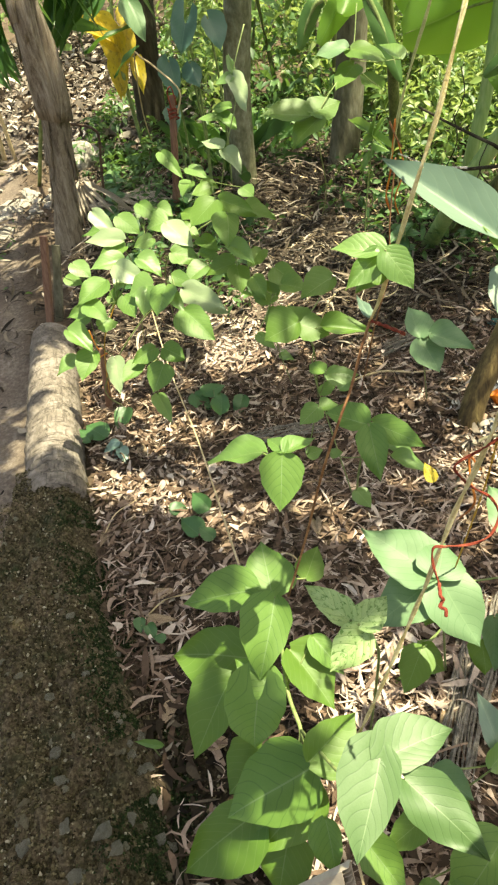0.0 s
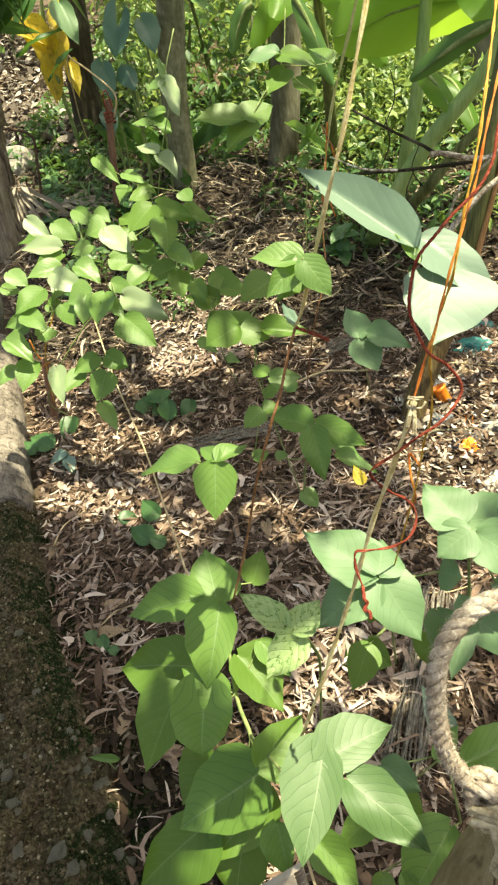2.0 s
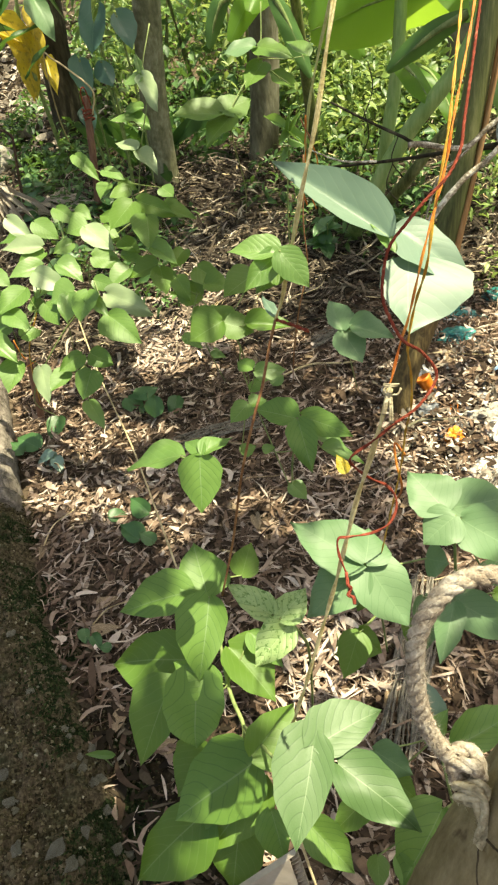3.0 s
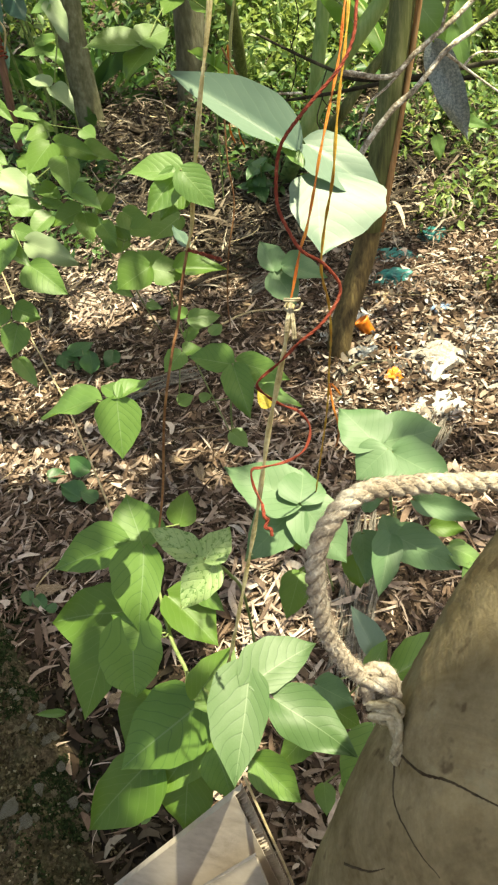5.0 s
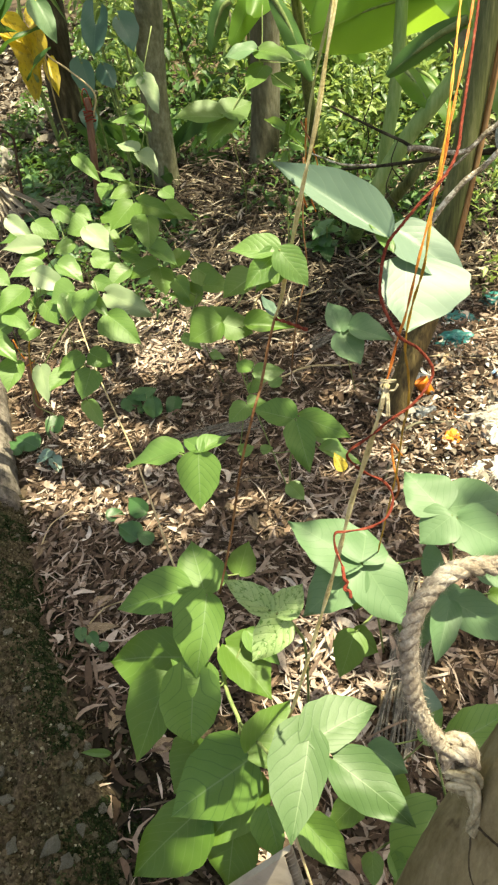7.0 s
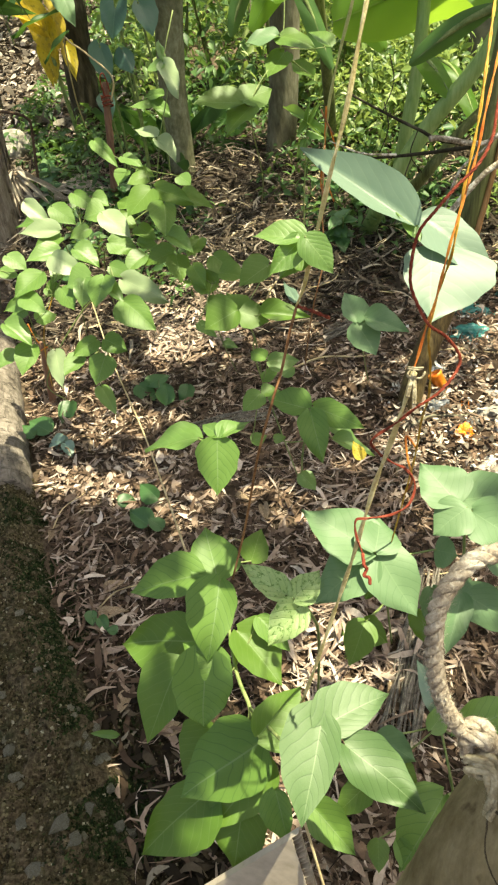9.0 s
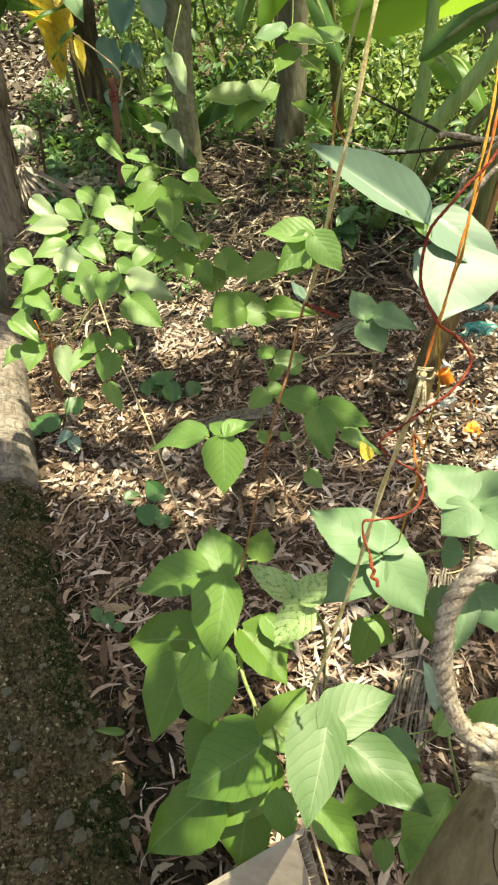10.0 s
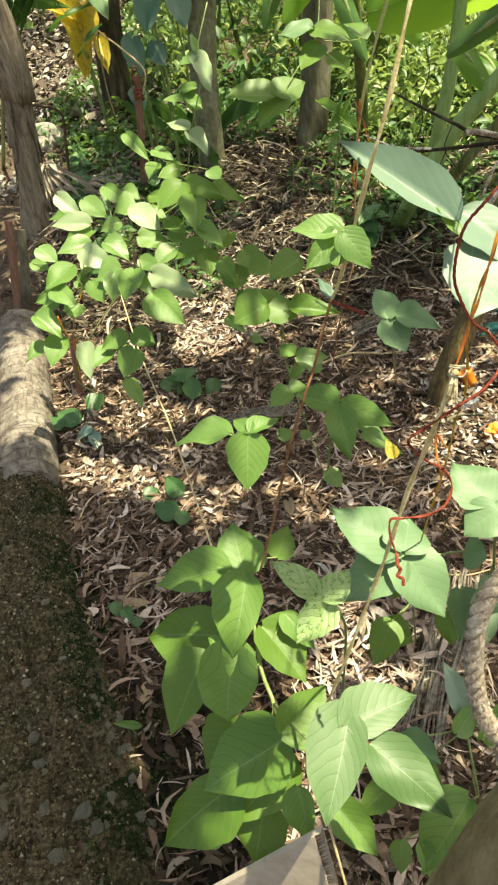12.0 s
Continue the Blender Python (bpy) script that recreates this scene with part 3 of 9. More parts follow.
def build_ground():
    xs = np.concatenate([-np.geomspace(90, 3.3, 22), np.arange(-3.2, 4.21, 0.045), np.geomspace(4.4, 90, 22)])
    ys = np.concatenate([-np.geomspace(60, 1.3, 14), np.arange(-1.2, 7.5, 0.045), np.geomspace(7.7, 160, 30)])
    verts = [(x, y, ground_z(x, y)) for y in ys for x in xs]
    w = len(xs)
    faces = [(j * w + i, j * w + i + 1, (j + 1) * w + i + 1, (j + 1) * w + i) for j in range(len(ys) - 1) for i in range(w - 1)]
    me = mesh_of("ground", verts, faces)
    trod = me.attributes.new("trodden", "FLOAT", "POINT")
    t = []
    for x, y, _ in verts:
        s = inner_edge(y) - x
        k = max(0.0, min(1.0, (s - 0.17) / 0.08))
        if y < 1.5:
            k = max(k * 0.75, 0.5 * max(0.0, min(1.0, s / 0.1)))
        k *= max(0.0, min(1.0, (2.6 - s) / 0.8)) * max(0.0, min(1.0, (8.5 - y) / 2))
        t.append(k)
    trod.data.foreach_set("value", t)
    wet = me.attributes.new("damp", "FLOAT", "POINT")
    wet.data.foreach_set("value", [damp(x, y) * (x > inner_edge(y) - 0.05) for x, y, _ in verts])
    g = put("ground", me, SOIL)
    return tagged(g, "brown garden soil sloping up to a thicket, with a trodden dirt path", "ground", kind="structure")


ground = build_ground()


# ---- joined small stuff ----
def leaf_piece(rng, long, wide, curl, verts, faces, m):
    """A small curved dry blade of six faces."""
    k, n = len(verts), 4
    bend, tw, sway = rng.uniform(-curl, curl), rng.uniform(-0.8, 0.8), rng.gauss(0, 0.7)
    for i in range(n + 1):
        u = i / n
        w = wide * (0.3, 0.9, 1.0, 0.75, 0.15)[i] * 0.5
        y, z = long * (u - 0.5), bend * long * (4 * (u - 0.5) ** 2 - 0.5)
        a, side = tw * (u - 0.5), sway * long * (u - 0.5) ** 2
        verts.append(m @ Vector((side - w * math.cos(a), y, z - w * math.sin(a) + 0.25 * w)))
        verts.append(m @ Vector((side + w * math.cos(a), y, z + w * math.sin(a) + 0.25 * w)))
    for i in range(n):
        faces.append((k + 2 * i, k + 2 * i + 1, k + 2 * i + 3, k + 2 * i + 2))


def scatter(name, mat, count, area, size, label, seed, lift=(0.002, 0.03), slender=(0.05, 0.2), curl=0.16, tilt=0.28, keep=None):
    """Dry pieces strewn over the ground, all in one mesh."""
    rng = random.Random(seed)
    verts, faces = [], []
    x0, x1, y0, y1 = area
    while count > 0:
        count -= 1
        x, y = rng.uniform(x0, x1), rng.uniform(y0, y1)
        if keep and not keep(x, y, rng):
            continue
        long = rng.uniform(*size) * rng.uniform(0.5, 1.0)
        wide = min(long * rng.uniform(*slender), 0.045)
        m = Matrix.Translation((x, y, ground_z(x, y) + rng.uniform(*lift))) @ Euler((rng.gauss(0, tilt), rng.gauss(0, tilt), rng.uniform(0, 6.28))).to_matrix().to_4x4()
        leaf_piece(rng, long, wide, curl, verts, faces, m)
    ob = put(name, mesh_of(name, verts, faces), mat)
    return tagged(ob, label, "leaf litter", kind="stuff")


def in_bed(x, y, rng):
    return x > inner_edge(y) + 0.005 + rng.random() * 0.05


def dry_bed(x, y, rng):
    return in_bed(x, y, rng) and rng.random() > 0.9 * damp(x, y)


scatter("leaf_litter", LITTER, 40000, (-0.95, 1.6, 0.25, 2.8), (0.02, 0.11), "tan and brown shredded dry leaves covering the bed", 1, (0.002, 0.026), (0.06, 0.20), 0.11, 0.17, keep=dry_bed)
scatter("leaf_litter", LITTER, 2000, (-0.95, 1.5, 0.25, 2.7), (0.02, 0.05), "curled brown dead leaves lying on the bed", 2, (0.006, 0.035), (0.35, 0.6), 0.25, 0.4, keep=dry_bed)
scatter("leaf_litter", LITTER, 6500, (-0.95, 1.4, 0.3, 2.9), (0.015, 0.048), "broad tan and pinkish chips of torn dry leaf on the bed", 21, (0.008, 0.032), (0.22, 0.5), 0.3, 0.22, keep=dry_bed)
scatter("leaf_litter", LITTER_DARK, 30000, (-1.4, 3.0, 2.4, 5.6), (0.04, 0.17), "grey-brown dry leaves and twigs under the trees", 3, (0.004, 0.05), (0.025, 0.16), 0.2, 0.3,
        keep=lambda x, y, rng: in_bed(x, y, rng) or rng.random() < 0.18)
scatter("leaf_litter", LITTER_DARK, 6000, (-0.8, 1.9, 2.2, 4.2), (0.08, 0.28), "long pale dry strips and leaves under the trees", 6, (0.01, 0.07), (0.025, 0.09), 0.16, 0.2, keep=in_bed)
scatter("leaf_litter", LITTER, 9000, (-0.9, 1.5, 0.3, 2.6), (0.05, 0.15), "thin curled fibres lying in the litter", 7, (0.008, 0.030), (0.02, 0.045), 0.3, 0.3, keep=dry_bed)
scatter("leaf_litter", LITTER_DARK, 1100, (-3.0, 0.0, 0.3, 6.5), (0.02, 0.09), "scattered dry leaf bits on the dirt path", 4, (0.002, 0.012), (0.15, 0.5), 0.15, 0.15,
        keep=lambda x, y, rng: not in_bed(x, y, rng))

scatter("leaf_litter", LITTER_GREY, 7000, (-3.2, 0.1, 4.6, 9.0), (0.04, 0.14), "grey and brown fallen leaves under the dark tree", 9, (0.004, 0.06), (0.2, 0.5), 0.25, 0.35, keep=lambda x, y, rng: x > -1.5 - 0.1 * (y - 4.6) or y > 5.2 or rng.random() < 0.15)
scatter("leaf_litter", LITTER_GREY, 1800, (-3.0, 0.1, 4.8, 9.0), (0.08, 0.24), "pale curled dry leaves under the dark tree", 10, (0.02, 0.08), (0.15, 0.4), 0.3, 0.5, keep=lambda x, y, rng: x > -1.4 or y > 5.4)
scatter("leaf_litter", STRAW, 260, (-0.3, 1.9, 2.3, 3.9), (0.10, 0.30), "pale straw lying under the trees", 12, (0.02, 0.07), (0.02, 0.05), 0.2, 0.25, keep=in_bed)
scatter("leaf_litter", LITTER, 1400, (0.55, 1.5, 1.2, 2.4), (0.015, 0.055), "pale torn scraps of dry leaf round the rubbish", 14, (0.01, 0.05), (0.2, 0.5), 0.3, 0.5, keep=in_bed)

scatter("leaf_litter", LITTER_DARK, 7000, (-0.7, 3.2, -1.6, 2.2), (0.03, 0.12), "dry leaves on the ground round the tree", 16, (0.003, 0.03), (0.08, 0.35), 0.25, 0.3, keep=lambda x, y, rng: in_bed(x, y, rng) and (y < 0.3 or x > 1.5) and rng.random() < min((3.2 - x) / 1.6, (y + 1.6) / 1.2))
scatter("leaf_litter", LITTER_DAMP, 1500, (-0.4, 0.2, 0.2, 1.0), (0.02, 0.08), "dark rotting leaf bits on damp earth", 17, (0.002, 0.02), (0.08, 0.4), 0.25, 0.25, keep=lambda x, y, rng: in_bed(x, y, rng) and rng.random() < damp(x, y))
scatter("leaf_litter", LITTER_GREY, 260, (0.02, 0.55, 2.55, 3.25), (0.07, 0.22), "pale grey dry strips in a patch of sun", 18, (0.02, 0.06), (0.03, 0.09), 0.4, 0.4)
# Pale pieces laid in the sun patches, their colour brightening the light there
scatter("leaf_litter", LITTER_GREY, 700, (0.62, 1.35, 1.2, 1.9), (0.015, 0.055), "pale scraps of leaf toned as sunlit round the rubbish", 19, (0.015, 0.05), (0.15, 0.5), 0.4, 0.4)
scatter("straw", LITTER_SUNLIT, 420, (0.16, 0.44, 0.70, 1.02), (0.03, 0.11), "pale shreds of straw in the sun between the plants", 23, (0.02, 0.05), (0.06, 0.2), 0.2, 0.3)
scatter("leaf_litter", LITTER_SUNLIT, 1500, (-0.16, 0.20, 2.15, 2.72), (0.03, 0.10), "pale dry strips toned as sunlit in the bed", 24, (0.02, 0.05), (0.06, 0.25), 0.2, 0.3)
scatter("leaf_litter", LITTER_SUNLIT, 200, (-0.50, -0.02, 1.30, 1.60), (0.02, 0.06), "pale flakes of dry leaf toned as sunlit beside the log", 25, (0.015, 0.035), (0.2, 0.5), 0.2, 0.3, keep=dry_bed)
scatter("leaf_litter", LITTER_SUNLIT, 300, (0.25, 0.60, 1.15, 1.50), (0.03, 0.10), "pale grass and strips toned as sunlit in the bed", 26, (0.015, 0.04), (0.04, 0.15), 0.3, 0.3)
scatter("paper_bits", PAPER, 420, (0.60, 1.35, 1.15, 2.1), (0.006, 0.022), "bits of white paper and film strewn in the litter", 15, (0.012, 0.045), (0.4, 0.8), 0.3, 0.5)


def stone_mesh(seed, rough=0.28):
    bm = bmesh.new()
    bmesh.ops.create_icosphere(bm, subdivisions=2, radius=1.0)
    for v in bm.verts:
        p = v.co.copy()
        v.co *= 1 + rough * noise.noise(p * 1.1 + Vector((seed * 3.1, 0, 0))) + 0.12 * noise.noise(p * 2.7 + Vector((0, seed, 0)))
        v.co.z *= 0.5
        v.co.x = round(v.co.x * 3.5) / 3.5 * 0.35 + v.co.x * 0.65
    me = bpy.data.meshes.new("stone")
    bm.to_mesh(me)
    bm.free()
    return me


STONES = {}


def stone(x, y, size, mat=None, parent=None, turn=0.0, sink=0.35, name="stone"):
    mat = mat or STONE
    k = int(abs(x * 91 + y * 57)) % 5
    if (mat.name, k) not in STONES:
        STONES[mat.name, k] = stone_mesh(k, 0.75)
        STONES[mat.name, k].materials.append(mat)
    m = pose(x, y, ground_z(x, y) + size * (0.6 - sink), 8 * math.sin(x * 50), 10 * math.cos(y * 40), turn) @ Matrix.Diagonal((size, size * 0.75, size, 1))
    return put(name, STONES[mat.name, k], None, parent, "", m)


# ---- the border: a palm log, then a bank of mossy grit ----
def build_log():
    a, b = 1.46, 2.56
    mid = Vector((inner_edge(2.0) - 0.088, 2.0, 0.035))
    verts, faces, sides, rows = [], [], 28, 90
    length = (b - a) / LOG_DIR.y
    rings = [0.05, 0.10, 0.17, 0.23, 0.29, 0.37, 0.44, 0.47, 0.55, 0.62, 0.70, 0.78, 0.86, 0.93, 0.98, 1.03]
    for i in range(rows + 1):
        y = -length / 2 + length * i / rows
        u = length * i / rows
        r = 0.090 + 0.004 * math.sin(2.3 * u)
        for q in rings:
            r += 0.0045 * math.exp(-((u - q) / 0.006) ** 2) - 0.006 * math.exp(-((u - q - 0.013) / 0.007) ** 2)
        if i in (0, rows):
            r *= 0.94
        for s in range(sides):
            w = 2 * math.pi * s / sides
            k = 1 + 0.05 * noise.noise((math.cos(w) * 1.3, math.sin(w) * 1.3, y * 4)) + 0.018 * noise.noise((math.cos(w) * 6, math.sin(w) * 6, y * 22))
            verts.append((r * k * math.cos(w), y, r * k * math.sin(w)))
    for i in range(rows):
        for s in range(sides):
            t = (s + 1) % sides
            faces.append((i * sides + s, (i + 1) * sides + s, (i + 1) * sides + t, i * sides + t))
    faces += [tuple(range(sides)), tuple(rows * sides + s for s in range(sides))[::-1]]
    ob = put("border_log", mesh_of("border_log", verts, faces), LOGWOOD)
    ob.matrix_basis = Matrix.Translation(mid) @ Euler((0, 0, math.atan2(0.235, 1.0))).to_matrix().to_4x4()
    tagged(ob, "weathered grey palm log with ring scars edging the bed", "log")


build_log()


def bank_shape(v):
    """A flat-topped bank: a short rise from the path, and a steep drop to the bed."""
    return min(1.0, (max(v, 0.0) / 0.14) ** 0.6) * (1.0 if v < 0.70 else max(0.0, (1 - v) / 0.30) ** 0.75)


def build_bank():
    """The near end of the border, a rounded bank of gritty earth with stones set in it."""
    ys, cols = np.arange(-0.3, 1.53, 0.010), 56
    verts, faces = [], []
    for y in ys:
        end = max(0.0, min(1.0, (1.53 - y) / 0.12)) ** 0.5
        right = inner_edge(y) + 0.035 + 0.075 * max(0.0, min(1.0, (1.15 - y) / 0.5))
        left = inner_edge(y) - 0.25 - 0.02 * math.sin(y * 7)
        for j in range(cols + 1):
            v = j / cols
            x = left + (right - left) * v
            hump = bank_shape(v)
            z = -0.035 + (0.135 * hump) * (0.55 + 0.45 * end)
            z += 0.030 * noise.noise((x * 9, y * 9, 1)) * hump + 0.024 * noise.noise((x * 28, y * 28, 5)) + 0.016 * noise.noise((x * 75, y * 75, 9))
            verts.append((x, y, z))
    w = cols + 1
    for i in range(len(ys) - 1):
        for j in range(cols):
            faces.append((i * w + j, i * w + j + 1, (i + 1) * w + j + 1, (i + 1) * w + j))
    me = mesh_of("earth_bank", verts, faces)
    m, n, l, b = material("mossy grit", 0.95, 0.12)
    v = where(n, l)
    a, f = noise_of(n, l, v, 7.0, 6.0, 0.65), noise_of(n, l, v, 110.0, 5.0, 0.7)
    dirt = ramp(n, l, f, [(0.3, (0.020, 0.014, 0.008)), (0.5, (0.088, 0.067, 0.040)), (0.7, (0.20, 0.160, 0.105))])
    moss = ramp(n, l, f, [(0.3, (0.010, 0.015, 0.006)), (0.7, (0.062, 0.072, 0.032))])
    fac = ramp(n, l, a, [(0.50, (0, 0, 0)), (0.64, (1, 1, 1))])
    l.new(mix(n, l, fac, dirt, moss), b.inputs["Base Color"])
    bump(n, l, b, f, 0.9, 0.008)
    ob = tagged(put("earth_bank", me, m), "mossy bank of gritty earth with stones edging the bed", "earth bank")
    return ob


bank = build_bank()


def bank_z(x, y):
    right = inner_edge(y) + 0.035 + 0.075 * max(0.0, min(1.0, (1.15 - y) / 0.5))
    left = inner_edge(y) - 0.25 - 0.02 * math.sin(y * 7)
    v = (x - left) / (right - left)
    if not 0.03 < v < 0.97:
        return ground_z(x, y)
    hump = bank_shape(v)
    return max(ground_z(x, y), -0.035 + 0.135 * hump + 0.030 * noise.noise((x * 9, y * 9, 1)) * hump + 0.016 * noise.noise((x * 28, y * 28, 5)))


def build_grit():
    """Pebbles and crumbs on the bank and beside it, and cushions of moss."""
    rng = random.Random(11)
    verts, faces = [], []
    for _ in range(46000):
        y = rng.uniform(0.2, 1.55)
        x = inner_edge(y) + rng.gauss(-0.08, 0.15)
        r = rng.choice((0.0012, 0.0015, 0.002, 0.0025, 0.003, 0.0045)) * rng.uniform(0.6, 1.2)
        c, k = Vector((x, y, bank_z(x, y) + 0.3 * r)), len(verts)
        q = Euler((rng.random() * 6, rng.random() * 6, rng.random() * 6)).to_matrix()
        for d in ((1, 0, 0), (-0.8, 0, 0), (0, 1.2, 0), (0, -1, 0), (0, 0, 0.8), (0, 0, -0.7)):
            verts.append(c + q @ Vector(d) * r)
        faces += [(k + a, k + b, k + e) for a, b, e in ((0, 2, 4), (2, 1, 4), (1, 3, 4), (3, 0, 4), (2, 0, 5), (1, 2, 5), (3, 1, 5), (0, 3, 5))]
    tagged(put("grit", mesh_of("grit", verts, faces, smooth=False), PEBBLES), "grey grit and crumbs strewn over the bank", "grit", kind="stuff")
    verts, faces = [], []
    for _ in range(22000):
        y = rng.uniform(0.3, 1.40)
        x = inner_edge(y) + 0.005 + rng.gauss(0.0, 0.035) + 0.075 * max(0.0, min(1.0, (1.15 - y) / 0.5))
        if noise.noise((x * 6, y * 6, 2.0)) < -0.22:
            continue
        m = Matrix.Translation((x, y, bank_z(x, y) + 0.002)) @ Euler((rng.uniform(-1, 1), rng.uniform(-1, 1), rng.uniform(0, 6.28))).to_matrix().to_4x4()
        leaf_piece(rng, rng.uniform(0.004, 0.010), rng.uniform(0.003, 0.006), 0.3, verts, faces, m)
    tagged(put("moss", mesh_of("moss", verts, faces), MOSS), "dark green moss along the foot of the bank", "moss", kind="stuff")


build_grit()
rng = random.Random(5)
for k in range(90):
    y = rng.uniform(0.3, 1.4)
    x = inner_edge(y) - rng.uniform(-0.10, 0.26)
    s = rng.uniform(0.003, 0.009) if k % 5 else rng.uniform(0.008, 0.012)
    m = rng.choice((STONE_GREY, STONE_GREY, STONE_DARK))
    ob = stone(x, y, s, m, None, rng.uniform(0, 360))
    ob.location.z = bank_z(x, y) + s * 0.2
    ob.parent = bank
FLAKE = plain("pale flake of stone", [(0.3, (0.10, 0.092, 0.062)), (0.55, (0.24, 0.225, 0.175)), (0.75, (0.42, 0.40, 0.34))], 70.0, 0.9, 0.15, relief=0.9)
for x, y, s, turn in ((-0.274, 0.515, 0.017, 50), (-0.396, 0.672, 0.013, 70), (-0.372, 0.615, 0.012, 20), (-0.345, 0.53, 0.012, 100), (-0.41, 0.505, 0.014, 60), (-0.31, 0.455, 0.014, 10),
                      (-0.30, 0.75, 0.010, 30), (-0.255, 0.72, 0.012, 80), (-0.235, 0.66, 0.013, 15), (-0.22, 0.60, 0.012, 60), (-0.36, 0.82, 0.009, 40), (-0.43, 0.78, 0.010, 0),
                      (-0.33, 0.92, 0.009, 20), (-0.42, 0.97, 0.011, 75), (-0.24, 0.55, 0.011, 120), (-0.20, 0.53, 0.012, 30),
                      (-0.27, 0.695, 0.009, 15), (-0.262, 0.675, 0.011, 70), (-0.240, 0.648, 0.012, 130), (-0.205, 0.595, 0.013, 40), (-0.195, 0.575, 0.009, 95), (-0.182, 0.525, 0.012, 10), (-0.252, 0.490, 0.015, 60), (-0.29, 0.735, 0.007, 0)):
    ob = stone(x, y, s, FLAKE, None, turn, name="flake")
    ob.location.z = bank_z(x, y) + s * 0.3
    ob.parent = bank
for k in range(26):
    y = rng.uniform(0.4, 6.0)
    x = inner_edge(y) - rng.uniform(0.3, 1.6)
    tagged(stone(x, y, rng.uniform(0.010, 0.03), STONE_DARK, None, rng.uniform(0, 360)), "small grey-brown stone lying on the dirt path", "stone", "stones on the path")


# ---- trees ----
def leaf_cloud(rng, count, place, size, verts, faces, gaps=(), hang=0.4):
    """Lens-shaped leaves with a bent midrib, each set by place()."""
    for _ in range(count):
        p = place()
        if p is None:
            continue
        long, k = rng.uniform(*size), len(verts)
        wide = long * rng.uniform(0.32, 0.5)
        m = Matrix.Translation(p) @ Euler((rng.gauss(-hang, 0.5), rng.gauss(0, 0.5), rng.uniform(0, 6.28))).to_matrix().to_4x4()
        for x, y, z in ((0, 0, 0), (-0.5, 0.4, 0.08), (0, 0.4, 0), (0.5, 0.4, 0.08), (-0.3, 0.75, 0.0), (0, 0.75, -0.06), (0.3, 0.75, 0.0), (0, 1, -0.16)):
            verts.append(m @ Vector((x * wide, y * long, z * long)))
        faces += [(k, k + 2, k + 1), (k, k + 3, k + 2), (k + 1, k + 2, k + 5, k + 4), (k + 2, k + 3, k + 6, k + 5), (k + 4, k + 5, k + 7), (k + 5, k + 6, k + 7)]


# places to be sunlit; unseen leaves on the sun's way are left out: x, y, z, radius
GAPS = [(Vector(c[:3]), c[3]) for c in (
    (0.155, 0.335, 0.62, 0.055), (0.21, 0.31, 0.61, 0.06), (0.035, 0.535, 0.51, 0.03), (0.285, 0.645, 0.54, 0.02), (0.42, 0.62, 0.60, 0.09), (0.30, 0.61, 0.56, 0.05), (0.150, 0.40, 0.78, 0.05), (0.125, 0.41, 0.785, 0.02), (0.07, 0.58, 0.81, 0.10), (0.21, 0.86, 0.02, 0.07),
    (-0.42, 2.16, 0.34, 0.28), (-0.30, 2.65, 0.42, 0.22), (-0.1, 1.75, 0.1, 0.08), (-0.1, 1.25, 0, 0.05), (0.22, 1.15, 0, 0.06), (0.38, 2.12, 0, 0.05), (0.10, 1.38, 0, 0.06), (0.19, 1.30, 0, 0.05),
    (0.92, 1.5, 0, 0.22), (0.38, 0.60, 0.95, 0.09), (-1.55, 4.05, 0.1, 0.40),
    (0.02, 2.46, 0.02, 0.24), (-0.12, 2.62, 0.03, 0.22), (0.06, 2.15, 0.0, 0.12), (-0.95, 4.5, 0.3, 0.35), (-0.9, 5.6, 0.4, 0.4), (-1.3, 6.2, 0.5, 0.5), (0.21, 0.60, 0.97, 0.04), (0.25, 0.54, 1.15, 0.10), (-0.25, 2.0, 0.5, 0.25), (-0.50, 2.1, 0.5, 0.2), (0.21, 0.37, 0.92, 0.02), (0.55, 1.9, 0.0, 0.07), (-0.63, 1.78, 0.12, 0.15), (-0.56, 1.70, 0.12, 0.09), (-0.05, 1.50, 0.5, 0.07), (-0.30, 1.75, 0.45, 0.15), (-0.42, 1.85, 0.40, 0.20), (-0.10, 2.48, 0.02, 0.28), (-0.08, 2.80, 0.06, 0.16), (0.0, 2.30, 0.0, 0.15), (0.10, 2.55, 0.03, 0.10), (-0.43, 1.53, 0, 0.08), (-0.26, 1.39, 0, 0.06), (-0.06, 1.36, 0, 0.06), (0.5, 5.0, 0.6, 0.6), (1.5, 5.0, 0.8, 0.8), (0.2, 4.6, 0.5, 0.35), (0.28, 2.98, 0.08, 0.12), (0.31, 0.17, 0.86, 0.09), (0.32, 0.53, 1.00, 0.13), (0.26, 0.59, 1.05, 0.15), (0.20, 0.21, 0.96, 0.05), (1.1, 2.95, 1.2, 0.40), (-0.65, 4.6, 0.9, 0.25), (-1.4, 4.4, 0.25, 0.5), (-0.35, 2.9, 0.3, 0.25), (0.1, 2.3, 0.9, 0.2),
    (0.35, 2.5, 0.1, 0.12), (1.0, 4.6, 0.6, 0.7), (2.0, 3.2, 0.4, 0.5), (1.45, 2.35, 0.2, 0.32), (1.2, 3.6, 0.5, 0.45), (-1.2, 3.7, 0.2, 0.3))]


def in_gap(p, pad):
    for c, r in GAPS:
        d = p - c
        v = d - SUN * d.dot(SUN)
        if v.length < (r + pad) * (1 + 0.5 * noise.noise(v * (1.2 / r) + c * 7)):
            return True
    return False


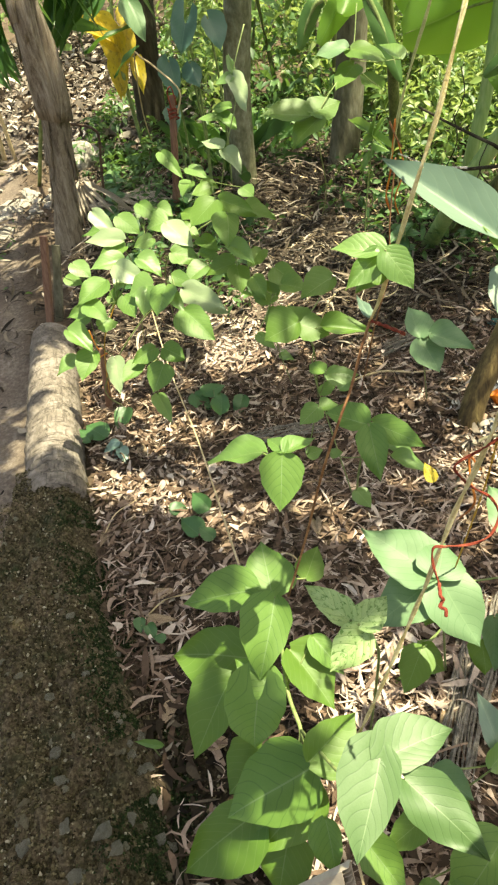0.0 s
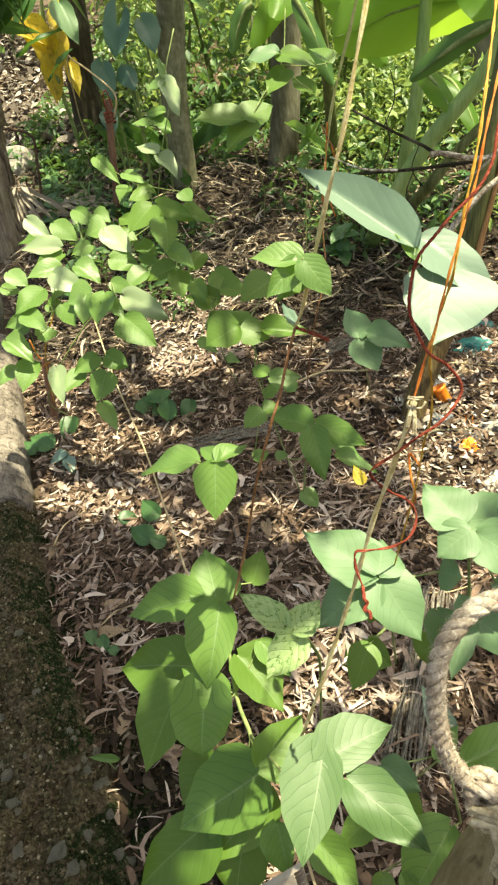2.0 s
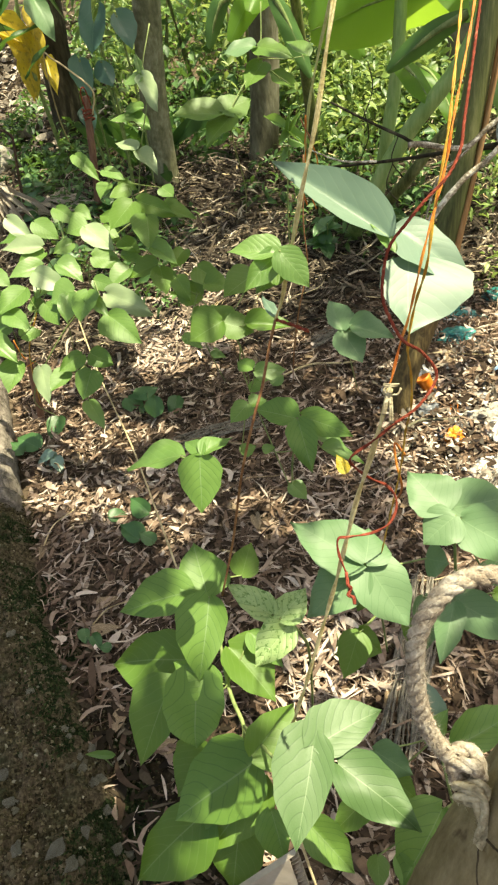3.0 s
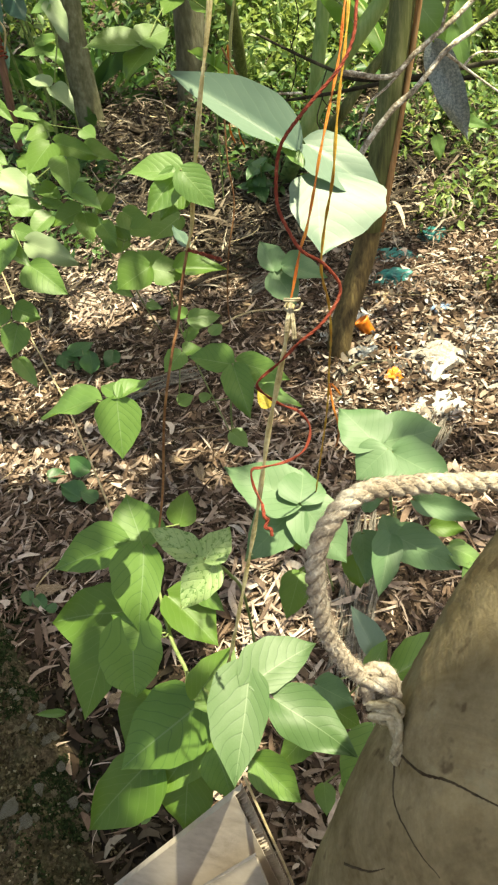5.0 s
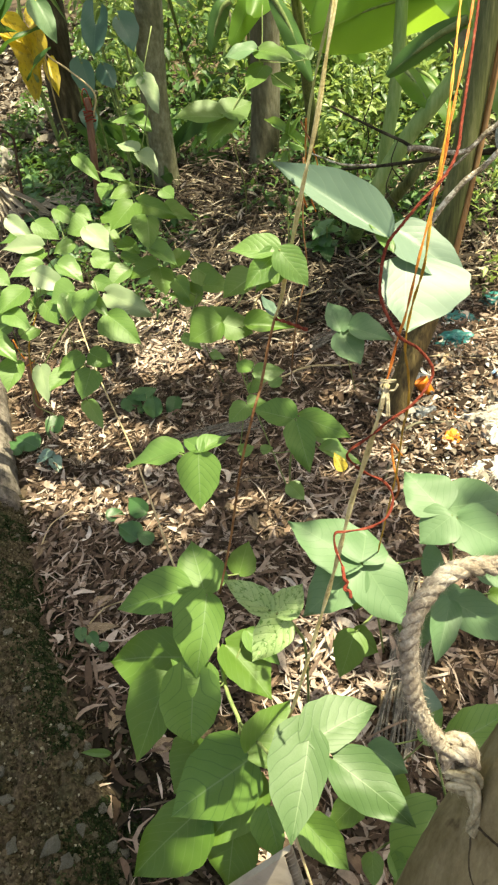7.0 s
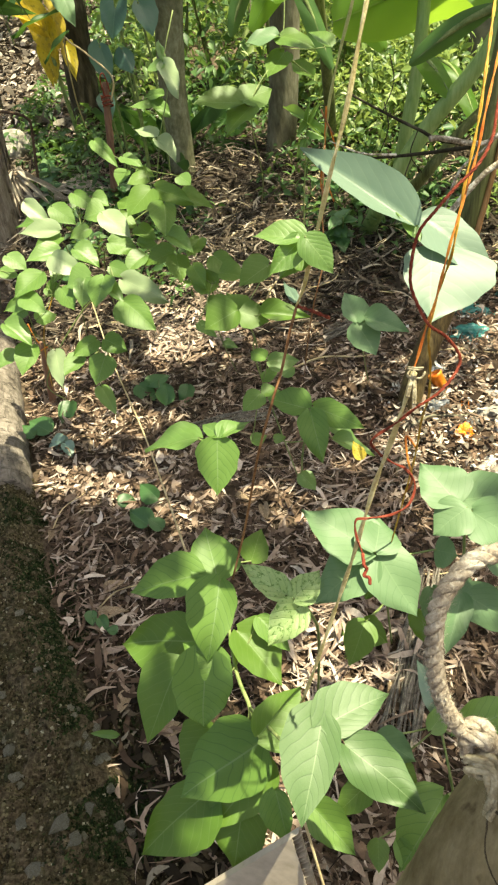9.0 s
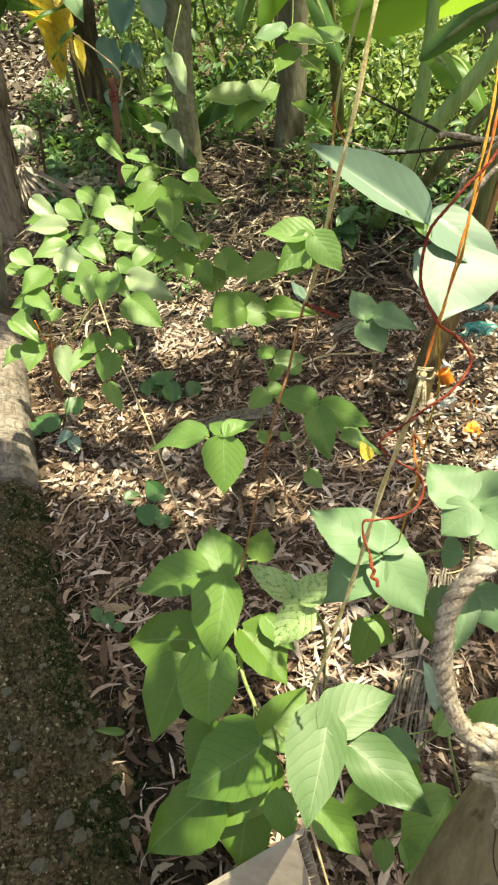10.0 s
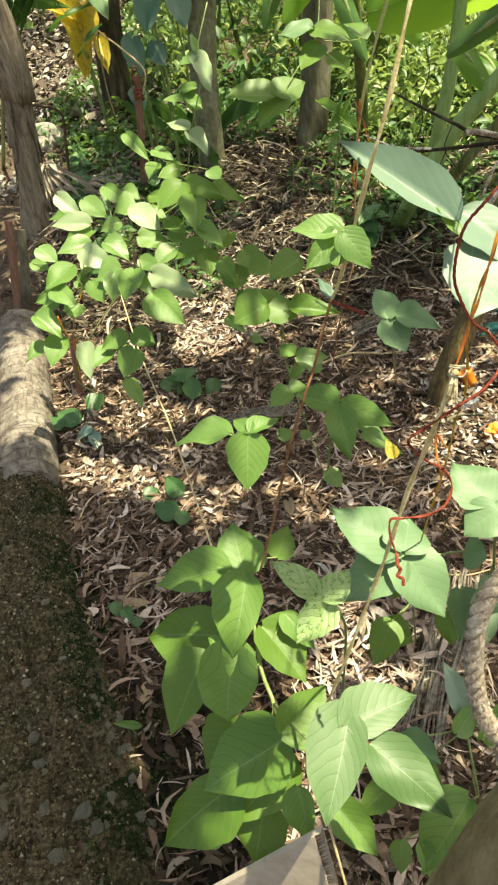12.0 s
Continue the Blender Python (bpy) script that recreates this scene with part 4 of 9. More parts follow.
def tree(name, base, top, r0, r1, bark, crown, label, seed, limbs=5, bulge=0.02):
    """A tapered trunk with limbs and a crown of single leaves. crown: centre, radii, number of leaves."""
    rng = random.Random(seed)
    e = thing(name, base, label, "tree")
    base, top = Vector(base), Vector(top)
    pts = [base - Vector((0, 0, 0.15))]
    for k in range(1, 7):
        p = base.lerp(top, k / 6)
        pts.append(p + Vector((rng.uniform(-1, 1), rng.uniform(-1, 1), 0)) * bulge * (k < 6))
    tube("trunk", pts, lambda t: r0 + (r1 - r0) * t + r0 * 0.35 * max(0.0, 1 - t * 14) ** 2, bark, e, 16, 10, 0.06, seed=seed)
    c, radii, count = Vector(crown[0]), Vector(crown[1]), crown[2]
    tips = []
    for k in range(limbs):
        w = 6.28 * k / limbs + rng.random()
        tip = c + Vector((math.cos(w) * radii.x * 0.7, math.sin(w) * radii.y * 0.7, rng.uniform(-0.3, 0.5) * radii.z))
        start = base.lerp(top, rng.uniform(0.86, 0.99))
        tube("limb", [start, start.lerp(tip, 0.5) + Vector((0, 0, 0.25)), tip], lambda t: r1 * (0.6 - 0.45 * t), bark, e, 7, 6, 0.05, seed=k)
        tips.append(tip)
    verts, faces = [], []

    def place():
        while True:
            p = Vector((rng.uniform(-1, 1), rng.uniform(-1, 1), rng.uniform(-1, 1)))
            if p.length < 1 and (p.length > 0.25 or rng.random() < 0.4):
                break
        q = c + Vector((p.x * radii.x, p.y * radii.y, p.z * radii.z))
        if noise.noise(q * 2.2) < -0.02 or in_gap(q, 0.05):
            return None
        return q
    leaf_cloud(rng, count, place, (0.09, 0.18), verts, faces)
    put("crown", mesh_of("crown", verts, faces), CANOPY, e, "", under(e))
    return e


def on(x, y, h=0.0):
    return (x, y, ground_z(x, y) + h)


# trunks: base, top, radii, bark, crown; the unseen crowns are set to dapple the bed
tree("tree", (0.050, 3.907, 0.193), (0.30, 3.93, 3.1), 0.076, 0.060, BARK_PALE, ((0.4, 2.0, 3.3), (1.6, 1.9, 0.7), 1500), "slim tree with pale mottled bark and an unseen crown for shade", 1)
tree("tree", (0.624, 3.990, 0.203), (1.02, 4.0, 3.5), 0.086, 0.060, BARK_GREY, ((1.6, 2.0, 3.6), (1.9, 1.9, 0.8), 1900), "grey-brown tree standing in the undergrowth", 2)
tree("tree", (-0.56, 4.981, 0.320), (-0.20, 5.1, 3.8), 0.105, 0.075, BARK_DARK, ((0.3, 3.9, 4.2), (2.0, 1.8, 1.0), 1900), "dark-barked tree behind the bed", 3)


def near_tree():
    """The smooth trunk beside the camera, which leans and flares towards its foot."""
    e = thing("tree", (0.20, 0.08, 0.0), "smooth tan-barked leaning tree with a flared foot and rope", "tree")
    # above 1 m, out of view, the axis bends right to move its shadow
    axis = [(0.18, 0.04, -0.12), (0.194, 0.059, 0.082), (0.224, 0.093, 0.409), (0.267, 0.132, 0.684), (0.303, 0.155, 0.827), (0.353, 0.179, 0.942), (0.50, 0.205, 1.2), (0.74, 0.18, 1.63), (1.12, 0.16, 2.404), (1.50, 0.14, 3.264)]
    line = smooth_path(axis, 40)
    radii = [0.215, 0.181, 0.133, 0.1015, 0.084, 0.073, 0.064, 0.058, 0.053, 0.043]

    def r(t):
        k = min(int(t * 9), 8)
        return radii[k] + (radii[k + 1] - radii[k]) * (t * 9 - k)
    v, f = tube_data(line, r, 90, 0.0)
    c = [p for p in line for _ in range(90)]
    v = [q + (q - m).normalized() * (0.0030 * noise.noise(q * 7) + 0.0009 * noise.noise(Vector((q.x * 40, q.y * 40, q.z * 14))) + 0.0006 * noise.noise(q * 90) + 0.0005 * noise.noise(q * 210)) for q, m in zip(v, c)]
    put("trunk", mesh_of("trunk", v, f), BARK_TAN, e, "", under(e))
    skin = BVHTree.FromPolygons([tuple(q) for q in v], f)
    rng = random.Random(9)
    verts, faces = [], []
    for k in range(4):
        tip = Vector((1.7 + rng.uniform(-0.1, 0.9), 0.0 + rng.uniform(-1, 0.1), 4.2))
        tube("limb", [(1.49, 0.14, 3.24), (1.6, 0.08, 3.7), tip], lambda t: 0.035 - 0.025 * t, BARK_TAN, e, 8, 6, seed=k)

    # crown leaves out of view, added to shade the bed
    def place():
        p = Vector((rng.gauss(0, 0.8), rng.gauss(0, 0.7), rng.gauss(0, 0.4)))
        q = Vector((1.1, -0.3, 4.4)) + p
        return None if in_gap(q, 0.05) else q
    leaf_cloud(rng, 1500, place, (0.10, 0.20), verts, faces)
    put("crown", mesh_of("crown", verts, faces), CANOPY, e, "", under(e))

    return skin


TRUNK_SKIN = near_tree()


def palm():
    """A stem wrapped in dead fibrous sheaths that peel away from it."""
    base = Vector((-0.915, 3.44, 0.10))
    stem = smooth_path([base, (-0.865, 3.42, 0.36), (-0.811, 3.40, 0.642), (-0.772, 3.36, 0.875), (-0.769, 3.33, 1.065), (-0.767, 3.30, 1.229), (-0.74, 3.30, 1.5), (-0.66, 3.28, 2.2), (-0.58, 3.26, 2.9)], 8)

    def up(u):
        """A point of the bowed stem at a share of its height."""
        z = base.z + u * 2.8
        for p, q in zip(stem, stem[1:]):
            if q.z >= z:
                return p.lerp(q, (z - p.z) / (q.z - p.z))
        return stem[-1]
    e = thing("palm", base, "palm stem wrapped in torn brown fibrous sheaths", "palm")
    v, f = tube_data(stem, lambda t: 0.058 - 0.006 * t + 0.030 * max(0, 1 - t * 7), 26, 0.10, 4)
    v = [p + Vector((noise.noise(p * 30), noise.noise(p * 30 + Vector((9, 0, 0))), 0)) * 0.008 for p in v]
    put("trunk", mesh_of("trunk", v, f), FIBRE, e, "", under(e))
    rng = random.Random(8)
    for k in range(26):
        a, w = rng.uniform(0.0, 0.45), rng.uniform(0, 6.28)
        long = rng.uniform(0.15, 0.5)
        verts, faces, rows = [], [], 8
        half = rng.uniform(0.12, 0.5)
        for i in range(rows + 1):
            u = i / rows
            p = up(a + long * u / 2.8)
            rr = 0.058 + 0.008 * (k % 16) / 16 + 0.05 * max(0, 0.4 - u) * rng.uniform(0.1, 1.2)
            for j in range(5):
                ang = w + half * (j / 2 - 1) * (0.5 + 0.5 * u)
                verts.append(p + Vector((math.cos(ang), math.sin(ang), 0)) * (rr + 0.004 * math.sin(11 * u + j)) + Vector((0, 0, rng.uniform(-0.02, 0.01) if i == 0 else 0)))
        for i in range(rows):
            for j in range(4):
                faces.append((i * 5 + j, i * 5 + j + 1, i * 5 + j + 6, i * 5 + j + 5))
        ob = put("sheath", mesh_of("sheath", verts, faces), FIBRE, e, "", under(e))
        ob.modifiers.new("thickness", "SOLIDIFY").thickness = 0.004
    # collar of an old leaf, wider than the stem, high on its side
    verts, faces = [], []
    for i in range(9):
        u = i / 8
        p = up(0.245 + 0.17 * u)
        for j in range(9):
            ang = -2.6 + 3.0 * j / 8
            rr = 0.062 + 0.030 * math.sin(math.pi * min(1, 0.35 + 0.65 * u)) * (0.6 + 0.4 * math.sin(2.1 * j)) + 0.007 * math.sin(5 * j + 7 * u)
            verts.append(p + Vector((math.cos(ang) * rr, math.sin(ang) * rr, -0.05 * (1 - u) * abs(math.sin(3 * j)))))
    for i in range(8):
        for j in range(8):
            faces.append((i * 9 + j, i * 9 + j + 1, i * 9 + j + 10, i * 9 + j + 9))
    ob = put("collar", mesh_of("collar", verts, faces), FIBRE, e, "", under(e))
    ob.modifiers.new("thickness", "SOLIDIFY").thickness = 0.006

    # dark strap leaflets of the palm's own fronds, hanging round its head
    rng = random.Random(33)
    for k in range(34):
        w = rng.uniform(0, 6.28)
        b = Vector((-0.72 + rng.uniform(-0.25, 0.25), 3.45 + rng.uniform(0.0, 0.45), 1.52 + rng.uniform(-0.1, 0.2)))
        d = Vector((0.5 * math.cos(w), 0.3 * math.sin(w), -1.0)).normalized() * rng.uniform(0.30, 0.62)
        leaflet(e, b, b + d, rng.uniform(0.022, 0.04), STRAP, 3, (0.1, -1, 0.2), "frond_leaflet")


palm()


def banana_blade(e, base, tip, width, sag, mat=None, name="leaf", seed=0, face=(0, -0.5, 0.8), torn=0):
    """A long arching blade with a stout midrib."""
    base, tip = Vector(base), Vector(tip)
    line = smooth_path([base, base.lerp(tip, 0.35) + Vector((0, 0, sag)), base.lerp(tip, 0.7) + Vector((0, 0, sag * 0.8)), tip], 8)
    n0 = Vector(face).normalized()
    verts, uvs, faces, cols = [], [], [], 12
    for k, p in enumerate(line):
        u = k / (len(line) - 1)
        d = (line[min(k + 1, len(line) - 1)] - line[max(k - 1, 0)]).normalized()
        n = (n0 - d * n0.dot(d)).normalized()
        s = d.cross(n)
        w = width * 0.5 * max(0.02, math.sin(math.pi * min(1, u * 0.93 + 0.05)) ** 0.55)
        for j in range(cols + 1):
            v = 2 * j / cols - 1
            z = -abs(v) ** 1.6 * w * 0.35 + 0.05 * w * math.sin(14 * u + 3 * v + seed)
            verts.append(p + s * (v * w) + n * z)
            uvs.append((0.5 + 0.5 * v, u))
    c = cols + 1
    for i in range(len(line) - 1):
        for j in range(cols):
            faces.append((i * c + j, i * c + j + 1, (i + 1) * c + j + 1, (i + 1) * c + j))
    blade_ob = put(name, mesh_of(name, verts, faces, uvs), mat or BANANA, e, "", under(e))
    v, f = tube_data([q - n0 * 0.004 for q in line], lambda t: 0.011 * (1 - 0.85 * t), 6)
    put("midrib", mesh_of("midrib", v, f), STEM, blade_ob, "", Matrix.Translation(-e.location))
    blade_ob.children[0].matrix_basis = Matrix()
    return blade_ob


# leaning banana stem by the rubbish, brown below and green above
p = thing("banana_plant", (0.675, 1.64, -0.01), "leaning banana stem, dark brown at its foot and green above", "banana plant")
tube("lower_stem", [(0.668, 1.62, -0.05), (0.70, 1.655, 0.10), (0.782, 1.69, 0.30), (0.81, 1.70, 0.42)], lambda t: 0.038 - 0.004 * t, STUMP, p, 18, 8, 0.05, "brown rotting lower stem")
tube("upper_stem", [(0.80, 1.695, 0.38), (0.856, 1.705, 0.70), (0.90, 1.72, 1.0), (1.0, 1.75, 1.7)], lambda t: 0.035 - 0.009 * t, PSEUDO, p, 18, 8, 0.05, "green upper stem", 2)
for k, (dx, dy) in enumerate(((0.027, -0.021), (0.034, -0.003))):
    tube("dry_sheath", [(0.80 + dx, 1.69 + dy, 0.42 - 0.05 * k), (0.865 + dx, 1.70 + dy, 0.74), (0.91 + dx, 1.71 + dy, 1.05 + 0.1 * k)], lambda t: 0.009 - 0.005 * t, SHEATH_DRY, p, 6, 6, 0.2, "orange-brown dry sheath", k)
banana_blade(p, (1.0, 1.75, 1.7), (1.75, 2.1, 1.8), 0.35, 0.35, seed=1, face=(0, 0, 1))
banana_blade(p, (1.0, 1.75, 1.7), (1.7, 2.6, 2.0), 0.35, 0.4, seed=2, face=(0, 0, 1))
# bigger banana plant behind, whose blades hang over the thicket
p = thing("banana_plant", (1.0, 2.87, 0.06), "young banana plant with broad sun-lit leaves", "banana plant")
tube("stem", [(0.877, 2.956, 0.060), (0.893, 2.639, 0.362), (0.999, 2.561, 0.583), (1.163, 2.490, 0.803), (1.239, 2.478, 0.955)], lambda t: 0.037 - 0.012 * t, PSEUDO_PALE, p, 14, 8, 0.04)
tube("stem", [(1.021, 3.038, 0.080), (0.999, 2.804, 0.472), (1.041, 2.796, 0.738), (1.067, 2.821, 0.989), (1.073, 2.827, 1.121)], lambda t: 0.030 - 0.008 * t, PSEUDO_PALE, p, 12, 8, 0.04)
tube("stem", [(0.977, 3.076, 0.060), (1.025, 2.655, 0.373), (1.129, 2.606, 0.522), (1.238, 2.588, 0.631)], lambda t: 0.026 - 0.008 * t, PSEUDO, p, 10, 8, 0.04)
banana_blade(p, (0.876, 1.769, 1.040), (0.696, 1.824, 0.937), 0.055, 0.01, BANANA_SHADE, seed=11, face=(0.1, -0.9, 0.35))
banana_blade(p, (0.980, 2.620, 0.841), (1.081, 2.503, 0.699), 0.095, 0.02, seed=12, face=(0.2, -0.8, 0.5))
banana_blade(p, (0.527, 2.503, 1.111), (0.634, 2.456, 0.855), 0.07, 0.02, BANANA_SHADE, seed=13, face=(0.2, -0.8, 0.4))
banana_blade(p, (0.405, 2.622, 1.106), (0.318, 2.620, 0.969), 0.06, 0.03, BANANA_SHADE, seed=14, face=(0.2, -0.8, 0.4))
banana_blade(p, (1.459, 3.000, 0.965), (0.715, 2.800, 0.950), 0.36, 0.05, seed=3, face=(-0.2, -0.9, -0.25))
banana_blade(p, (1.20, 2.9, 1.30), (1.26, 2.6, 0.92), 0.24, 0.03, seed=4, face=(0.2, -0.9, 0.4))
banana_blade(p, (1.16, 3.0, 1.25), (1.05, 2.55, 1.22), 0.30, 0.10, seed=5, face=(0, -0.6, 0.8))
banana_blade(p, (1.36, 3.15, 1.30), (1.75, 2.9, 0.95), 0.30, 0.10, seed=6, face=(0.1, -0.7, 0.7))
banana_blade(p, (1.20, 3.0, 0.75), (1.30, 2.75, 0.52), 0.10, 0.05, seed=7, face=(0.3, -0.8, 0.5))
p = thing("banana_plant", (0.86, 3.8, 0.19), "slender green banana sucker in the thicket", "banana plant")
tube("stem", [(0.90, 3.82, 0.15), (0.86, 3.6, 0.50), (0.80, 3.4, 0.80), (0.75, 3.3, 1.15)], lambda t: 0.034 - 0.014 * t, PSEUDO, p, 12, 8, 0.04)
banana_blade(p, (0.77, 3.3, 1.1), (0.52, 3.0, 1.03), 0.13, 0.05, seed=8, face=(0.1, -0.8, 0.5))
banana_blade(p, (0.76, 3.3, 1.1), (0.98, 3.05, 0.80), 0.14, 0.06, seed=9, face=(-0.2, -0.8, 0.5))
banana_blade(p, (0.76, 3.3, 1.15), (0.45, 3.2, 0.92), 0.12, 0.06, seed=10, face=(0.2, -0.8, 0.5))


def shade_limb(owner, centre, radius, count, seed):
    """A dense cluster of leaves added out of view to shade the bed, under one tree."""
    rng = random.Random(seed)
    verts, faces = [], []
    c = Vector(centre)

    def place():
        q = c + Vector((rng.gauss(0, 1), rng.gauss(0, 1), rng.gauss(0, 0.4))) * radius * 0.6
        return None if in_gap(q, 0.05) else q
    leaf_cloud(rng, count, place, (0.08, 0.17), verts, faces)
    put("bough", mesh_of("bough", verts, faces), CANOPY, owner, "", under(owner))


TREES = [o for o in scene.objects if o.name.startswith("tree") and not o.parent]
# unseen leaf clusters, each placed where its shadow is wanted
shade_limb(TREES[1], (0.54, 0.47, 3.1), 0.46, 650, 41)
shade_limb(TREES[0], (-0.19, 1.72, 3.1), 0.55, 560, 42)
shade_limb(TREES[0], (0.06, 0.87, 3.1), 0.50, 420, 44)
shade_limb(TREES[1], (0.56, 0.07, 3.1), 0.42, 500, 43)

shade_limb(TREES[0], (-0.24, 2.07, 3.1), 0.55, 1100, 45)
shade_limb(TREES[0], (-0.39, 1.52, 3.1), 0.50, 480, 46)
shade_limb(TREES[2], (-0.49, 2.72, 3.2), 0.60, 800, 47)
shade_limb(TREES[0], (0.01, 0.57, 3.1), 0.45, 700, 48)
shade_limb(TREES[1], (0.74, 0.18, 3.1), 0.36, 850, 49)
shade_limb(TREES[2], (0.0, 4.5, 3.2), 0.75, 900, 50)
shade_limb(TREES[0], (0.50, 1.47, 3.1), 0.30, 520, 52)
shade_limb(TREES[2], (0.2, 3.75, 3.1), 0.45, 600, 51)
shade_limb(TREES[1], (1.14, 1.25, 3.1), 0.34, 330, 53)
shade_limb(TREES[1], (1.10, 1.75, 3.1), 0.28, 260, 54)
shade_limb(TREES[0], (0.70, 0.42, 3.1), 0.30, 700, 55)
shade_limb(TREES[0], (0.80, 0.30, 3.1), 0.25, 600, 56)
shade_limb(TREES[0], (0.83, 0.33, 3.2), 0.30, 700, 57)
shade_limb(TREES[1], (1.03, 0.85, 3.1), 0.26, 200, 58)
for k, (x, y) in enumerate(((0.80, 1.30), (0.95, 1.62), (0.95, 0.72), (0.65, 0.85), (0.62, 1.55), (0.42, 1.05))):
    shade_limb(TREES[1], (x, y, 3.1), 0.30, 480, 60 + k)



# ---- plants, strings and rope ----
p = thing("bean_plant", (0.074, 0.511, -0.009), "large bright green bean plant with three-part leaves climbing a string", "plant", "bean plants")
leaflet(p, (0.157, 0.354, 0.625), (0.122, 0.270, 0.598), 0.058, LEAF_GLOSS, 10, face=(0.03, -0.32, 0.95))
leaflet(p, (0.160, 0.349, 0.622), (0.231, 0.372, 0.623), 0.050, LEAF_GLOSS, 11, face=(0.09, -0.32, 0.94))
leaflet(p, (0.175, 0.333, 0.610), (0.237, 0.270, 0.585), 0.050, LEAF_GLOSS, 6, face=(0.10, -0.29, 0.95))
leaflet(p, (0.037, 0.637, 0.535), (-0.074, 0.643, 0.526), 0.064, LEAF_MID, 4, face=(-0.10, -0.40, 0.91))
leaflet(p, (0.059, 0.631, 0.528), (0.052, 0.702, 0.569), 0.073, LEAF_MID, 3, face=(-0.00, -0.51, 0.86))
leaflet(p, (0.110, 0.712, 0.461), (0.135, 0.748, 0.492), 0.046, LEAF_DEEP, 0, face=(-0.09, -0.61, 0.78))
leaflet(p, (0.019, 0.594, 0.440), (-0.103, 0.621, 0.437), 0.103, LEAF_DEEP, 2, face=(-0.10, -0.36, 0.93))
leaflet(p, (0.064, 0.610, 0.549), (0.035, 0.523, 0.491), 0.069, LEAF_MID, 1, face=(0.05, -0.57, 0.82))
leaflet(p, (0.033, 0.470, 0.538), (0.025, 0.429, 0.507), 0.070, LEAF_MID, 12, face=(0.15, -0.62, 0.77))
leaflet(p, (0.056, 0.521, 0.472), (0.001, 0.561, 0.496), 0.050, LEAF_MID, 2, face=(0.10, -0.40, 0.91))
leaflet(p, (-0.010, 0.561, 0.448), (-0.076, 0.479, 0.400), 0.073, LEAF_DEEP, 4, face=(-0.15, -0.40, 0.90))
leaflet(p, (0.022, 0.500, 0.371), (-0.031, 0.457, 0.336), 0.076, LEAF_DEEP, 0, face=(-0.02, -0.60, 0.80))
leaflet(p, (0.085, 0.431, 0.442), (-0.023, 0.393, 0.413), 0.100, LEAF_MID, 13, face=(-0.10, -0.40, 0.91))
leaflet(p, (0.091, 0.446, 0.371), (0.006, 0.376, 0.340), 0.092, LEAF_DEEP, 1, face=(-0.00, -0.41, 0.91))
leaflet(p, (0.009, 0.426, 0.348), (-0.096, 0.375, 0.314), 0.084, LEAF_DEEP, 2, face=(-0.10, -0.40, 0.91))
leaflet(p, (0.048, 0.412, 0.315), (0.019, 0.349, 0.270), 0.080, LEAF_DEEP, 3, face=(-0.17, -0.53, 0.83))
leaflet(p, (0.075, 0.591, 0.457), (0.129, 0.521, 0.414), 0.074, LEAF_DEEP, 5, face=(0.21, -0.38, 0.90))
leaflet(p, (0.086, 0.429, 0.463), (0.149, 0.474, 0.485), 0.063, LEAF_DEEP, 1, face=(0.13, -0.58, 0.80))
leaflet(p, (0.097, 0.382, 0.418), (0.103, 0.333, 0.384), 0.039, LEAF_MID, 7, face=(0.03, -0.57, 0.82))
leaflet(p, (0.137, 0.378, 0.373), (0.183, 0.325, 0.338), 0.049, LEAF_MID, 5, face=(-0.11, -0.61, 0.78))
leaflet(p, (0.215, 0.388, 0.380), (0.164, 0.364, 0.365), 0.038, LEAF_DEEP, 0, face=(-0.11, -0.34, 0.93))
leaflet(p, (0.109, 0.597, 0.471), (0.148, 0.552, 0.445), 0.035, LEAF_MID, 4, face=(0.17, -0.38, 0.91))
leaflet(p, (-0.029, 0.405, 0.229), (-0.041, 0.394, 0.223), 0.016, LEAF_YOUNG, 3, face=(0.14, -0.59, 0.80))
tube("stem", [(0.074, 0.511, -0.009), (0.080, 0.470, 0.180), (0.072, 0.479, 0.378), (0.078, 0.493, 0.419), (0.065, 0.550, 0.432), (0.063, 0.658, 0.500), (0.060, 0.691, 0.504)], 0.0028, STEM, p)
tube("stem", [(0.078, 0.493, 0.419), (0.131, 0.369, 0.532), (0.173, 0.355, 0.606)], 0.0021, STEM, p)
petiole(p, (0.037, 0.637, 0.535), (0.063, 0.658, 0.500), 0.0013, -0.006)
petiole(p, (0.059, 0.631, 0.528), (0.063, 0.658, 0.500), 0.0013, -0.006)
petiole(p, (0.110, 0.712, 0.461), (0.060, 0.691, 0.504), 0.0013, -0.006)
petiole(p, (0.019, 0.594, 0.440), (0.065, 0.550, 0.432), 0.0013, -0.006)
petiole(p, (0.064, 0.610, 0.549), (0.063, 0.658, 0.500), 0.0013, -0.006)
petiole(p, (0.056, 0.521, 0.472), (0.065, 0.550, 0.432), 0.0013, -0.006)
petiole(p, (-0.010, 0.561, 0.448), (0.065, 0.550, 0.432), 0.0013, -0.006)
petiole(p, (0.022, 0.500, 0.371), (0.072, 0.479, 0.378), 0.0013, -0.006)
petiole(p, (0.085, 0.431, 0.442), (0.078, 0.493, 0.419), 0.0013, -0.006)
petiole(p, (0.091, 0.446, 0.371), (0.072, 0.479, 0.378), 0.0013, -0.006)
petiole(p, (0.009, 0.426, 0.348), (0.072, 0.479, 0.378), 0.0013, -0.006)
petiole(p, (0.048, 0.412, 0.315), (0.072, 0.479, 0.378), 0.0013, -0.006)
petiole(p, (0.075, 0.591, 0.457), (0.065, 0.550, 0.432), 0.0013, -0.006)
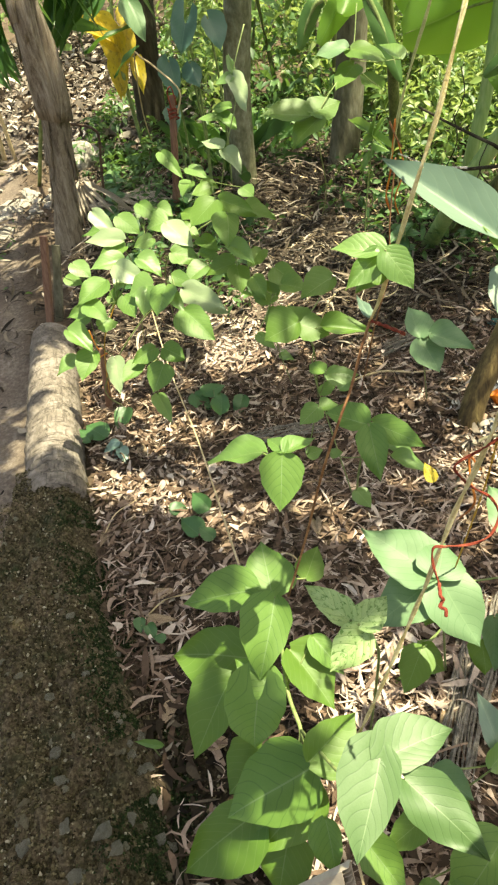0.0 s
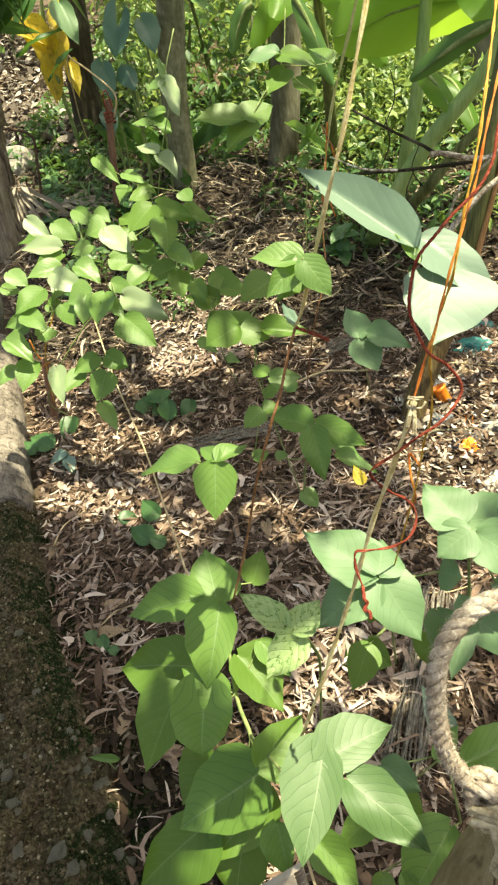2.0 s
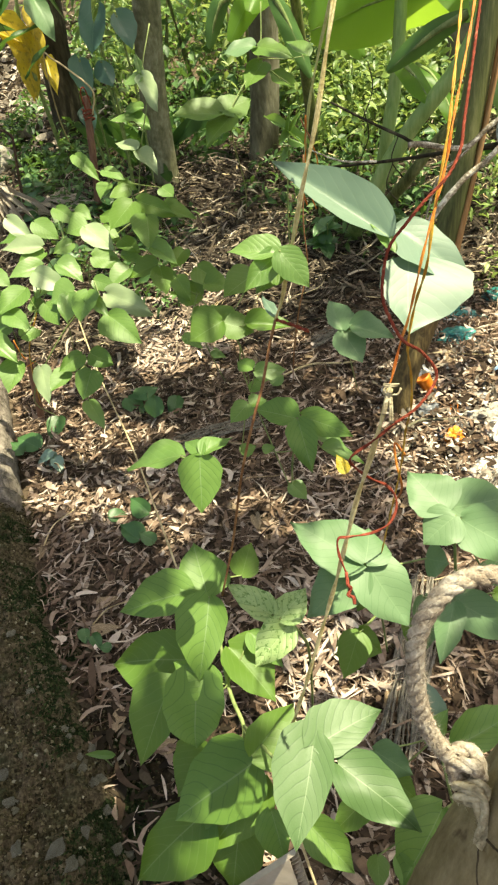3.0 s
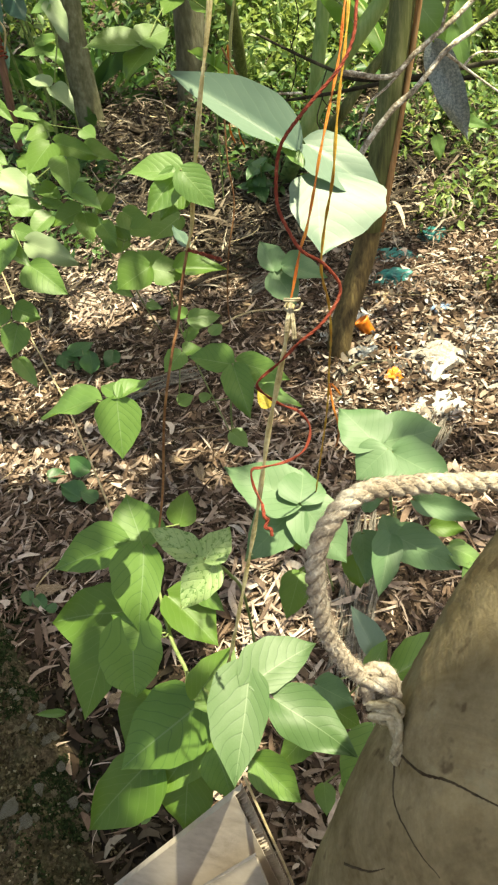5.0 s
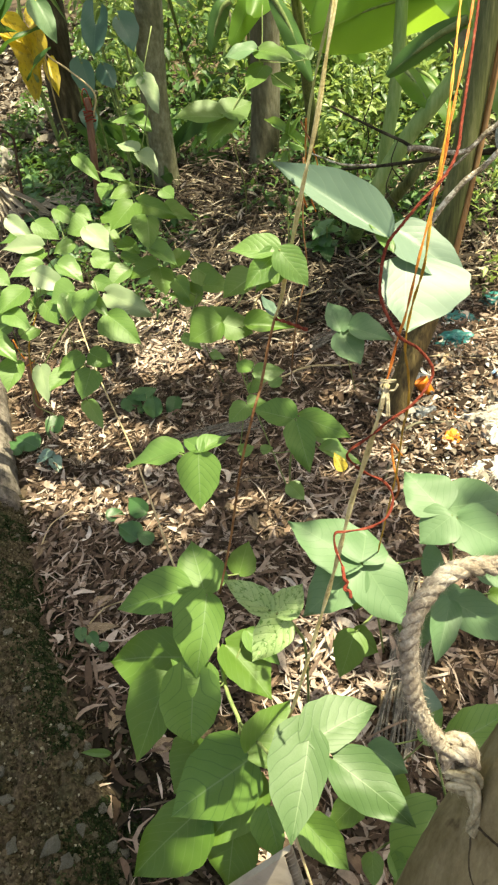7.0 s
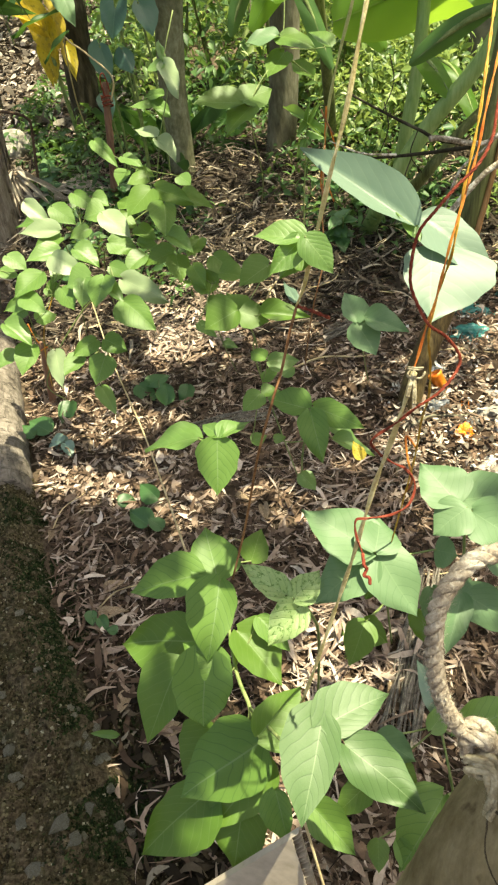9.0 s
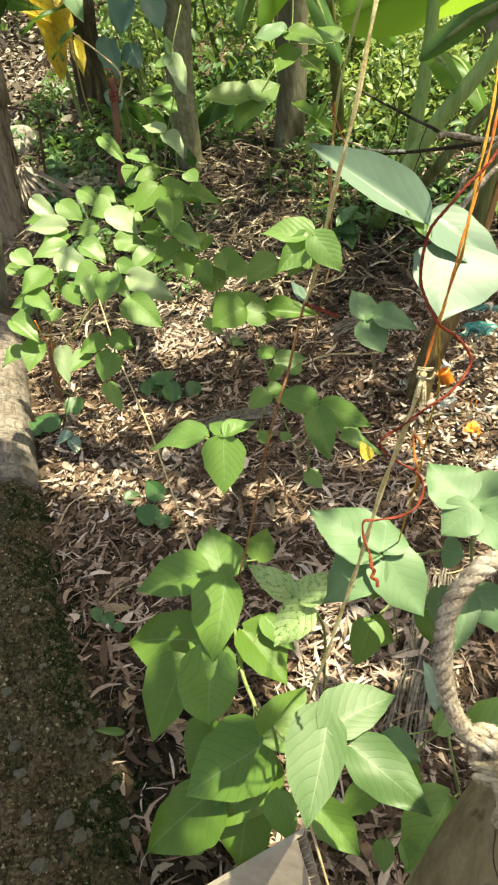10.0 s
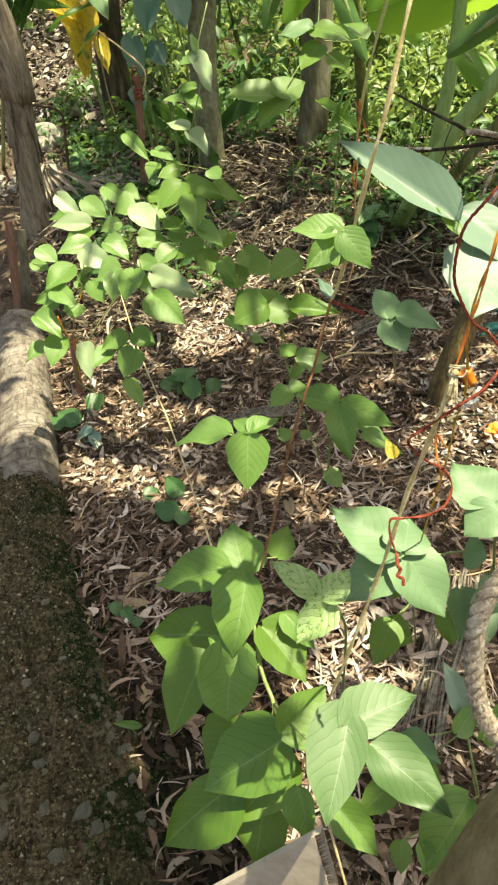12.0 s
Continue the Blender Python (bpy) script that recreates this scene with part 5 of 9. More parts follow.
petiole(p, (0.086, 0.429, 0.463), (0.078, 0.493, 0.419), 0.0013, -0.006)
petiole(p, (0.109, 0.597, 0.471), (0.065, 0.550, 0.432), 0.0013, -0.006)

p = thing("bean_plant", (0.170, 0.600, 0.000), "young bean shoot with mottled light green puckered leaves", "plant", "bean plants")
leaflet(p, (0.139, 0.396, 0.770), (0.103, 0.426, 0.788), 0.025, LEAF_SICK, 17, face=(0.00, -0.51, 0.86))
leaflet(p, (0.145, 0.390, 0.772), (0.173, 0.410, 0.782), 0.028, LEAF_SICK, 17, face=(0.05, -0.51, 0.86))
leaflet(p, (0.152, 0.387, 0.764), (0.116, 0.362, 0.749), 0.033, LEAF_SICK, 17, face=(0.05, -0.54, 0.84))
tube("stem", [(0.170, 0.600, 0.000), (0.175, 0.474, 0.544), (0.162, 0.409, 0.718), (0.140, 0.404, 0.758)], 0.0016, STEM, p)
petiole(p, (0.139, 0.396, 0.770), (0.140, 0.404, 0.758), 0.0013, -0.006)
petiole(p, (0.145, 0.390, 0.772), (0.140, 0.404, 0.758), 0.0013, -0.006)
petiole(p, (0.152, 0.387, 0.764), (0.140, 0.404, 0.758), 0.0013, -0.006)

p = thing("bean_plant", (0.380, 0.805, -0.004), "grey-green bean plant with broad shaded leaves beside the string", "plant", "bean plants")
leaflet(p, (0.278, 0.608, 0.558), (0.196, 0.684, 0.596), 0.080, LEAF_PALE, 3, face=(0.00, -0.45, 0.89))
leaflet(p, (0.279, 0.603, 0.565), (0.301, 0.650, 0.584), 0.065, LEAF_PALE, 9, face=(0.05, -0.41, 0.91))
leaflet(p, (0.283, 0.610, 0.554), (0.320, 0.530, 0.512), 0.077, LEAF_PALE, 9, face=(0.05, -0.45, 0.89))
leaflet(p, (0.278, 0.612, 0.548), (0.187, 0.572, 0.519), 0.072, LEAF_PALE, 3, face=(-0.05, -0.51, 0.86))
leaflet(p, (0.292, 0.625, 0.509), (0.262, 0.588, 0.487), 0.056, LEAF_DEEP, 3, face=(-0.07, -0.46, 0.89))
leaflet(p, (0.274, 0.632, 0.367), (0.233, 0.572, 0.349), 0.051, LEAF_DEEP, 0, face=(0.13, -0.37, 0.92))
leaflet(p, (0.272, 0.650, 0.343), (0.312, 0.624, 0.313), 0.052, LEAF_DEEP, 1, face=(0.17, -0.61, 0.77))
leaflet(p, (0.375, 0.628, 0.519), (0.406, 0.617, 0.511), 0.049, LEAF_PALE, 3, face=(0.07, -0.44, 0.89))
tube("stem", [(0.380, 0.805, -0.004), (0.345, 0.750, 0.250), (0.285, 0.610, 0.552)], 0.0022, STEM, p)
petiole(p, (0.279, 0.603, 0.565), (0.285, 0.610, 0.552), 0.0013, -0.006)
petiole(p, (0.292, 0.625, 0.509), (0.285, 0.610, 0.552), 0.0013, -0.006)
petiole(p, (0.274, 0.632, 0.367), (0.345, 0.750, 0.250), 0.0013, -0.006)
petiole(p, (0.272, 0.650, 0.343), (0.345, 0.750, 0.250), 0.0013, -0.006)
petiole(p, (0.375, 0.628, 0.519), (0.285, 0.610, 0.552), 0.0013, -0.006)

p = thing("bean_plant", (0.562, 0.905, -0.004), "light green bean plant with rounded leaves in the sun", "plant", "bean plants")
leaflet(p, (0.393, 0.619, 0.618), (0.364, 0.678, 0.651), 0.072, LEAF_PALE, 3, face=(-0.05, -0.51, 0.86))
leaflet(p, (0.398, 0.623, 0.616), (0.497, 0.629, 0.614), 0.070, LEAF_PALE, 9, face=(0.05, -0.51, 0.86))
leaflet(p, (0.402, 0.607, 0.617), (0.353, 0.587, 0.601), 0.057, LEAF_PALE, 9, face=(-0.05, -0.57, 0.82))
leaflet(p, (0.409, 0.605, 0.612), (0.479, 0.554, 0.574), 0.069, LEAF_PALE, 3, face=(0.10, -0.50, 0.86))
leaflet(p, (0.442, 0.597, 0.515), (0.533, 0.557, 0.483), 0.035, LEAF_PALE, 3, face=(0.02, -0.60, 0.80))
leaflet(p, (0.408, 0.602, 0.447), (0.406, 0.626, 0.466), 0.037, LEAF_PALE, 1, face=(0.01, -0.62, 0.78))
leaflet(p, (0.409, 0.600, 0.446), (0.366, 0.522, 0.426), 0.048, LEAF_PALE, 4, face=(0.22, -0.36, 0.91))
leaflet(p, (0.411, 0.601, 0.447), (0.496, 0.539, 0.401), 0.059, LEAF_PALE, 0, face=(0.04, -0.56, 0.82))
leaflet(p, (0.378, 0.637, 0.419), (0.364, 0.571, 0.386), 0.057, LEAF_PALE, 2, face=(0.20, -0.47, 0.86))
leaflet(p, (0.492, 0.575, 0.416), (0.543, 0.542, 0.391), 0.042, LEAF_YOUNG, 1, face=(0.20, -0.37, 0.91))
leaflet(p, (0.509, 0.544, 0.403), (0.513, 0.494, 0.372), 0.034, LEAF_YOUNG, 0, face=(0.02, -0.53, 0.85))
leaflet(p, (0.369, 0.643, 0.358), (0.364, 0.599, 0.331), 0.046, LEAF_DEEP, 3, face=(0.06, -0.52, 0.85))
leaflet(p, (0.509, 0.664, 0.356), (0.563, 0.640, 0.348), 0.032, LEAF_DEEP, 3, face=(-0.12, -0.56, 0.82))
tube("stem", [(0.562, 0.905, -0.004), (0.500, 0.780, 0.280), (0.428, 0.632, 0.419), (0.414, 0.641, 0.601)], 0.0022, STEM, p)
petiole(p, (0.393, 0.619, 0.618), (0.414, 0.641, 0.601), 0.0013, -0.006)
petiole(p, (0.398, 0.623, 0.616), (0.414, 0.641, 0.601), 0.0013, -0.006)
petiole(p, (0.402, 0.607, 0.617), (0.414, 0.641, 0.601), 0.0013, -0.006)
petiole(p, (0.409, 0.605, 0.612), (0.414, 0.641, 0.601), 0.0013, -0.006)
petiole(p, (0.442, 0.597, 0.515), (0.414, 0.641, 0.601), 0.0013, -0.006)
petiole(p, (0.408, 0.602, 0.447), (0.428, 0.632, 0.419), 0.0013, -0.006)
petiole(p, (0.409, 0.600, 0.446), (0.428, 0.632, 0.419), 0.0013, -0.006)
petiole(p, (0.411, 0.601, 0.447), (0.428, 0.632, 0.419), 0.0013, -0.006)
petiole(p, (0.378, 0.637, 0.419), (0.428, 0.632, 0.419), 0.0013, -0.006)
petiole(p, (0.492, 0.575, 0.416), (0.428, 0.632, 0.419), 0.0013, -0.006)
petiole(p, (0.509, 0.544, 0.403), (0.428, 0.632, 0.419), 0.0013, -0.006)
petiole(p, (0.369, 0.643, 0.358), (0.428, 0.632, 0.419), 0.0013, -0.006)
petiole(p, (0.509, 0.664, 0.356), (0.428, 0.632, 0.419), 0.0013, -0.006)

p = thing("bean_plant", (0.406, 0.536, -0.003), "small bean seedlings beside the tree foot", "plant", "bean plants")
leaflet(p, (0.333, 0.465, 0.374), (0.324, 0.522, 0.417), 0.038, LEAF_SILVER, 4, face=(0.10, -0.60, 0.80))
leaflet(p, (0.315, 0.444, 0.372), (0.356, 0.474, 0.389), 0.033, LEAF_YOUNG, 0, face=(0.14, -0.63, 0.77))
leaflet(p, (0.351, 0.439, 0.354), (0.471, 0.478, 0.345), 0.054, LEAF_MID, 2, face=(0.20, -0.40, 0.90))
leaflet(p, (0.240, 0.440, 0.392), (0.280, 0.402, 0.381), 0.047, LEAF_PALE, 3, face=(-0.18, -0.45, 0.87))
leaflet(p, (0.314, 0.381, 0.323), (0.236, 0.311, 0.292), 0.068, LEAF_MID, 1, face=(-0.10, -0.30, 0.95))
leaflet(p, (0.218, 0.351, 0.300), (0.210, 0.319, 0.281), 0.028, LEAF_YOUNG, 0, face=(-0.08, -0.49, 0.87))
leaflet(p, (0.242, 0.347, 0.301), (0.249, 0.310, 0.276), 0.025, LEAF_YOUNG, 5, face=(0.01, -0.55, 0.83))
leaflet(p, (0.261, 0.440, 0.306), (0.293, 0.414, 0.278), 0.039, LEAF_DEEP, 0, face=(0.22, -0.58, 0.79))
leaflet(p, (0.424, 0.485, 0.339), (0.449, 0.460, 0.321), 0.036, LEAF_YOUNG, 3, face=(-0.02, -0.59, 0.81))
tube("stem", [(0.406, 0.536, -0.003), (0.338, 0.400, 0.280), (0.333, 0.456, 0.358)], 0.0018, STEM, p)
petiole(p, (0.333, 0.465, 0.374), (0.333, 0.456, 0.358), 0.0013, -0.006)
petiole(p, (0.315, 0.444, 0.372), (0.333, 0.456, 0.358), 0.0013, -0.006)
petiole(p, (0.351, 0.439, 0.354), (0.333, 0.456, 0.358), 0.0013, -0.006)
petiole(p, (0.240, 0.440, 0.392), (0.333, 0.456, 0.358), 0.0013, -0.006)
petiole(p, (0.314, 0.381, 0.323), (0.338, 0.400, 0.280), 0.0013, -0.006)
petiole(p, (0.218, 0.351, 0.300), (0.338, 0.400, 0.280), 0.0013, -0.006)
petiole(p, (0.242, 0.347, 0.301), (0.338, 0.400, 0.280), 0.0013, -0.006)
petiole(p, (0.261, 0.440, 0.306), (0.333, 0.456, 0.358), 0.0013, -0.006)
petiole(p, (0.424, 0.485, 0.339), (0.333, 0.456, 0.358), 0.0013, -0.006)

p = thing("bean_plant", (0.082, 0.610, 0.548), "slender bean shoot climbing to a twine with light green leaves", "plant", "bean plants")
leaflet(p, (0.097, 0.572, 0.822), (0.087, 0.533, 0.777), 0.046, LEAF_MID, 0, face=(-0.00, -0.76, 0.65))
leaflet(p, (0.100, 0.573, 0.823), (0.134, 0.594, 0.823), 0.024, LEAF_YOUNG, 5, face=(0.10, -0.20, 0.97))
leaflet(p, (0.099, 0.573, 0.823), (0.082, 0.603, 0.827), 0.019, LEAF_YOUNG, 4, face=(-0.10, -0.20, 0.97))
leaflet(p, (0.076, 0.581, 0.819), (0.014, 0.593, 0.812), 0.039, LEAF_YOUNG, 7, face=(-0.10, -0.00, 0.99))
leaflet(p, (0.202, 0.577, 1.022), (0.159, 0.589, 1.028), 0.027, LEAF_YOUNG, 1, face=(-0.00, -0.45, 0.89))
leaflet(p, (0.202, 0.581, 1.020), (0.167, 0.559, 1.003), 0.026, LEAF_YOUNG, 2, face=(-0.00, -0.60, 0.80))
leaflet(p, (0.202, 0.568, 1.027), (0.221, 0.545, 1.000), 0.027, LEAF_YOUNG, 0, face=(-0.00, -0.76, 0.65))
leaflet(p, (0.206, 0.600, 1.000), (0.179, 0.581, 0.990), 0.027, LEAF_DEEP, 3, face=(0.07, -0.57, 0.82))
leaflet(p, (0.199, 0.627, 0.936), (0.192, 0.661, 0.951), 0.012, LEAF_SILVER, 3, face=(-0.05, -0.41, 0.91))
tube("stem", [(0.082, 0.610, 0.548), (0.111, 0.606, 0.651), (0.137, 0.586, 0.775), (0.160, 0.588, 0.846), (0.174, 0.600, 0.874), (0.188, 0.615, 0.910), (0.199, 0.626, 0.934)], 0.0015, STEM_BROWN, p)
petiole(p, (0.076, 0.581, 0.819), (0.100, 0.576, 0.819), 0.0013, -0.006)
petiole(p, (0.202, 0.568, 1.027), (0.208, 0.578, 1.016), 0.0013, -0.006)
petiole(p, (0.206, 0.600, 1.000), (0.208, 0.578, 1.016), 0.0013, -0.006)

p = thing("bean_plant", (0.592, 1.800, -0.002), "dark bean plant with insect-bitten leaves", "plant", "bean plants")
leaflet(p, (0.421, 1.271, 0.545), (0.410, 1.349, 0.587), 0.059, LEAF_PALE, 1, face=(-0.06, -0.48, 0.87))
leaflet(p, (0.420, 1.270, 0.543), (0.449, 1.211, 0.490), 0.075, LEAF_PALE, 0, face=(0.18, -0.61, 0.77))
leaflet(p, (0.442, 1.268, 0.551), (0.524, 1.222, 0.533), 0.059, LEAF_PALE, 2, face=(-0.16, -0.58, 0.80))
tube("stem", [(0.592, 1.800, -0.002), (0.425, 1.278, 0.539)], 0.0018, STEM, p)
petiole(p, (0.442, 1.268, 0.551), (0.425, 1.278, 0.539), 0.0013, -0.006)

p = thing("bean_plant", (0.302, 1.381, -0.001), "leafy bean plant in the middle of the bed", "plant", "bean plants")
leaflet(p, (0.186, 1.208, 0.440), (0.140, 1.169, 0.427), 0.051, LEAF_MID, 0, face=(0.14, -0.46, 0.88))
leaflet(p, (0.280, 1.139, 0.428), (0.195, 1.180, 0.445), 0.064, LEAF_MID, 1, face=(-0.09, -0.55, 0.83))
leaflet(p, (0.281, 1.112, 0.441), (0.283, 1.015, 0.384), 0.064, LEAF_MID, 3, face=(-0.12, -0.51, 0.85))
leaflet(p, (0.294, 1.148, 0.425), (0.386, 1.070, 0.407), 0.058, LEAF_MID, 0, face=(-0.19, -0.43, 0.89))
leaflet(p, (0.325, 1.087, 0.370), (0.408, 1.058, 0.342), 0.042, LEAF_YOUNG, 2, face=(0.21, -0.32, 0.92))
leaflet(p, (0.325, 1.142, 0.374), (0.382, 1.111, 0.356), 0.039, LEAF_YOUNG, 4, face=(0.13, -0.32, 0.94))
leaflet(p, (0.200, 1.144, 0.356), (0.227, 1.141, 0.360), 0.023, LEAF_YOUNG, 3, face=(-0.18, -0.56, 0.81))
leaflet(p, (0.256, 1.160, 0.227), (0.284, 1.122, 0.202), 0.045, LEAF_YOUNG, 0, face=(0.23, -0.39, 0.89))
leaflet(p, (0.192, 1.222, 0.427), (0.233, 1.226, 0.429), 0.041, LEAF_MID, 5, face=(-0.02, -0.33, 0.94))
leaflet(p, (0.153, 1.226, 0.295), (0.192, 1.237, 0.296), 0.036, LEAF_MID, 0, face=(0.08, -0.39, 0.92))
leaflet(p, (0.207, 1.390, 0.355), (0.254, 1.418, 0.380), 0.033, LEAF_MID, 1, face=(-0.07, -0.59, 0.80))
leaflet(p, (0.225, 1.371, 0.420), (0.301, 1.365, 0.416), 0.053, LEAF_YOUNG, 1, face=(-0.00, -0.61, 0.79))
leaflet(p, (0.220, 1.374, 0.426), (0.187, 1.410, 0.437), 0.045, LEAF_MID, 2, face=(-0.04, -0.33, 0.94))
tube("stem", [(0.302, 1.381, -0.001), (0.262, 1.175, 0.245), (0.284, 1.139, 0.427)], 0.0022, STEM, p)
tube("stem", [(0.280, 1.360, 0.000), (0.200, 1.407, 0.380), (0.200, 1.406, 0.478)], 0.0018, STEM, p)
petiole(p, (0.186, 1.208, 0.440), (0.181, 1.221, 0.423), 0.0013, -0.006)
petiole(p, (0.281, 1.112, 0.441), (0.284, 1.139, 0.427), 0.0013, -0.006)
petiole(p, (0.294, 1.148, 0.425), (0.284, 1.139, 0.427), 0.0013, -0.006)
petiole(p, (0.325, 1.087, 0.370), (0.284, 1.139, 0.427), 0.0013, -0.006)
petiole(p, (0.325, 1.142, 0.374), (0.284, 1.139, 0.427), 0.0013, -0.006)
petiole(p, (0.200, 1.144, 0.356), (0.268, 1.146, 0.335), 0.0013, -0.006)
petiole(p, (0.256, 1.160, 0.227), (0.268, 1.146, 0.335), 0.0013, -0.006)
petiole(p, (0.153, 1.226, 0.295), (0.181, 1.221, 0.423), 0.0013, -0.006)
petiole(p, (0.207, 1.390, 0.355), (0.226, 1.382, 0.420), 0.0013, -0.006)

p = thing("bean_plant", (0.240, 1.900, -0.004), "shaded bean plant with drooping leaves", "plant", "bean plants")
leaflet(p, (0.164, 1.348, 0.579), (0.085, 1.325, 0.555), 0.089, LEAF_DEEP, 1, face=(-0.05, -0.64, 0.77))
leaflet(p, (0.175, 1.351, 0.564), (0.147, 1.411, 0.603), 0.067, LEAF_DEEP, 3, face=(-0.17, -0.59, 0.79))
leaflet(p, (0.171, 1.345, 0.574), (0.232, 1.325, 0.550), 0.070, LEAF_DEEP, 0, face=(0.14, -0.54, 0.83))
leaflet(p, (0.220, 1.329, 0.570), (0.324, 1.306, 0.561), 0.051, LEAF_DEEP, 2, face=(-0.07, -0.62, 0.78))
leaflet(p, (0.259, 1.472, 0.622), (0.182, 1.414, 0.607), 0.070, LEAF_DEEP, 1, face=(0.22, -0.51, 0.83))
leaflet(p, (0.133, 1.622, 0.525), (0.059, 1.662, 0.548), 0.075, LEAF_DEEP, 2, face=(-0.10, -0.62, 0.77))
leaflet(p, (0.133, 1.679, 0.581), (0.187, 1.620, 0.549), 0.067, LEAF_DEEP, 4, face=(-0.16, -0.59, 0.79))
leaflet(p, (0.095, 1.584, 0.491), (0.141, 1.574, 0.478), 0.059, LEAF_DEEP, 0, face=(0.09, -0.60, 0.79))
leaflet(p, (0.145, 1.633, 0.551), (0.209, 1.601, 0.545), 0.067, LEAF_DEEP, 5, face=(-0.18, -0.50, 0.85))
leaflet(p, (0.075, 1.672, 0.565), (0.097, 1.592, 0.542), 0.050, LEAF_DEEP, 3, face=(-0.10, -0.31, 0.95))
leaflet(p, (0.156, 1.587, 0.497), (0.114, 1.554, 0.471), 0.062, LEAF_MID, 2, face=(-0.15, -0.49, 0.86))
leaflet(p, (0.202, 1.374, 0.524), (0.169, 1.394, 0.542), 0.036, LEAF_YOUNG, 1, face=(0.14, -0.53, 0.84))
leaflet(p, (0.068, 1.475, 0.496), (0.112, 1.450, 0.469), 0.036, LEAF_MID, 4, face=(0.23, -0.50, 0.84))
tube("stem", [(0.240, 1.900, -0.004), (0.204, 1.443, 0.441), (0.171, 1.353, 0.567)], 0.002, STEM, p)
tube("stem", [(0.160, 2.000, 0.000), (0.115, 1.686, 0.359), (0.118, 1.623, 0.527)], 0.0018, STEM, p)
petiole(p, (0.164, 1.348, 0.579), (0.171, 1.353, 0.567), 0.0013, -0.006)
petiole(p, (0.220, 1.329, 0.570), (0.171, 1.353, 0.567), 0.0013, -0.006)
petiole(p, (0.259, 1.472, 0.622), (0.171, 1.353, 0.567), 0.0013, -0.006)
petiole(p, (0.133, 1.622, 0.525), (0.118, 1.623, 0.527), 0.0013, -0.006)
petiole(p, (0.133, 1.679, 0.581), (0.118, 1.623, 0.527), 0.0013, -0.006)
petiole(p, (0.095, 1.584, 0.491), (0.118, 1.623, 0.527), 0.0013, -0.006)
petiole(p, (0.145, 1.633, 0.551), (0.118, 1.623, 0.527), 0.0013, -0.006)
petiole(p, (0.075, 1.672, 0.565), (0.118, 1.623, 0.527), 0.0013, -0.006)
petiole(p, (0.156, 1.587, 0.497), (0.118, 1.623, 0.527), 0.0013, -0.006)
petiole(p, (0.202, 1.374, 0.524), (0.171, 1.353, 0.567), 0.0013, -0.006)
petiole(p, (0.068, 1.475, 0.496), (0.118, 1.623, 0.527), 0.0013, -0.006)

p = thing("bean_plant", (0.787, 1.990, -0.003), "pale silvery bean leaves hanging close by on an orange vine", "plant", "bean plants")
leaflet(p, (0.292, 0.549, 1.029), (0.213, 0.635, 1.084), 0.035, LEAF_SILVER, 15, face=(0.05, -0.50, 0.86))
leaflet(p, (0.292, 0.539, 1.021), (0.280, 0.564, 1.044), 0.014, LEAF_YOUNG, 3, face=(0.20, -0.61, 0.76))
leaflet(p, (0.309, 0.583, 1.021), (0.365, 0.531, 0.987), 0.049, LEAF_SILVER, 4, face=(0.05, -0.51, 0.86))
leaflet(p, (0.311, 0.556, 1.005), (0.292, 0.500, 0.966), 0.080, LEAF_SILVER, 16, face=(0.05, -0.59, 0.81))

p = thing("fallen_leaf", (0.235, 0.510, 0.820), "small yellow leaf caught on the red vine", "leaf", "")
leaflet(p, (0.236, 0.508, 0.818), (0.232, 0.522, 0.832), 0.013, LEAF_YELLOW, 3, face=(0.00, -0.71, 0.71))

p = thing("bean_plant", (-0.460, 2.000, -0.004), "sunlit yellow-green bean plant round a short stake", "plant", "bean plants")
leaflet(p, (-0.110, 1.551, 0.549), (-0.036, 1.468, 0.506), 0.084, LEAF_MID, 1, face=(-0.09, -0.53, 0.84))
leaflet(p, (-0.114, 1.656, 0.566), (-0.006, 1.567, 0.533), 0.068, LEAF_SUNLIT, 3, face=(-0.18, -0.52, 0.84))
leaflet(p, (-0.152, 1.609, 0.599), (-0.178, 1.518, 0.561), 0.076, LEAF_MID, 0, face=(-0.10, -0.36, 0.93))
leaflet(p, (-0.161, 1.602, 0.585), (-0.106, 1.549, 0.543), 0.041, LEAF_YOUNG, 5, face=(0.16, -0.50, 0.85))
leaflet(p, (-0.192, 1.643, 0.591), (-0.263, 1.639, 0.573), 0.079, LEAF_YOUNG, 1, face=(-0.17, -0.57, 0.80))
leaflet(p, (-0.208, 1.638, 0.587), (-0.224, 1.577, 0.541), 0.063, LEAF_YOUNG, 2, face=(-0.09, -0.59, 0.80))
leaflet(p, (-0.282, 1.675, 0.557), (-0.247, 1.595, 0.529), 0.054, LEAF_MID, 0, face=(-0.11, -0.36, 0.93))
leaflet(p, (-0.298, 1.750, 0.619), (-0.217, 1.691, 0.584), 0.066, LEAF_SUNLIT, 4, face=(-0.12, -0.63, 0.77))
leaflet(p, (-0.244, 1.793, 0.613), (-0.180, 1.751, 0.575), 0.067, LEAF_YOUNG, 2, face=(0.21, -0.47, 0.86))
leaflet(p, (-0.288, 1.805, 0.612), (-0.377, 1.767, 0.613), 0.056, LEAF_YOUNG, 1, face=(0.23, -0.52, 0.82))
leaflet(p, (-0.436, 1.820, 0.615), (-0.384, 1.781, 0.583), 0.055, LEAF_YOUNG, 0, face=(0.20, -0.44, 0.88))
leaflet(p, (-0.334, 1.729, 0.585), (-0.412, 1.659, 0.567), 0.079, LEAF_MID, 3, face=(0.15, -0.41, 0.90))
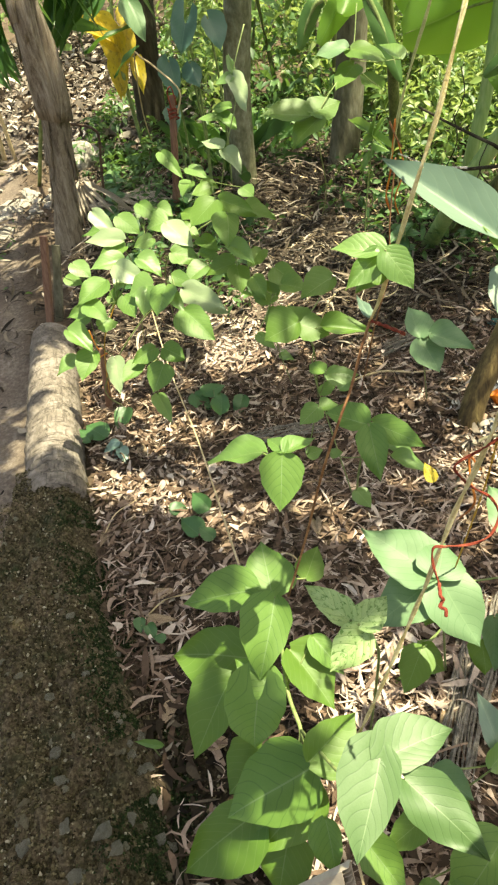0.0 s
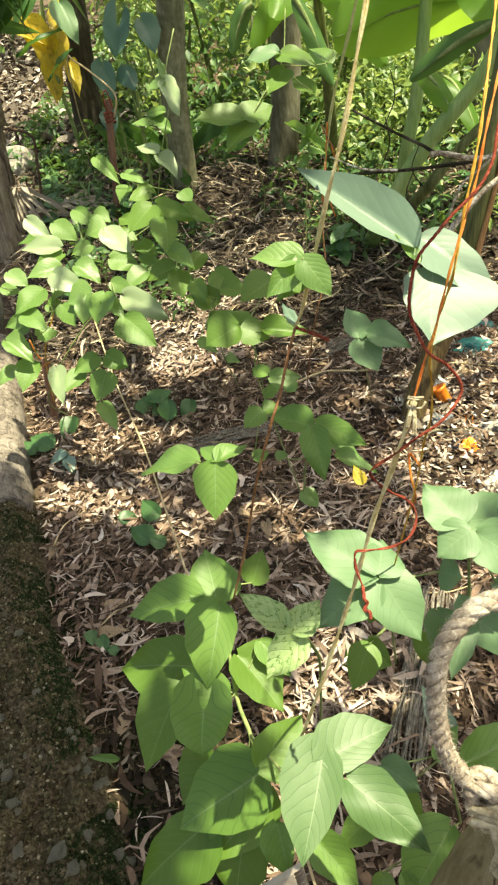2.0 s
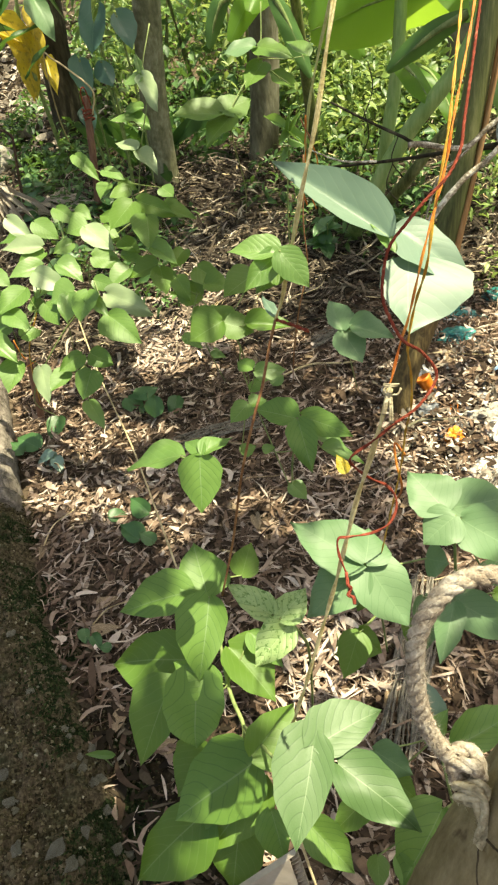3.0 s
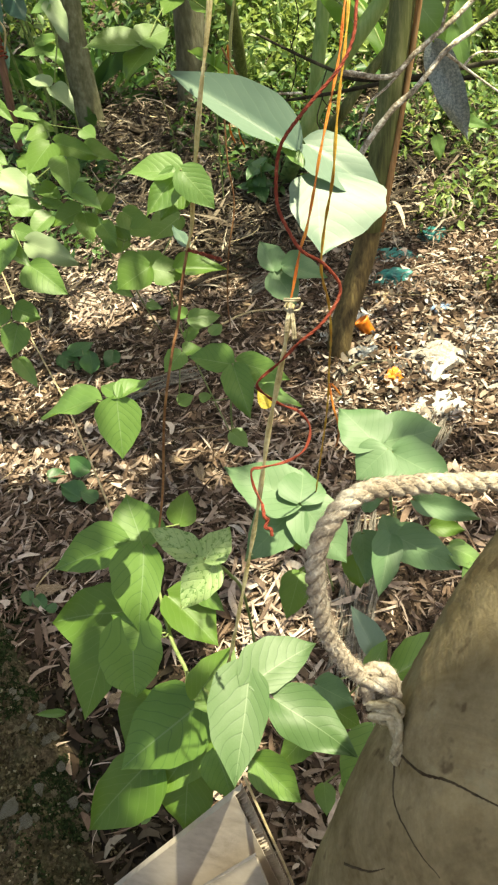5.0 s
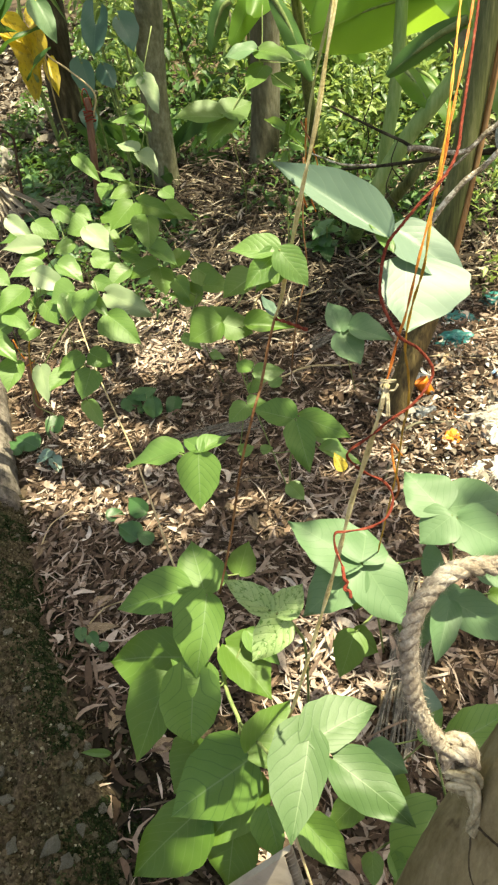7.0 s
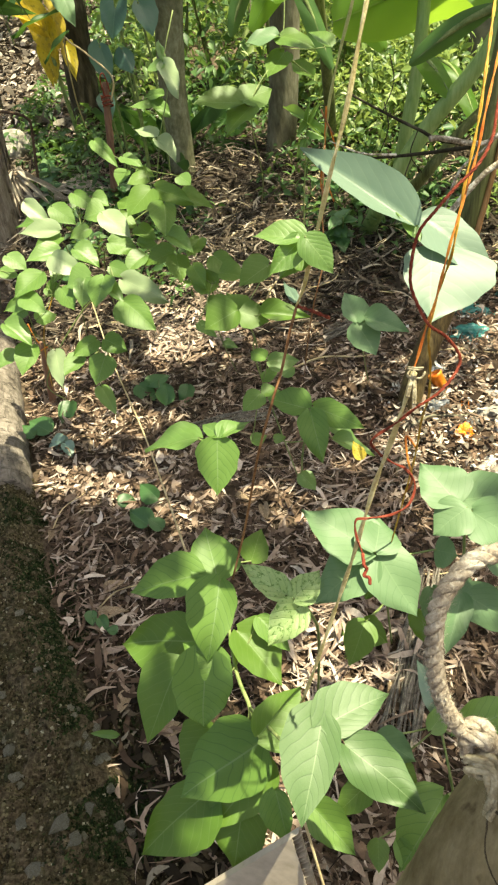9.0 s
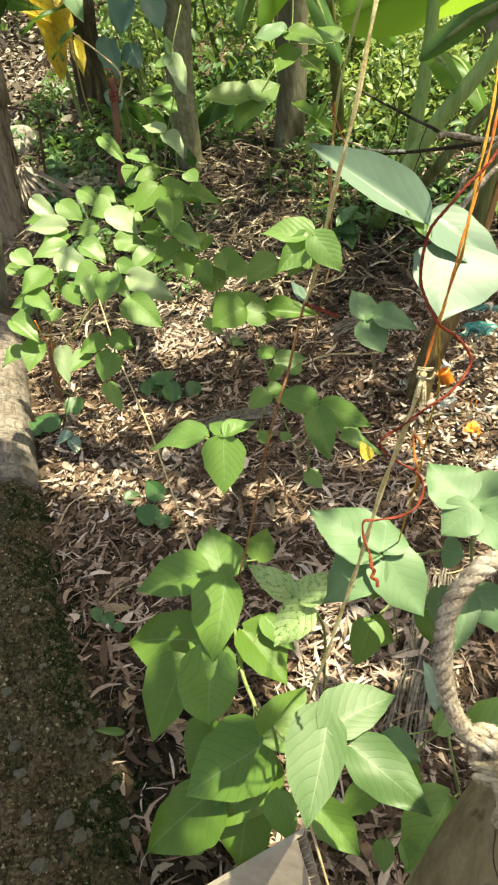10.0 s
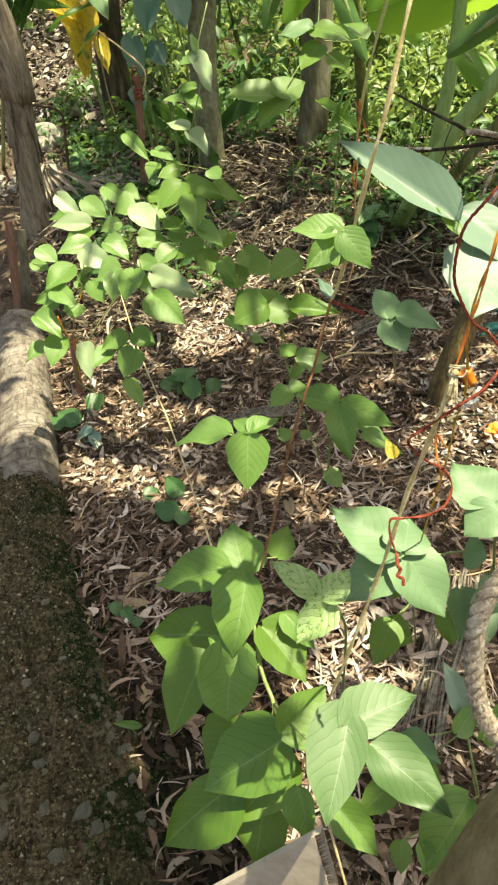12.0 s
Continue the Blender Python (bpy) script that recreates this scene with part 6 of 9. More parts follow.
leaflet(p, (-0.377, 1.694, 0.531), (-0.454, 1.679, 0.521), 0.045, LEAF_YOUNG, 2, face=(0.02, -0.62, 0.78))
leaflet(p, (-0.381, 1.678, 0.549), (-0.324, 1.611, 0.530), 0.059, LEAF_YOUNG, 1, face=(-0.12, -0.36, 0.93))
leaflet(p, (-0.369, 1.655, 0.487), (-0.318, 1.688, 0.487), 0.052, LEAF_YOUNG, 3, face=(0.21, -0.33, 0.92))
leaflet(p, (-0.400, 1.706, 0.495), (-0.461, 1.692, 0.484), 0.046, LEAF_MID, 0, face=(-0.05, -0.45, 0.89))
leaflet(p, (-0.453, 1.651, 0.490), (-0.384, 1.596, 0.449), 0.062, LEAF_YOUNG, 2, face=(0.16, -0.45, 0.88))
leaflet(p, (-0.396, 1.638, 0.423), (-0.426, 1.557, 0.382), 0.066, LEAF_MID, 1, face=(0.16, -0.49, 0.86))
leaflet(p, (-0.451, 1.648, 0.409), (-0.509, 1.601, 0.392), 0.053, LEAF_YOUNG, 3, face=(0.09, -0.44, 0.90))
leaflet(p, (-0.346, 1.648, 0.390), (-0.324, 1.521, 0.346), 0.057, LEAF_SUNLIT, 0, face=(-0.09, -0.34, 0.94))
leaflet(p, (-0.217, 1.607, 0.426), (-0.283, 1.568, 0.412), 0.052, LEAF_MID, 2, face=(0.20, -0.61, 0.77))
leaflet(p, (-0.265, 1.598, 0.386), (-0.311, 1.533, 0.376), 0.052, LEAF_MID, 1, face=(0.24, -0.32, 0.92))
leaflet(p, (-0.196, 1.562, 0.398), (-0.231, 1.500, 0.351), 0.077, LEAF_MID, 0, face=(0.08, -0.63, 0.77))
leaflet(p, (-0.190, 1.584, 0.437), (-0.135, 1.561, 0.407), 0.061, LEAF_MID, 3, face=(0.18, -0.60, 0.78))
leaflet(p, (-0.250, 1.643, 0.255), (-0.213, 1.569, 0.208), 0.051, LEAF_YOUNG, 4, face=(0.23, -0.43, 0.87))
leaflet(p, (-0.343, 1.759, 0.529), (-0.298, 1.724, 0.511), 0.048, LEAF_MID, 2, face=(-0.16, -0.59, 0.79))
leaflet(p, (-0.477, 1.845, 0.567), (-0.425, 1.823, 0.550), 0.042, LEAF_MID, 0, face=(0.08, -0.48, 0.87))
leaflet(p, (-0.276, 1.793, 0.572), (-0.315, 1.730, 0.555), 0.056, LEAF_YOUNG, 1, face=(0.14, -0.34, 0.93))
leaflet(p, (-0.162, 1.805, 0.547), (-0.103, 1.771, 0.526), 0.047, LEAF_YOUNG, 0, face=(-0.09, -0.64, 0.76))
tube("stem", [(-0.460, 2.000, -0.004), (-0.419, 1.720, 0.261), (-0.247, 1.713, 0.473), (-0.138, 1.700, 0.521)], 0.002, STEM, p)
tube("stem", [(-0.520, 2.050, -0.004), (-0.392, 1.737, 0.385), (-0.323, 1.716, 0.520)], 0.0018, YELLOW_VINE, p)
petiole(p, (-0.110, 1.551, 0.549), (-0.137, 1.690, 0.525), 0.0012, -0.006)
petiole(p, (-0.114, 1.656, 0.566), (-0.137, 1.690, 0.525), 0.0012, -0.006)
petiole(p, (-0.152, 1.609, 0.599), (-0.137, 1.690, 0.525), 0.0012, -0.006)
petiole(p, (-0.161, 1.602, 0.585), (-0.137, 1.690, 0.525), 0.0012, -0.006)
petiole(p, (-0.192, 1.643, 0.591), (-0.137, 1.690, 0.525), 0.0012, -0.006)
petiole(p, (-0.208, 1.638, 0.587), (-0.137, 1.690, 0.525), 0.0012, -0.006)
petiole(p, (-0.282, 1.675, 0.557), (-0.319, 1.710, 0.530), 0.0012, -0.006)
petiole(p, (-0.298, 1.750, 0.619), (-0.319, 1.710, 0.530), 0.0012, -0.006)
petiole(p, (-0.244, 1.793, 0.613), (-0.319, 1.710, 0.530), 0.0012, -0.006)
petiole(p, (-0.288, 1.805, 0.612), (-0.319, 1.710, 0.530), 0.0012, -0.006)
petiole(p, (-0.436, 1.820, 0.615), (-0.412, 1.811, 0.570), 0.0012, -0.006)
petiole(p, (-0.334, 1.729, 0.585), (-0.319, 1.710, 0.530), 0.0012, -0.006)
petiole(p, (-0.377, 1.694, 0.531), (-0.319, 1.710, 0.530), 0.0012, -0.006)
petiole(p, (-0.381, 1.678, 0.549), (-0.319, 1.710, 0.530), 0.0012, -0.006)
petiole(p, (-0.369, 1.655, 0.487), (-0.319, 1.710, 0.530), 0.0012, -0.006)
petiole(p, (-0.400, 1.706, 0.495), (-0.403, 1.715, 0.418), 0.0012, -0.006)
petiole(p, (-0.453, 1.651, 0.490), (-0.403, 1.715, 0.418), 0.0012, -0.006)
petiole(p, (-0.396, 1.638, 0.423), (-0.403, 1.715, 0.418), 0.0012, -0.006)
petiole(p, (-0.451, 1.648, 0.409), (-0.403, 1.715, 0.418), 0.0012, -0.006)
petiole(p, (-0.346, 1.648, 0.390), (-0.403, 1.715, 0.418), 0.0012, -0.006)
petiole(p, (-0.217, 1.607, 0.426), (-0.229, 1.653, 0.366), 0.0012, -0.006)
petiole(p, (-0.265, 1.598, 0.386), (-0.229, 1.653, 0.366), 0.0012, -0.006)
petiole(p, (-0.196, 1.562, 0.398), (-0.229, 1.653, 0.366), 0.0012, -0.006)
petiole(p, (-0.190, 1.584, 0.437), (-0.229, 1.653, 0.366), 0.0012, -0.006)
petiole(p, (-0.250, 1.643, 0.255), (-0.229, 1.653, 0.366), 0.0012, -0.006)
petiole(p, (-0.343, 1.759, 0.529), (-0.319, 1.710, 0.530), 0.0012, -0.006)
petiole(p, (-0.477, 1.845, 0.567), (-0.412, 1.811, 0.570), 0.0012, -0.006)
petiole(p, (-0.276, 1.793, 0.572), (-0.319, 1.710, 0.530), 0.0012, -0.006)
petiole(p, (-0.162, 1.805, 0.547), (-0.137, 1.690, 0.525), 0.0012, -0.006)

p = thing("bean_plant", (-0.300, 2.550, 0.030), "bean plant with sunlit and shaded leaves beside the palm", "plant", "bean plants")
leaflet(p, (-0.391, 2.020, 0.695), (-0.328, 1.964, 0.633), 0.053, LEAF_SUNLIT, 3, face=(0.18, -0.63, 0.76))
leaflet(p, (-0.307, 1.963, 0.614), (-0.423, 1.953, 0.632), 0.061, LEAF_SUNLIT, 1, face=(0.17, -0.61, 0.78))
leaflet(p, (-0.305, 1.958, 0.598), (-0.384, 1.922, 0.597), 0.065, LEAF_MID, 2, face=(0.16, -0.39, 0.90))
leaflet(p, (-0.173, 1.994, 0.637), (-0.098, 1.924, 0.581), 0.075, LEAF_SUNLIT, 0, face=(0.19, -0.48, 0.86))
leaflet(p, (-0.172, 2.025, 0.633), (-0.235, 2.009, 0.635), 0.080, LEAF_MID, 4, face=(0.17, -0.58, 0.79))
leaflet(p, (-0.166, 1.922, 0.574), (-0.081, 1.902, 0.552), 0.071, LEAF_MID, 3, face=(0.09, -0.55, 0.83))
leaflet(p, (0.018, 1.916, 0.661), (0.016, 1.803, 0.612), 0.080, LEAF_DEEP, 1, face=(0.20, -0.40, 0.90))
leaflet(p, (-0.016, 1.975, 0.691), (-0.095, 1.899, 0.649), 0.097, LEAF_DEEP, 0, face=(0.01, -0.49, 0.87))
leaflet(p, (-0.002, 1.976, 0.692), (0.098, 1.911, 0.661), 0.058, LEAF_DEEP, 3, face=(-0.17, -0.63, 0.76))
leaflet(p, (0.065, 1.968, 0.654), (0.158, 1.938, 0.630), 0.066, LEAF_DEEP, 2, face=(0.06, -0.51, 0.86))
leaflet(p, (-0.063, 1.868, 0.539), (-0.130, 1.815, 0.525), 0.060, LEAF_YOUNG, 4, face=(0.18, -0.46, 0.87))
leaflet(p, (0.022, 1.845, 0.545), (-0.072, 1.836, 0.524), 0.064, LEAF_DEEP, 1, face=(-0.13, -0.54, 0.83))
leaflet(p, (0.028, 1.822, 0.542), (0.034, 1.741, 0.495), 0.065, LEAF_DEEP, 0, face=(0.14, -0.49, 0.86))
leaflet(p, (0.014, 1.861, 0.591), (0.081, 1.766, 0.567), 0.057, LEAF_YOUNG, 5, face=(-0.21, -0.37, 0.91))
leaflet(p, (-0.079, 1.908, 0.565), (-0.012, 1.890, 0.538), 0.045, LEAF_MID, 2, face=(0.15, -0.61, 0.77))
leaflet(p, (-0.259, 2.097, 0.677), (-0.193, 2.040, 0.637), 0.056, LEAF_MID, 1, face=(0.04, -0.54, 0.84))
leaflet(p, (-0.325, 2.048, 0.662), (-0.259, 1.998, 0.617), 0.064, LEAF_MID, 0, face=(0.14, -0.56, 0.82))
leaflet(p, (-0.370, 2.059, 0.626), (-0.461, 2.069, 0.622), 0.055, LEAF_MID, 3, face=(-0.10, -0.50, 0.86))
leaflet(p, (-0.226, 2.005, 0.596), (-0.285, 1.975, 0.588), 0.049, LEAF_YOUNG, 2, face=(0.20, -0.61, 0.77))
leaflet(p, (-0.257, 2.142, 0.649), (-0.285, 2.119, 0.632), 0.054, LEAF_SUNLIT, 3, face=(-0.15, -0.46, 0.88))
leaflet(p, (-0.134, 2.025, 0.617), (-0.077, 1.990, 0.584), 0.063, LEAF_DEEP, 1, face=(0.19, -0.49, 0.85))
leaflet(p, (-0.077, 2.054, 0.623), (-0.136, 2.103, 0.641), 0.063, LEAF_DEEP, 2, face=(-0.01, -0.37, 0.93))
leaflet(p, (-0.207, 2.100, 0.657), (-0.158, 2.078, 0.632), 0.055, LEAF_MID, 5, face=(0.13, -0.62, 0.77))
leaflet(p, (-0.032, 2.178, 0.677), (-0.099, 2.148, 0.670), 0.061, LEAF_DEEP, 0, face=(0.17, -0.58, 0.79))
leaflet(p, (-0.072, 1.942, 0.600), (-0.024, 1.887, 0.581), 0.056, LEAF_DEEP, 4, face=(-0.07, -0.38, 0.92))
leaflet(p, (0.103, 1.884, 0.558), (0.057, 1.831, 0.534), 0.059, LEAF_DEEP, 2, face=(-0.02, -0.39, 0.92))
tube("stem", [(-0.300, 2.550, 0.030), (-0.220, 2.087, 0.460), (-0.139, 2.047, 0.556), (-0.006, 2.031, 0.632)], 0.0022, STEM, p)
tube("stem", [(-0.420, 2.400, 0.030), (-0.322, 2.082, 0.499), (-0.374, 2.019, 0.605)], 0.0018, STEM, p)
petiole(p, (-0.391, 2.020, 0.695), (-0.369, 2.001, 0.611), 0.0012, -0.006)
petiole(p, (-0.307, 1.963, 0.614), (-0.369, 2.001, 0.611), 0.0012, -0.006)
petiole(p, (-0.305, 1.958, 0.598), (-0.369, 2.001, 0.611), 0.0012, -0.006)
petiole(p, (-0.173, 1.994, 0.637), (-0.136, 2.029, 0.562), 0.0012, -0.006)
petiole(p, (-0.172, 2.025, 0.633), (-0.136, 2.029, 0.562), 0.0012, -0.006)
petiole(p, (-0.166, 1.922, 0.574), (-0.136, 2.029, 0.562), 0.0012, -0.006)
petiole(p, (0.018, 1.916, 0.661), (-0.004, 2.014, 0.642), 0.0012, -0.006)
petiole(p, (-0.016, 1.975, 0.691), (-0.004, 2.014, 0.642), 0.0012, -0.006)
petiole(p, (-0.002, 1.976, 0.692), (-0.004, 2.014, 0.642), 0.0012, -0.006)
petiole(p, (0.065, 1.968, 0.654), (-0.004, 2.014, 0.642), 0.0012, -0.006)
petiole(p, (-0.063, 1.868, 0.539), (0.028, 1.927, 0.537), 0.0012, -0.006)
petiole(p, (0.022, 1.845, 0.545), (0.028, 1.927, 0.537), 0.0012, -0.006)
petiole(p, (0.028, 1.822, 0.542), (0.028, 1.927, 0.537), 0.0012, -0.006)
petiole(p, (0.014, 1.861, 0.591), (0.028, 1.927, 0.537), 0.0012, -0.006)
petiole(p, (-0.079, 1.908, 0.565), (0.028, 1.927, 0.537), 0.0012, -0.006)
petiole(p, (-0.259, 2.097, 0.677), (-0.251, 2.023, 0.601), 0.0012, -0.006)
petiole(p, (-0.325, 2.048, 0.662), (-0.369, 2.001, 0.611), 0.0012, -0.006)
petiole(p, (-0.370, 2.059, 0.626), (-0.369, 2.001, 0.611), 0.0012, -0.006)
petiole(p, (-0.226, 2.005, 0.596), (-0.251, 2.023, 0.601), 0.0012, -0.006)
petiole(p, (-0.257, 2.142, 0.649), (-0.251, 2.023, 0.601), 0.0012, -0.006)
petiole(p, (-0.134, 2.025, 0.617), (-0.136, 2.029, 0.562), 0.0012, -0.006)
petiole(p, (-0.077, 2.054, 0.623), (-0.004, 2.014, 0.642), 0.0012, -0.006)
petiole(p, (-0.207, 2.100, 0.657), (-0.251, 2.023, 0.601), 0.0012, -0.006)
petiole(p, (-0.032, 2.178, 0.677), (-0.004, 2.014, 0.642), 0.0012, -0.006)
petiole(p, (-0.072, 1.942, 0.600), (-0.004, 2.014, 0.642), 0.0012, -0.006)
petiole(p, (0.103, 1.884, 0.558), (0.028, 1.927, 0.537), 0.0012, -0.006)

p = thing("bean_plant", (-0.113, 3.272, 0.116), "climbing bean with leaves toned as sunlit on a twine", "plant", "bean plants")
leaflet(p, (0.081, 2.089, 0.990), (0.110, 1.961, 0.936), 0.051, LEAF_SUNLIT, 3, face=(0.15, -0.36, 0.92))
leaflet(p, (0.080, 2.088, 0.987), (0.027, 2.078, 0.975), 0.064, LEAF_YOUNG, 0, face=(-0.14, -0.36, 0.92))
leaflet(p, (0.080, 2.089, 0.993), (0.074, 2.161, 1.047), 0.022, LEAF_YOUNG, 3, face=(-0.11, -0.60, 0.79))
leaflet(p, (0.022, 2.057, 0.809), (-0.039, 2.103, 0.834), 0.052, LEAF_SUNLIT, 1, face=(0.10, -0.36, 0.93))
leaflet(p, (0.024, 2.056, 0.801), (0.073, 1.977, 0.762), 0.057, LEAF_SUNLIT, 2, face=(0.15, -0.36, 0.92))
leaflet(p, (-0.185, 2.288, 0.776), (-0.121, 2.207, 0.721), 0.051, LEAF_MID, 4, face=(0.02, -0.55, 0.83))
leaflet(p, (-0.100, 2.236, 0.729), (-0.038, 2.189, 0.709), 0.056, LEAF_YOUNG, 1, face=(0.04, -0.35, 0.94))
leaflet(p, (0.035, 2.222, 0.868), (-0.048, 2.214, 0.872), 0.040, LEAF_MID, 0, face=(0.10, -0.64, 0.76))
leaflet(p, (0.064, 2.226, 0.888), (0.001, 2.241, 0.892), 0.043, LEAF_MID, 2, face=(-0.06, -0.49, 0.87))
leaflet(p, (0.033, 2.222, 0.874), (0.073, 2.163, 0.846), 0.044, LEAF_MID, 3, face=(0.01, -0.43, 0.90))
leaflet(p, (-0.064, 2.279, 0.677), (-0.011, 2.251, 0.654), 0.041, LEAF_DEEP, 1, face=(0.01, -0.62, 0.78))
leaflet(p, (-0.102, 2.275, 0.677), (-0.139, 2.231, 0.655), 0.062, LEAF_MID, 4, face=(-0.10, -0.37, 0.92))
leaflet(p, (0.064, 2.371, 0.610), (0.099, 2.321, 0.589), 0.058, LEAF_YOUNG, 0, face=(-0.05, -0.41, 0.91))
tube("stem", [(-0.113, 3.272, 0.116), (-0.036, 2.239, 0.530), (0.031, 2.084, 0.791), (0.079, 2.089, 0.919), (0.081, 2.098, 0.989), (0.129, 2.149, 1.099)], 0.0018, STEM, p)
petiole(p, (0.022, 2.057, 0.809), (0.031, 2.084, 0.791), 0.0013, -0.006)
petiole(p, (0.024, 2.056, 0.801), (0.031, 2.084, 0.791), 0.0013, -0.006)
petiole(p, (-0.185, 2.288, 0.776), (-0.092, 2.261, 0.701), 0.0013, -0.006)
petiole(p, (-0.100, 2.236, 0.729), (-0.092, 2.261, 0.701), 0.0013, -0.006)
petiole(p, (0.035, 2.222, 0.868), (0.020, 2.218, 0.853), 0.0013, -0.006)
petiole(p, (0.064, 2.226, 0.888), (0.020, 2.218, 0.853), 0.0013, -0.006)
petiole(p, (0.033, 2.222, 0.874), (0.020, 2.218, 0.853), 0.0013, -0.006)
petiole(p, (-0.064, 2.279, 0.677), (-0.092, 2.261, 0.701), 0.0013, -0.006)
petiole(p, (-0.102, 2.275, 0.677), (-0.092, 2.261, 0.701), 0.0013, -0.006)
petiole(p, (0.064, 2.371, 0.610), (-0.092, 2.261, 0.701), 0.0013, -0.006)

p = thing("bean_plant", (0.442, 3.403, 0.130), "climbing bean with dark hanging leaves on a thin twine", "plant", "bean plants")
leaflet(p, (0.277, 1.965, 0.881), (0.138, 1.944, 0.908), 0.082, LEAF_DEEP, 1, face=(0.23, -0.45, 0.86))
leaflet(p, (0.280, 1.965, 0.886), (0.369, 2.010, 0.899), 0.091, LEAF_DEEP, 0, face=(0.10, -0.46, 0.88))
leaflet(p, (0.300, 1.961, 0.872), (0.216, 1.886, 0.839), 0.089, LEAF_DEEP, 3, face=(-0.07, -0.35, 0.94))
leaflet(p, (0.410, 2.120, 1.007), (0.315, 2.125, 1.010), 0.080, LEAF_PALE, 2, face=(0.01, -0.35, 0.94))
leaflet(p, (0.416, 2.119, 1.006), (0.503, 2.046, 0.984), 0.087, LEAF_DEEP, 1, face=(-0.07, -0.37, 0.93))
leaflet(p, (0.425, 2.113, 0.967), (0.357, 2.016, 0.928), 0.071, LEAF_DEEP, 0, face=(0.15, -0.46, 0.88))
leaflet(p, (0.517, 2.188, 0.884), (0.462, 2.252, 0.932), 0.056, LEAF_DEEP, 2, face=(-0.01, -0.61, 0.79))
leaflet(p, (0.570, 2.187, 0.955), (0.526, 2.256, 1.007), 0.054, LEAF_MID, 4, face=(0.13, -0.54, 0.83))
tube("stem", [(0.442, 3.403, 0.130), (0.344, 2.253, 0.598), (0.302, 1.980, 0.867), (0.417, 2.136, 0.977), (0.453, 2.223, 1.102)], 0.0018, STEM, p)
petiole(p, (0.300, 1.961, 0.872), (0.283, 1.964, 0.883), 0.0013, -0.006)
petiole(p, (0.410, 2.120, 1.007), (0.414, 2.116, 0.979), 0.0013, -0.006)
petiole(p, (0.416, 2.119, 1.006), (0.414, 2.116, 0.979), 0.0013, -0.006)
petiole(p, (0.425, 2.113, 0.967), (0.414, 2.116, 0.979), 0.0013, -0.006)
petiole(p, (0.517, 2.188, 0.884), (0.414, 2.116, 0.979), 0.0013, -0.006)
petiole(p, (0.570, 2.187, 0.955), (0.414, 2.116, 0.979), 0.0013, -0.006)

p = thing("strap_plant", (-1.279, 4.399, 0.252), "dark palm fronds hanging behind the palm stem", "plant", "strap-leaved plants")
leaflet(p, (-0.604, 3.900, 1.234), (-0.800, 3.769, 0.989), 0.059, STRAP, face=(0.1, -0.9, 0.4))
leaflet(p, (-0.658, 3.900, 1.241), (-0.810, 3.786, 1.023), 0.059, STRAP, face=(0.1, -0.9, 0.4))
leaflet(p, (-0.586, 4.000, 1.206), (-0.779, 3.917, 1.067), 0.060, STRAP, face=(0.1, -0.9, 0.4))
leaflet(p, (-0.685, 3.800, 1.268), (-0.791, 3.704, 1.079), 0.057, STRAP, face=(0.1, -0.9, 0.4))
leaflet(p, (-0.732, 3.800, 1.252), (-0.830, 3.704, 1.061), 0.058, STRAP, face=(0.1, -0.9, 0.4))
leaflet(p, (-0.632, 4.000, 1.200), (-0.739, 3.942, 1.097), 0.060, STRAP, face=(0.1, -0.9, 0.4))
leaflet(p, (-0.878, 4.200, 1.122), (-0.581, 4.198, 1.042), 0.064, STRAP, face=(0.1, -0.9, 0.4))
leaflet(p, (-1.120, 3.900, 1.231), (-0.998, 3.767, 0.901), 0.061, STRAP, face=(0.1, -0.9, 0.4))
leaflet(p, (-1.192, 3.900, 1.121), (-1.024, 3.811, 0.878), 0.061, STRAP, face=(0.1, -0.9, 0.4))
leaflet(p, (-1.063, 3.800, 1.294), (-0.999, 3.672, 0.991), 0.059, STRAP, face=(0.1, -0.9, 0.4))
leaflet(p, (-1.078, 3.800, 1.184), (-1.055, 3.678, 0.904), 0.059, STRAP, face=(0.1, -0.9, 0.4))
leaflet(p, (-0.976, 3.800, 1.305), (-0.942, 3.714, 1.102), 0.059, STRAP, face=(0.1, -0.9, 0.4))
leaflet(p, (-1.178, 4.000, 1.162), (-1.070, 3.906, 0.924), 0.062, STRAP, face=(0.1, -0.9, 0.4))
leaflet(p, (-0.699, 4.000, 1.267), (-0.801, 3.870, 0.999), 0.060, STRAP, face=(0.1, -0.9, 0.4))
leaflet(p, (-0.643, 4.000, 1.260), (-0.864, 3.849, 0.975), 0.060, STRAP, face=(0.1, -0.9, 0.4))
leaflet(p, (-0.594, 4.300, 1.249), (-0.744, 4.192, 1.043), 0.065, STRAP, face=(0.1, -0.9, 0.4))
leaflet(p, (-0.549, 4.300, 1.243), (-0.673, 4.216, 1.084), 0.065, STRAP, face=(0.1, -0.9, 0.4))
leaflet(p, (-1.254, 4.000, 1.046), (-1.120, 3.929, 0.853), 0.063, STRAP, face=(0.1, -0.9, 0.4))
tube("stem", [(-1.279, 4.399, 0.252), (-0.967, 4.000, 0.851), (-0.762, 4.000, 1.343)], 0.012, STEM, p)

p = thing("weed", (-0.116, 1.865, -0.004), "low weed with three dark leaves on the litter", "weed", "low weeds")
leaflet(p, (-0.164, 1.950, 0.045), (-0.082, 1.992, 0.047), 0.070, LEAF_LOW)
leaflet(p, (-0.191, 1.958, 0.045), (-0.132, 1.890, 0.014), 0.067, LEAF_LOW)
leaflet(p, (-0.092, 1.805, 0.048), (-0.090, 1.909, 0.081), 0.066, LEAF_LOW)
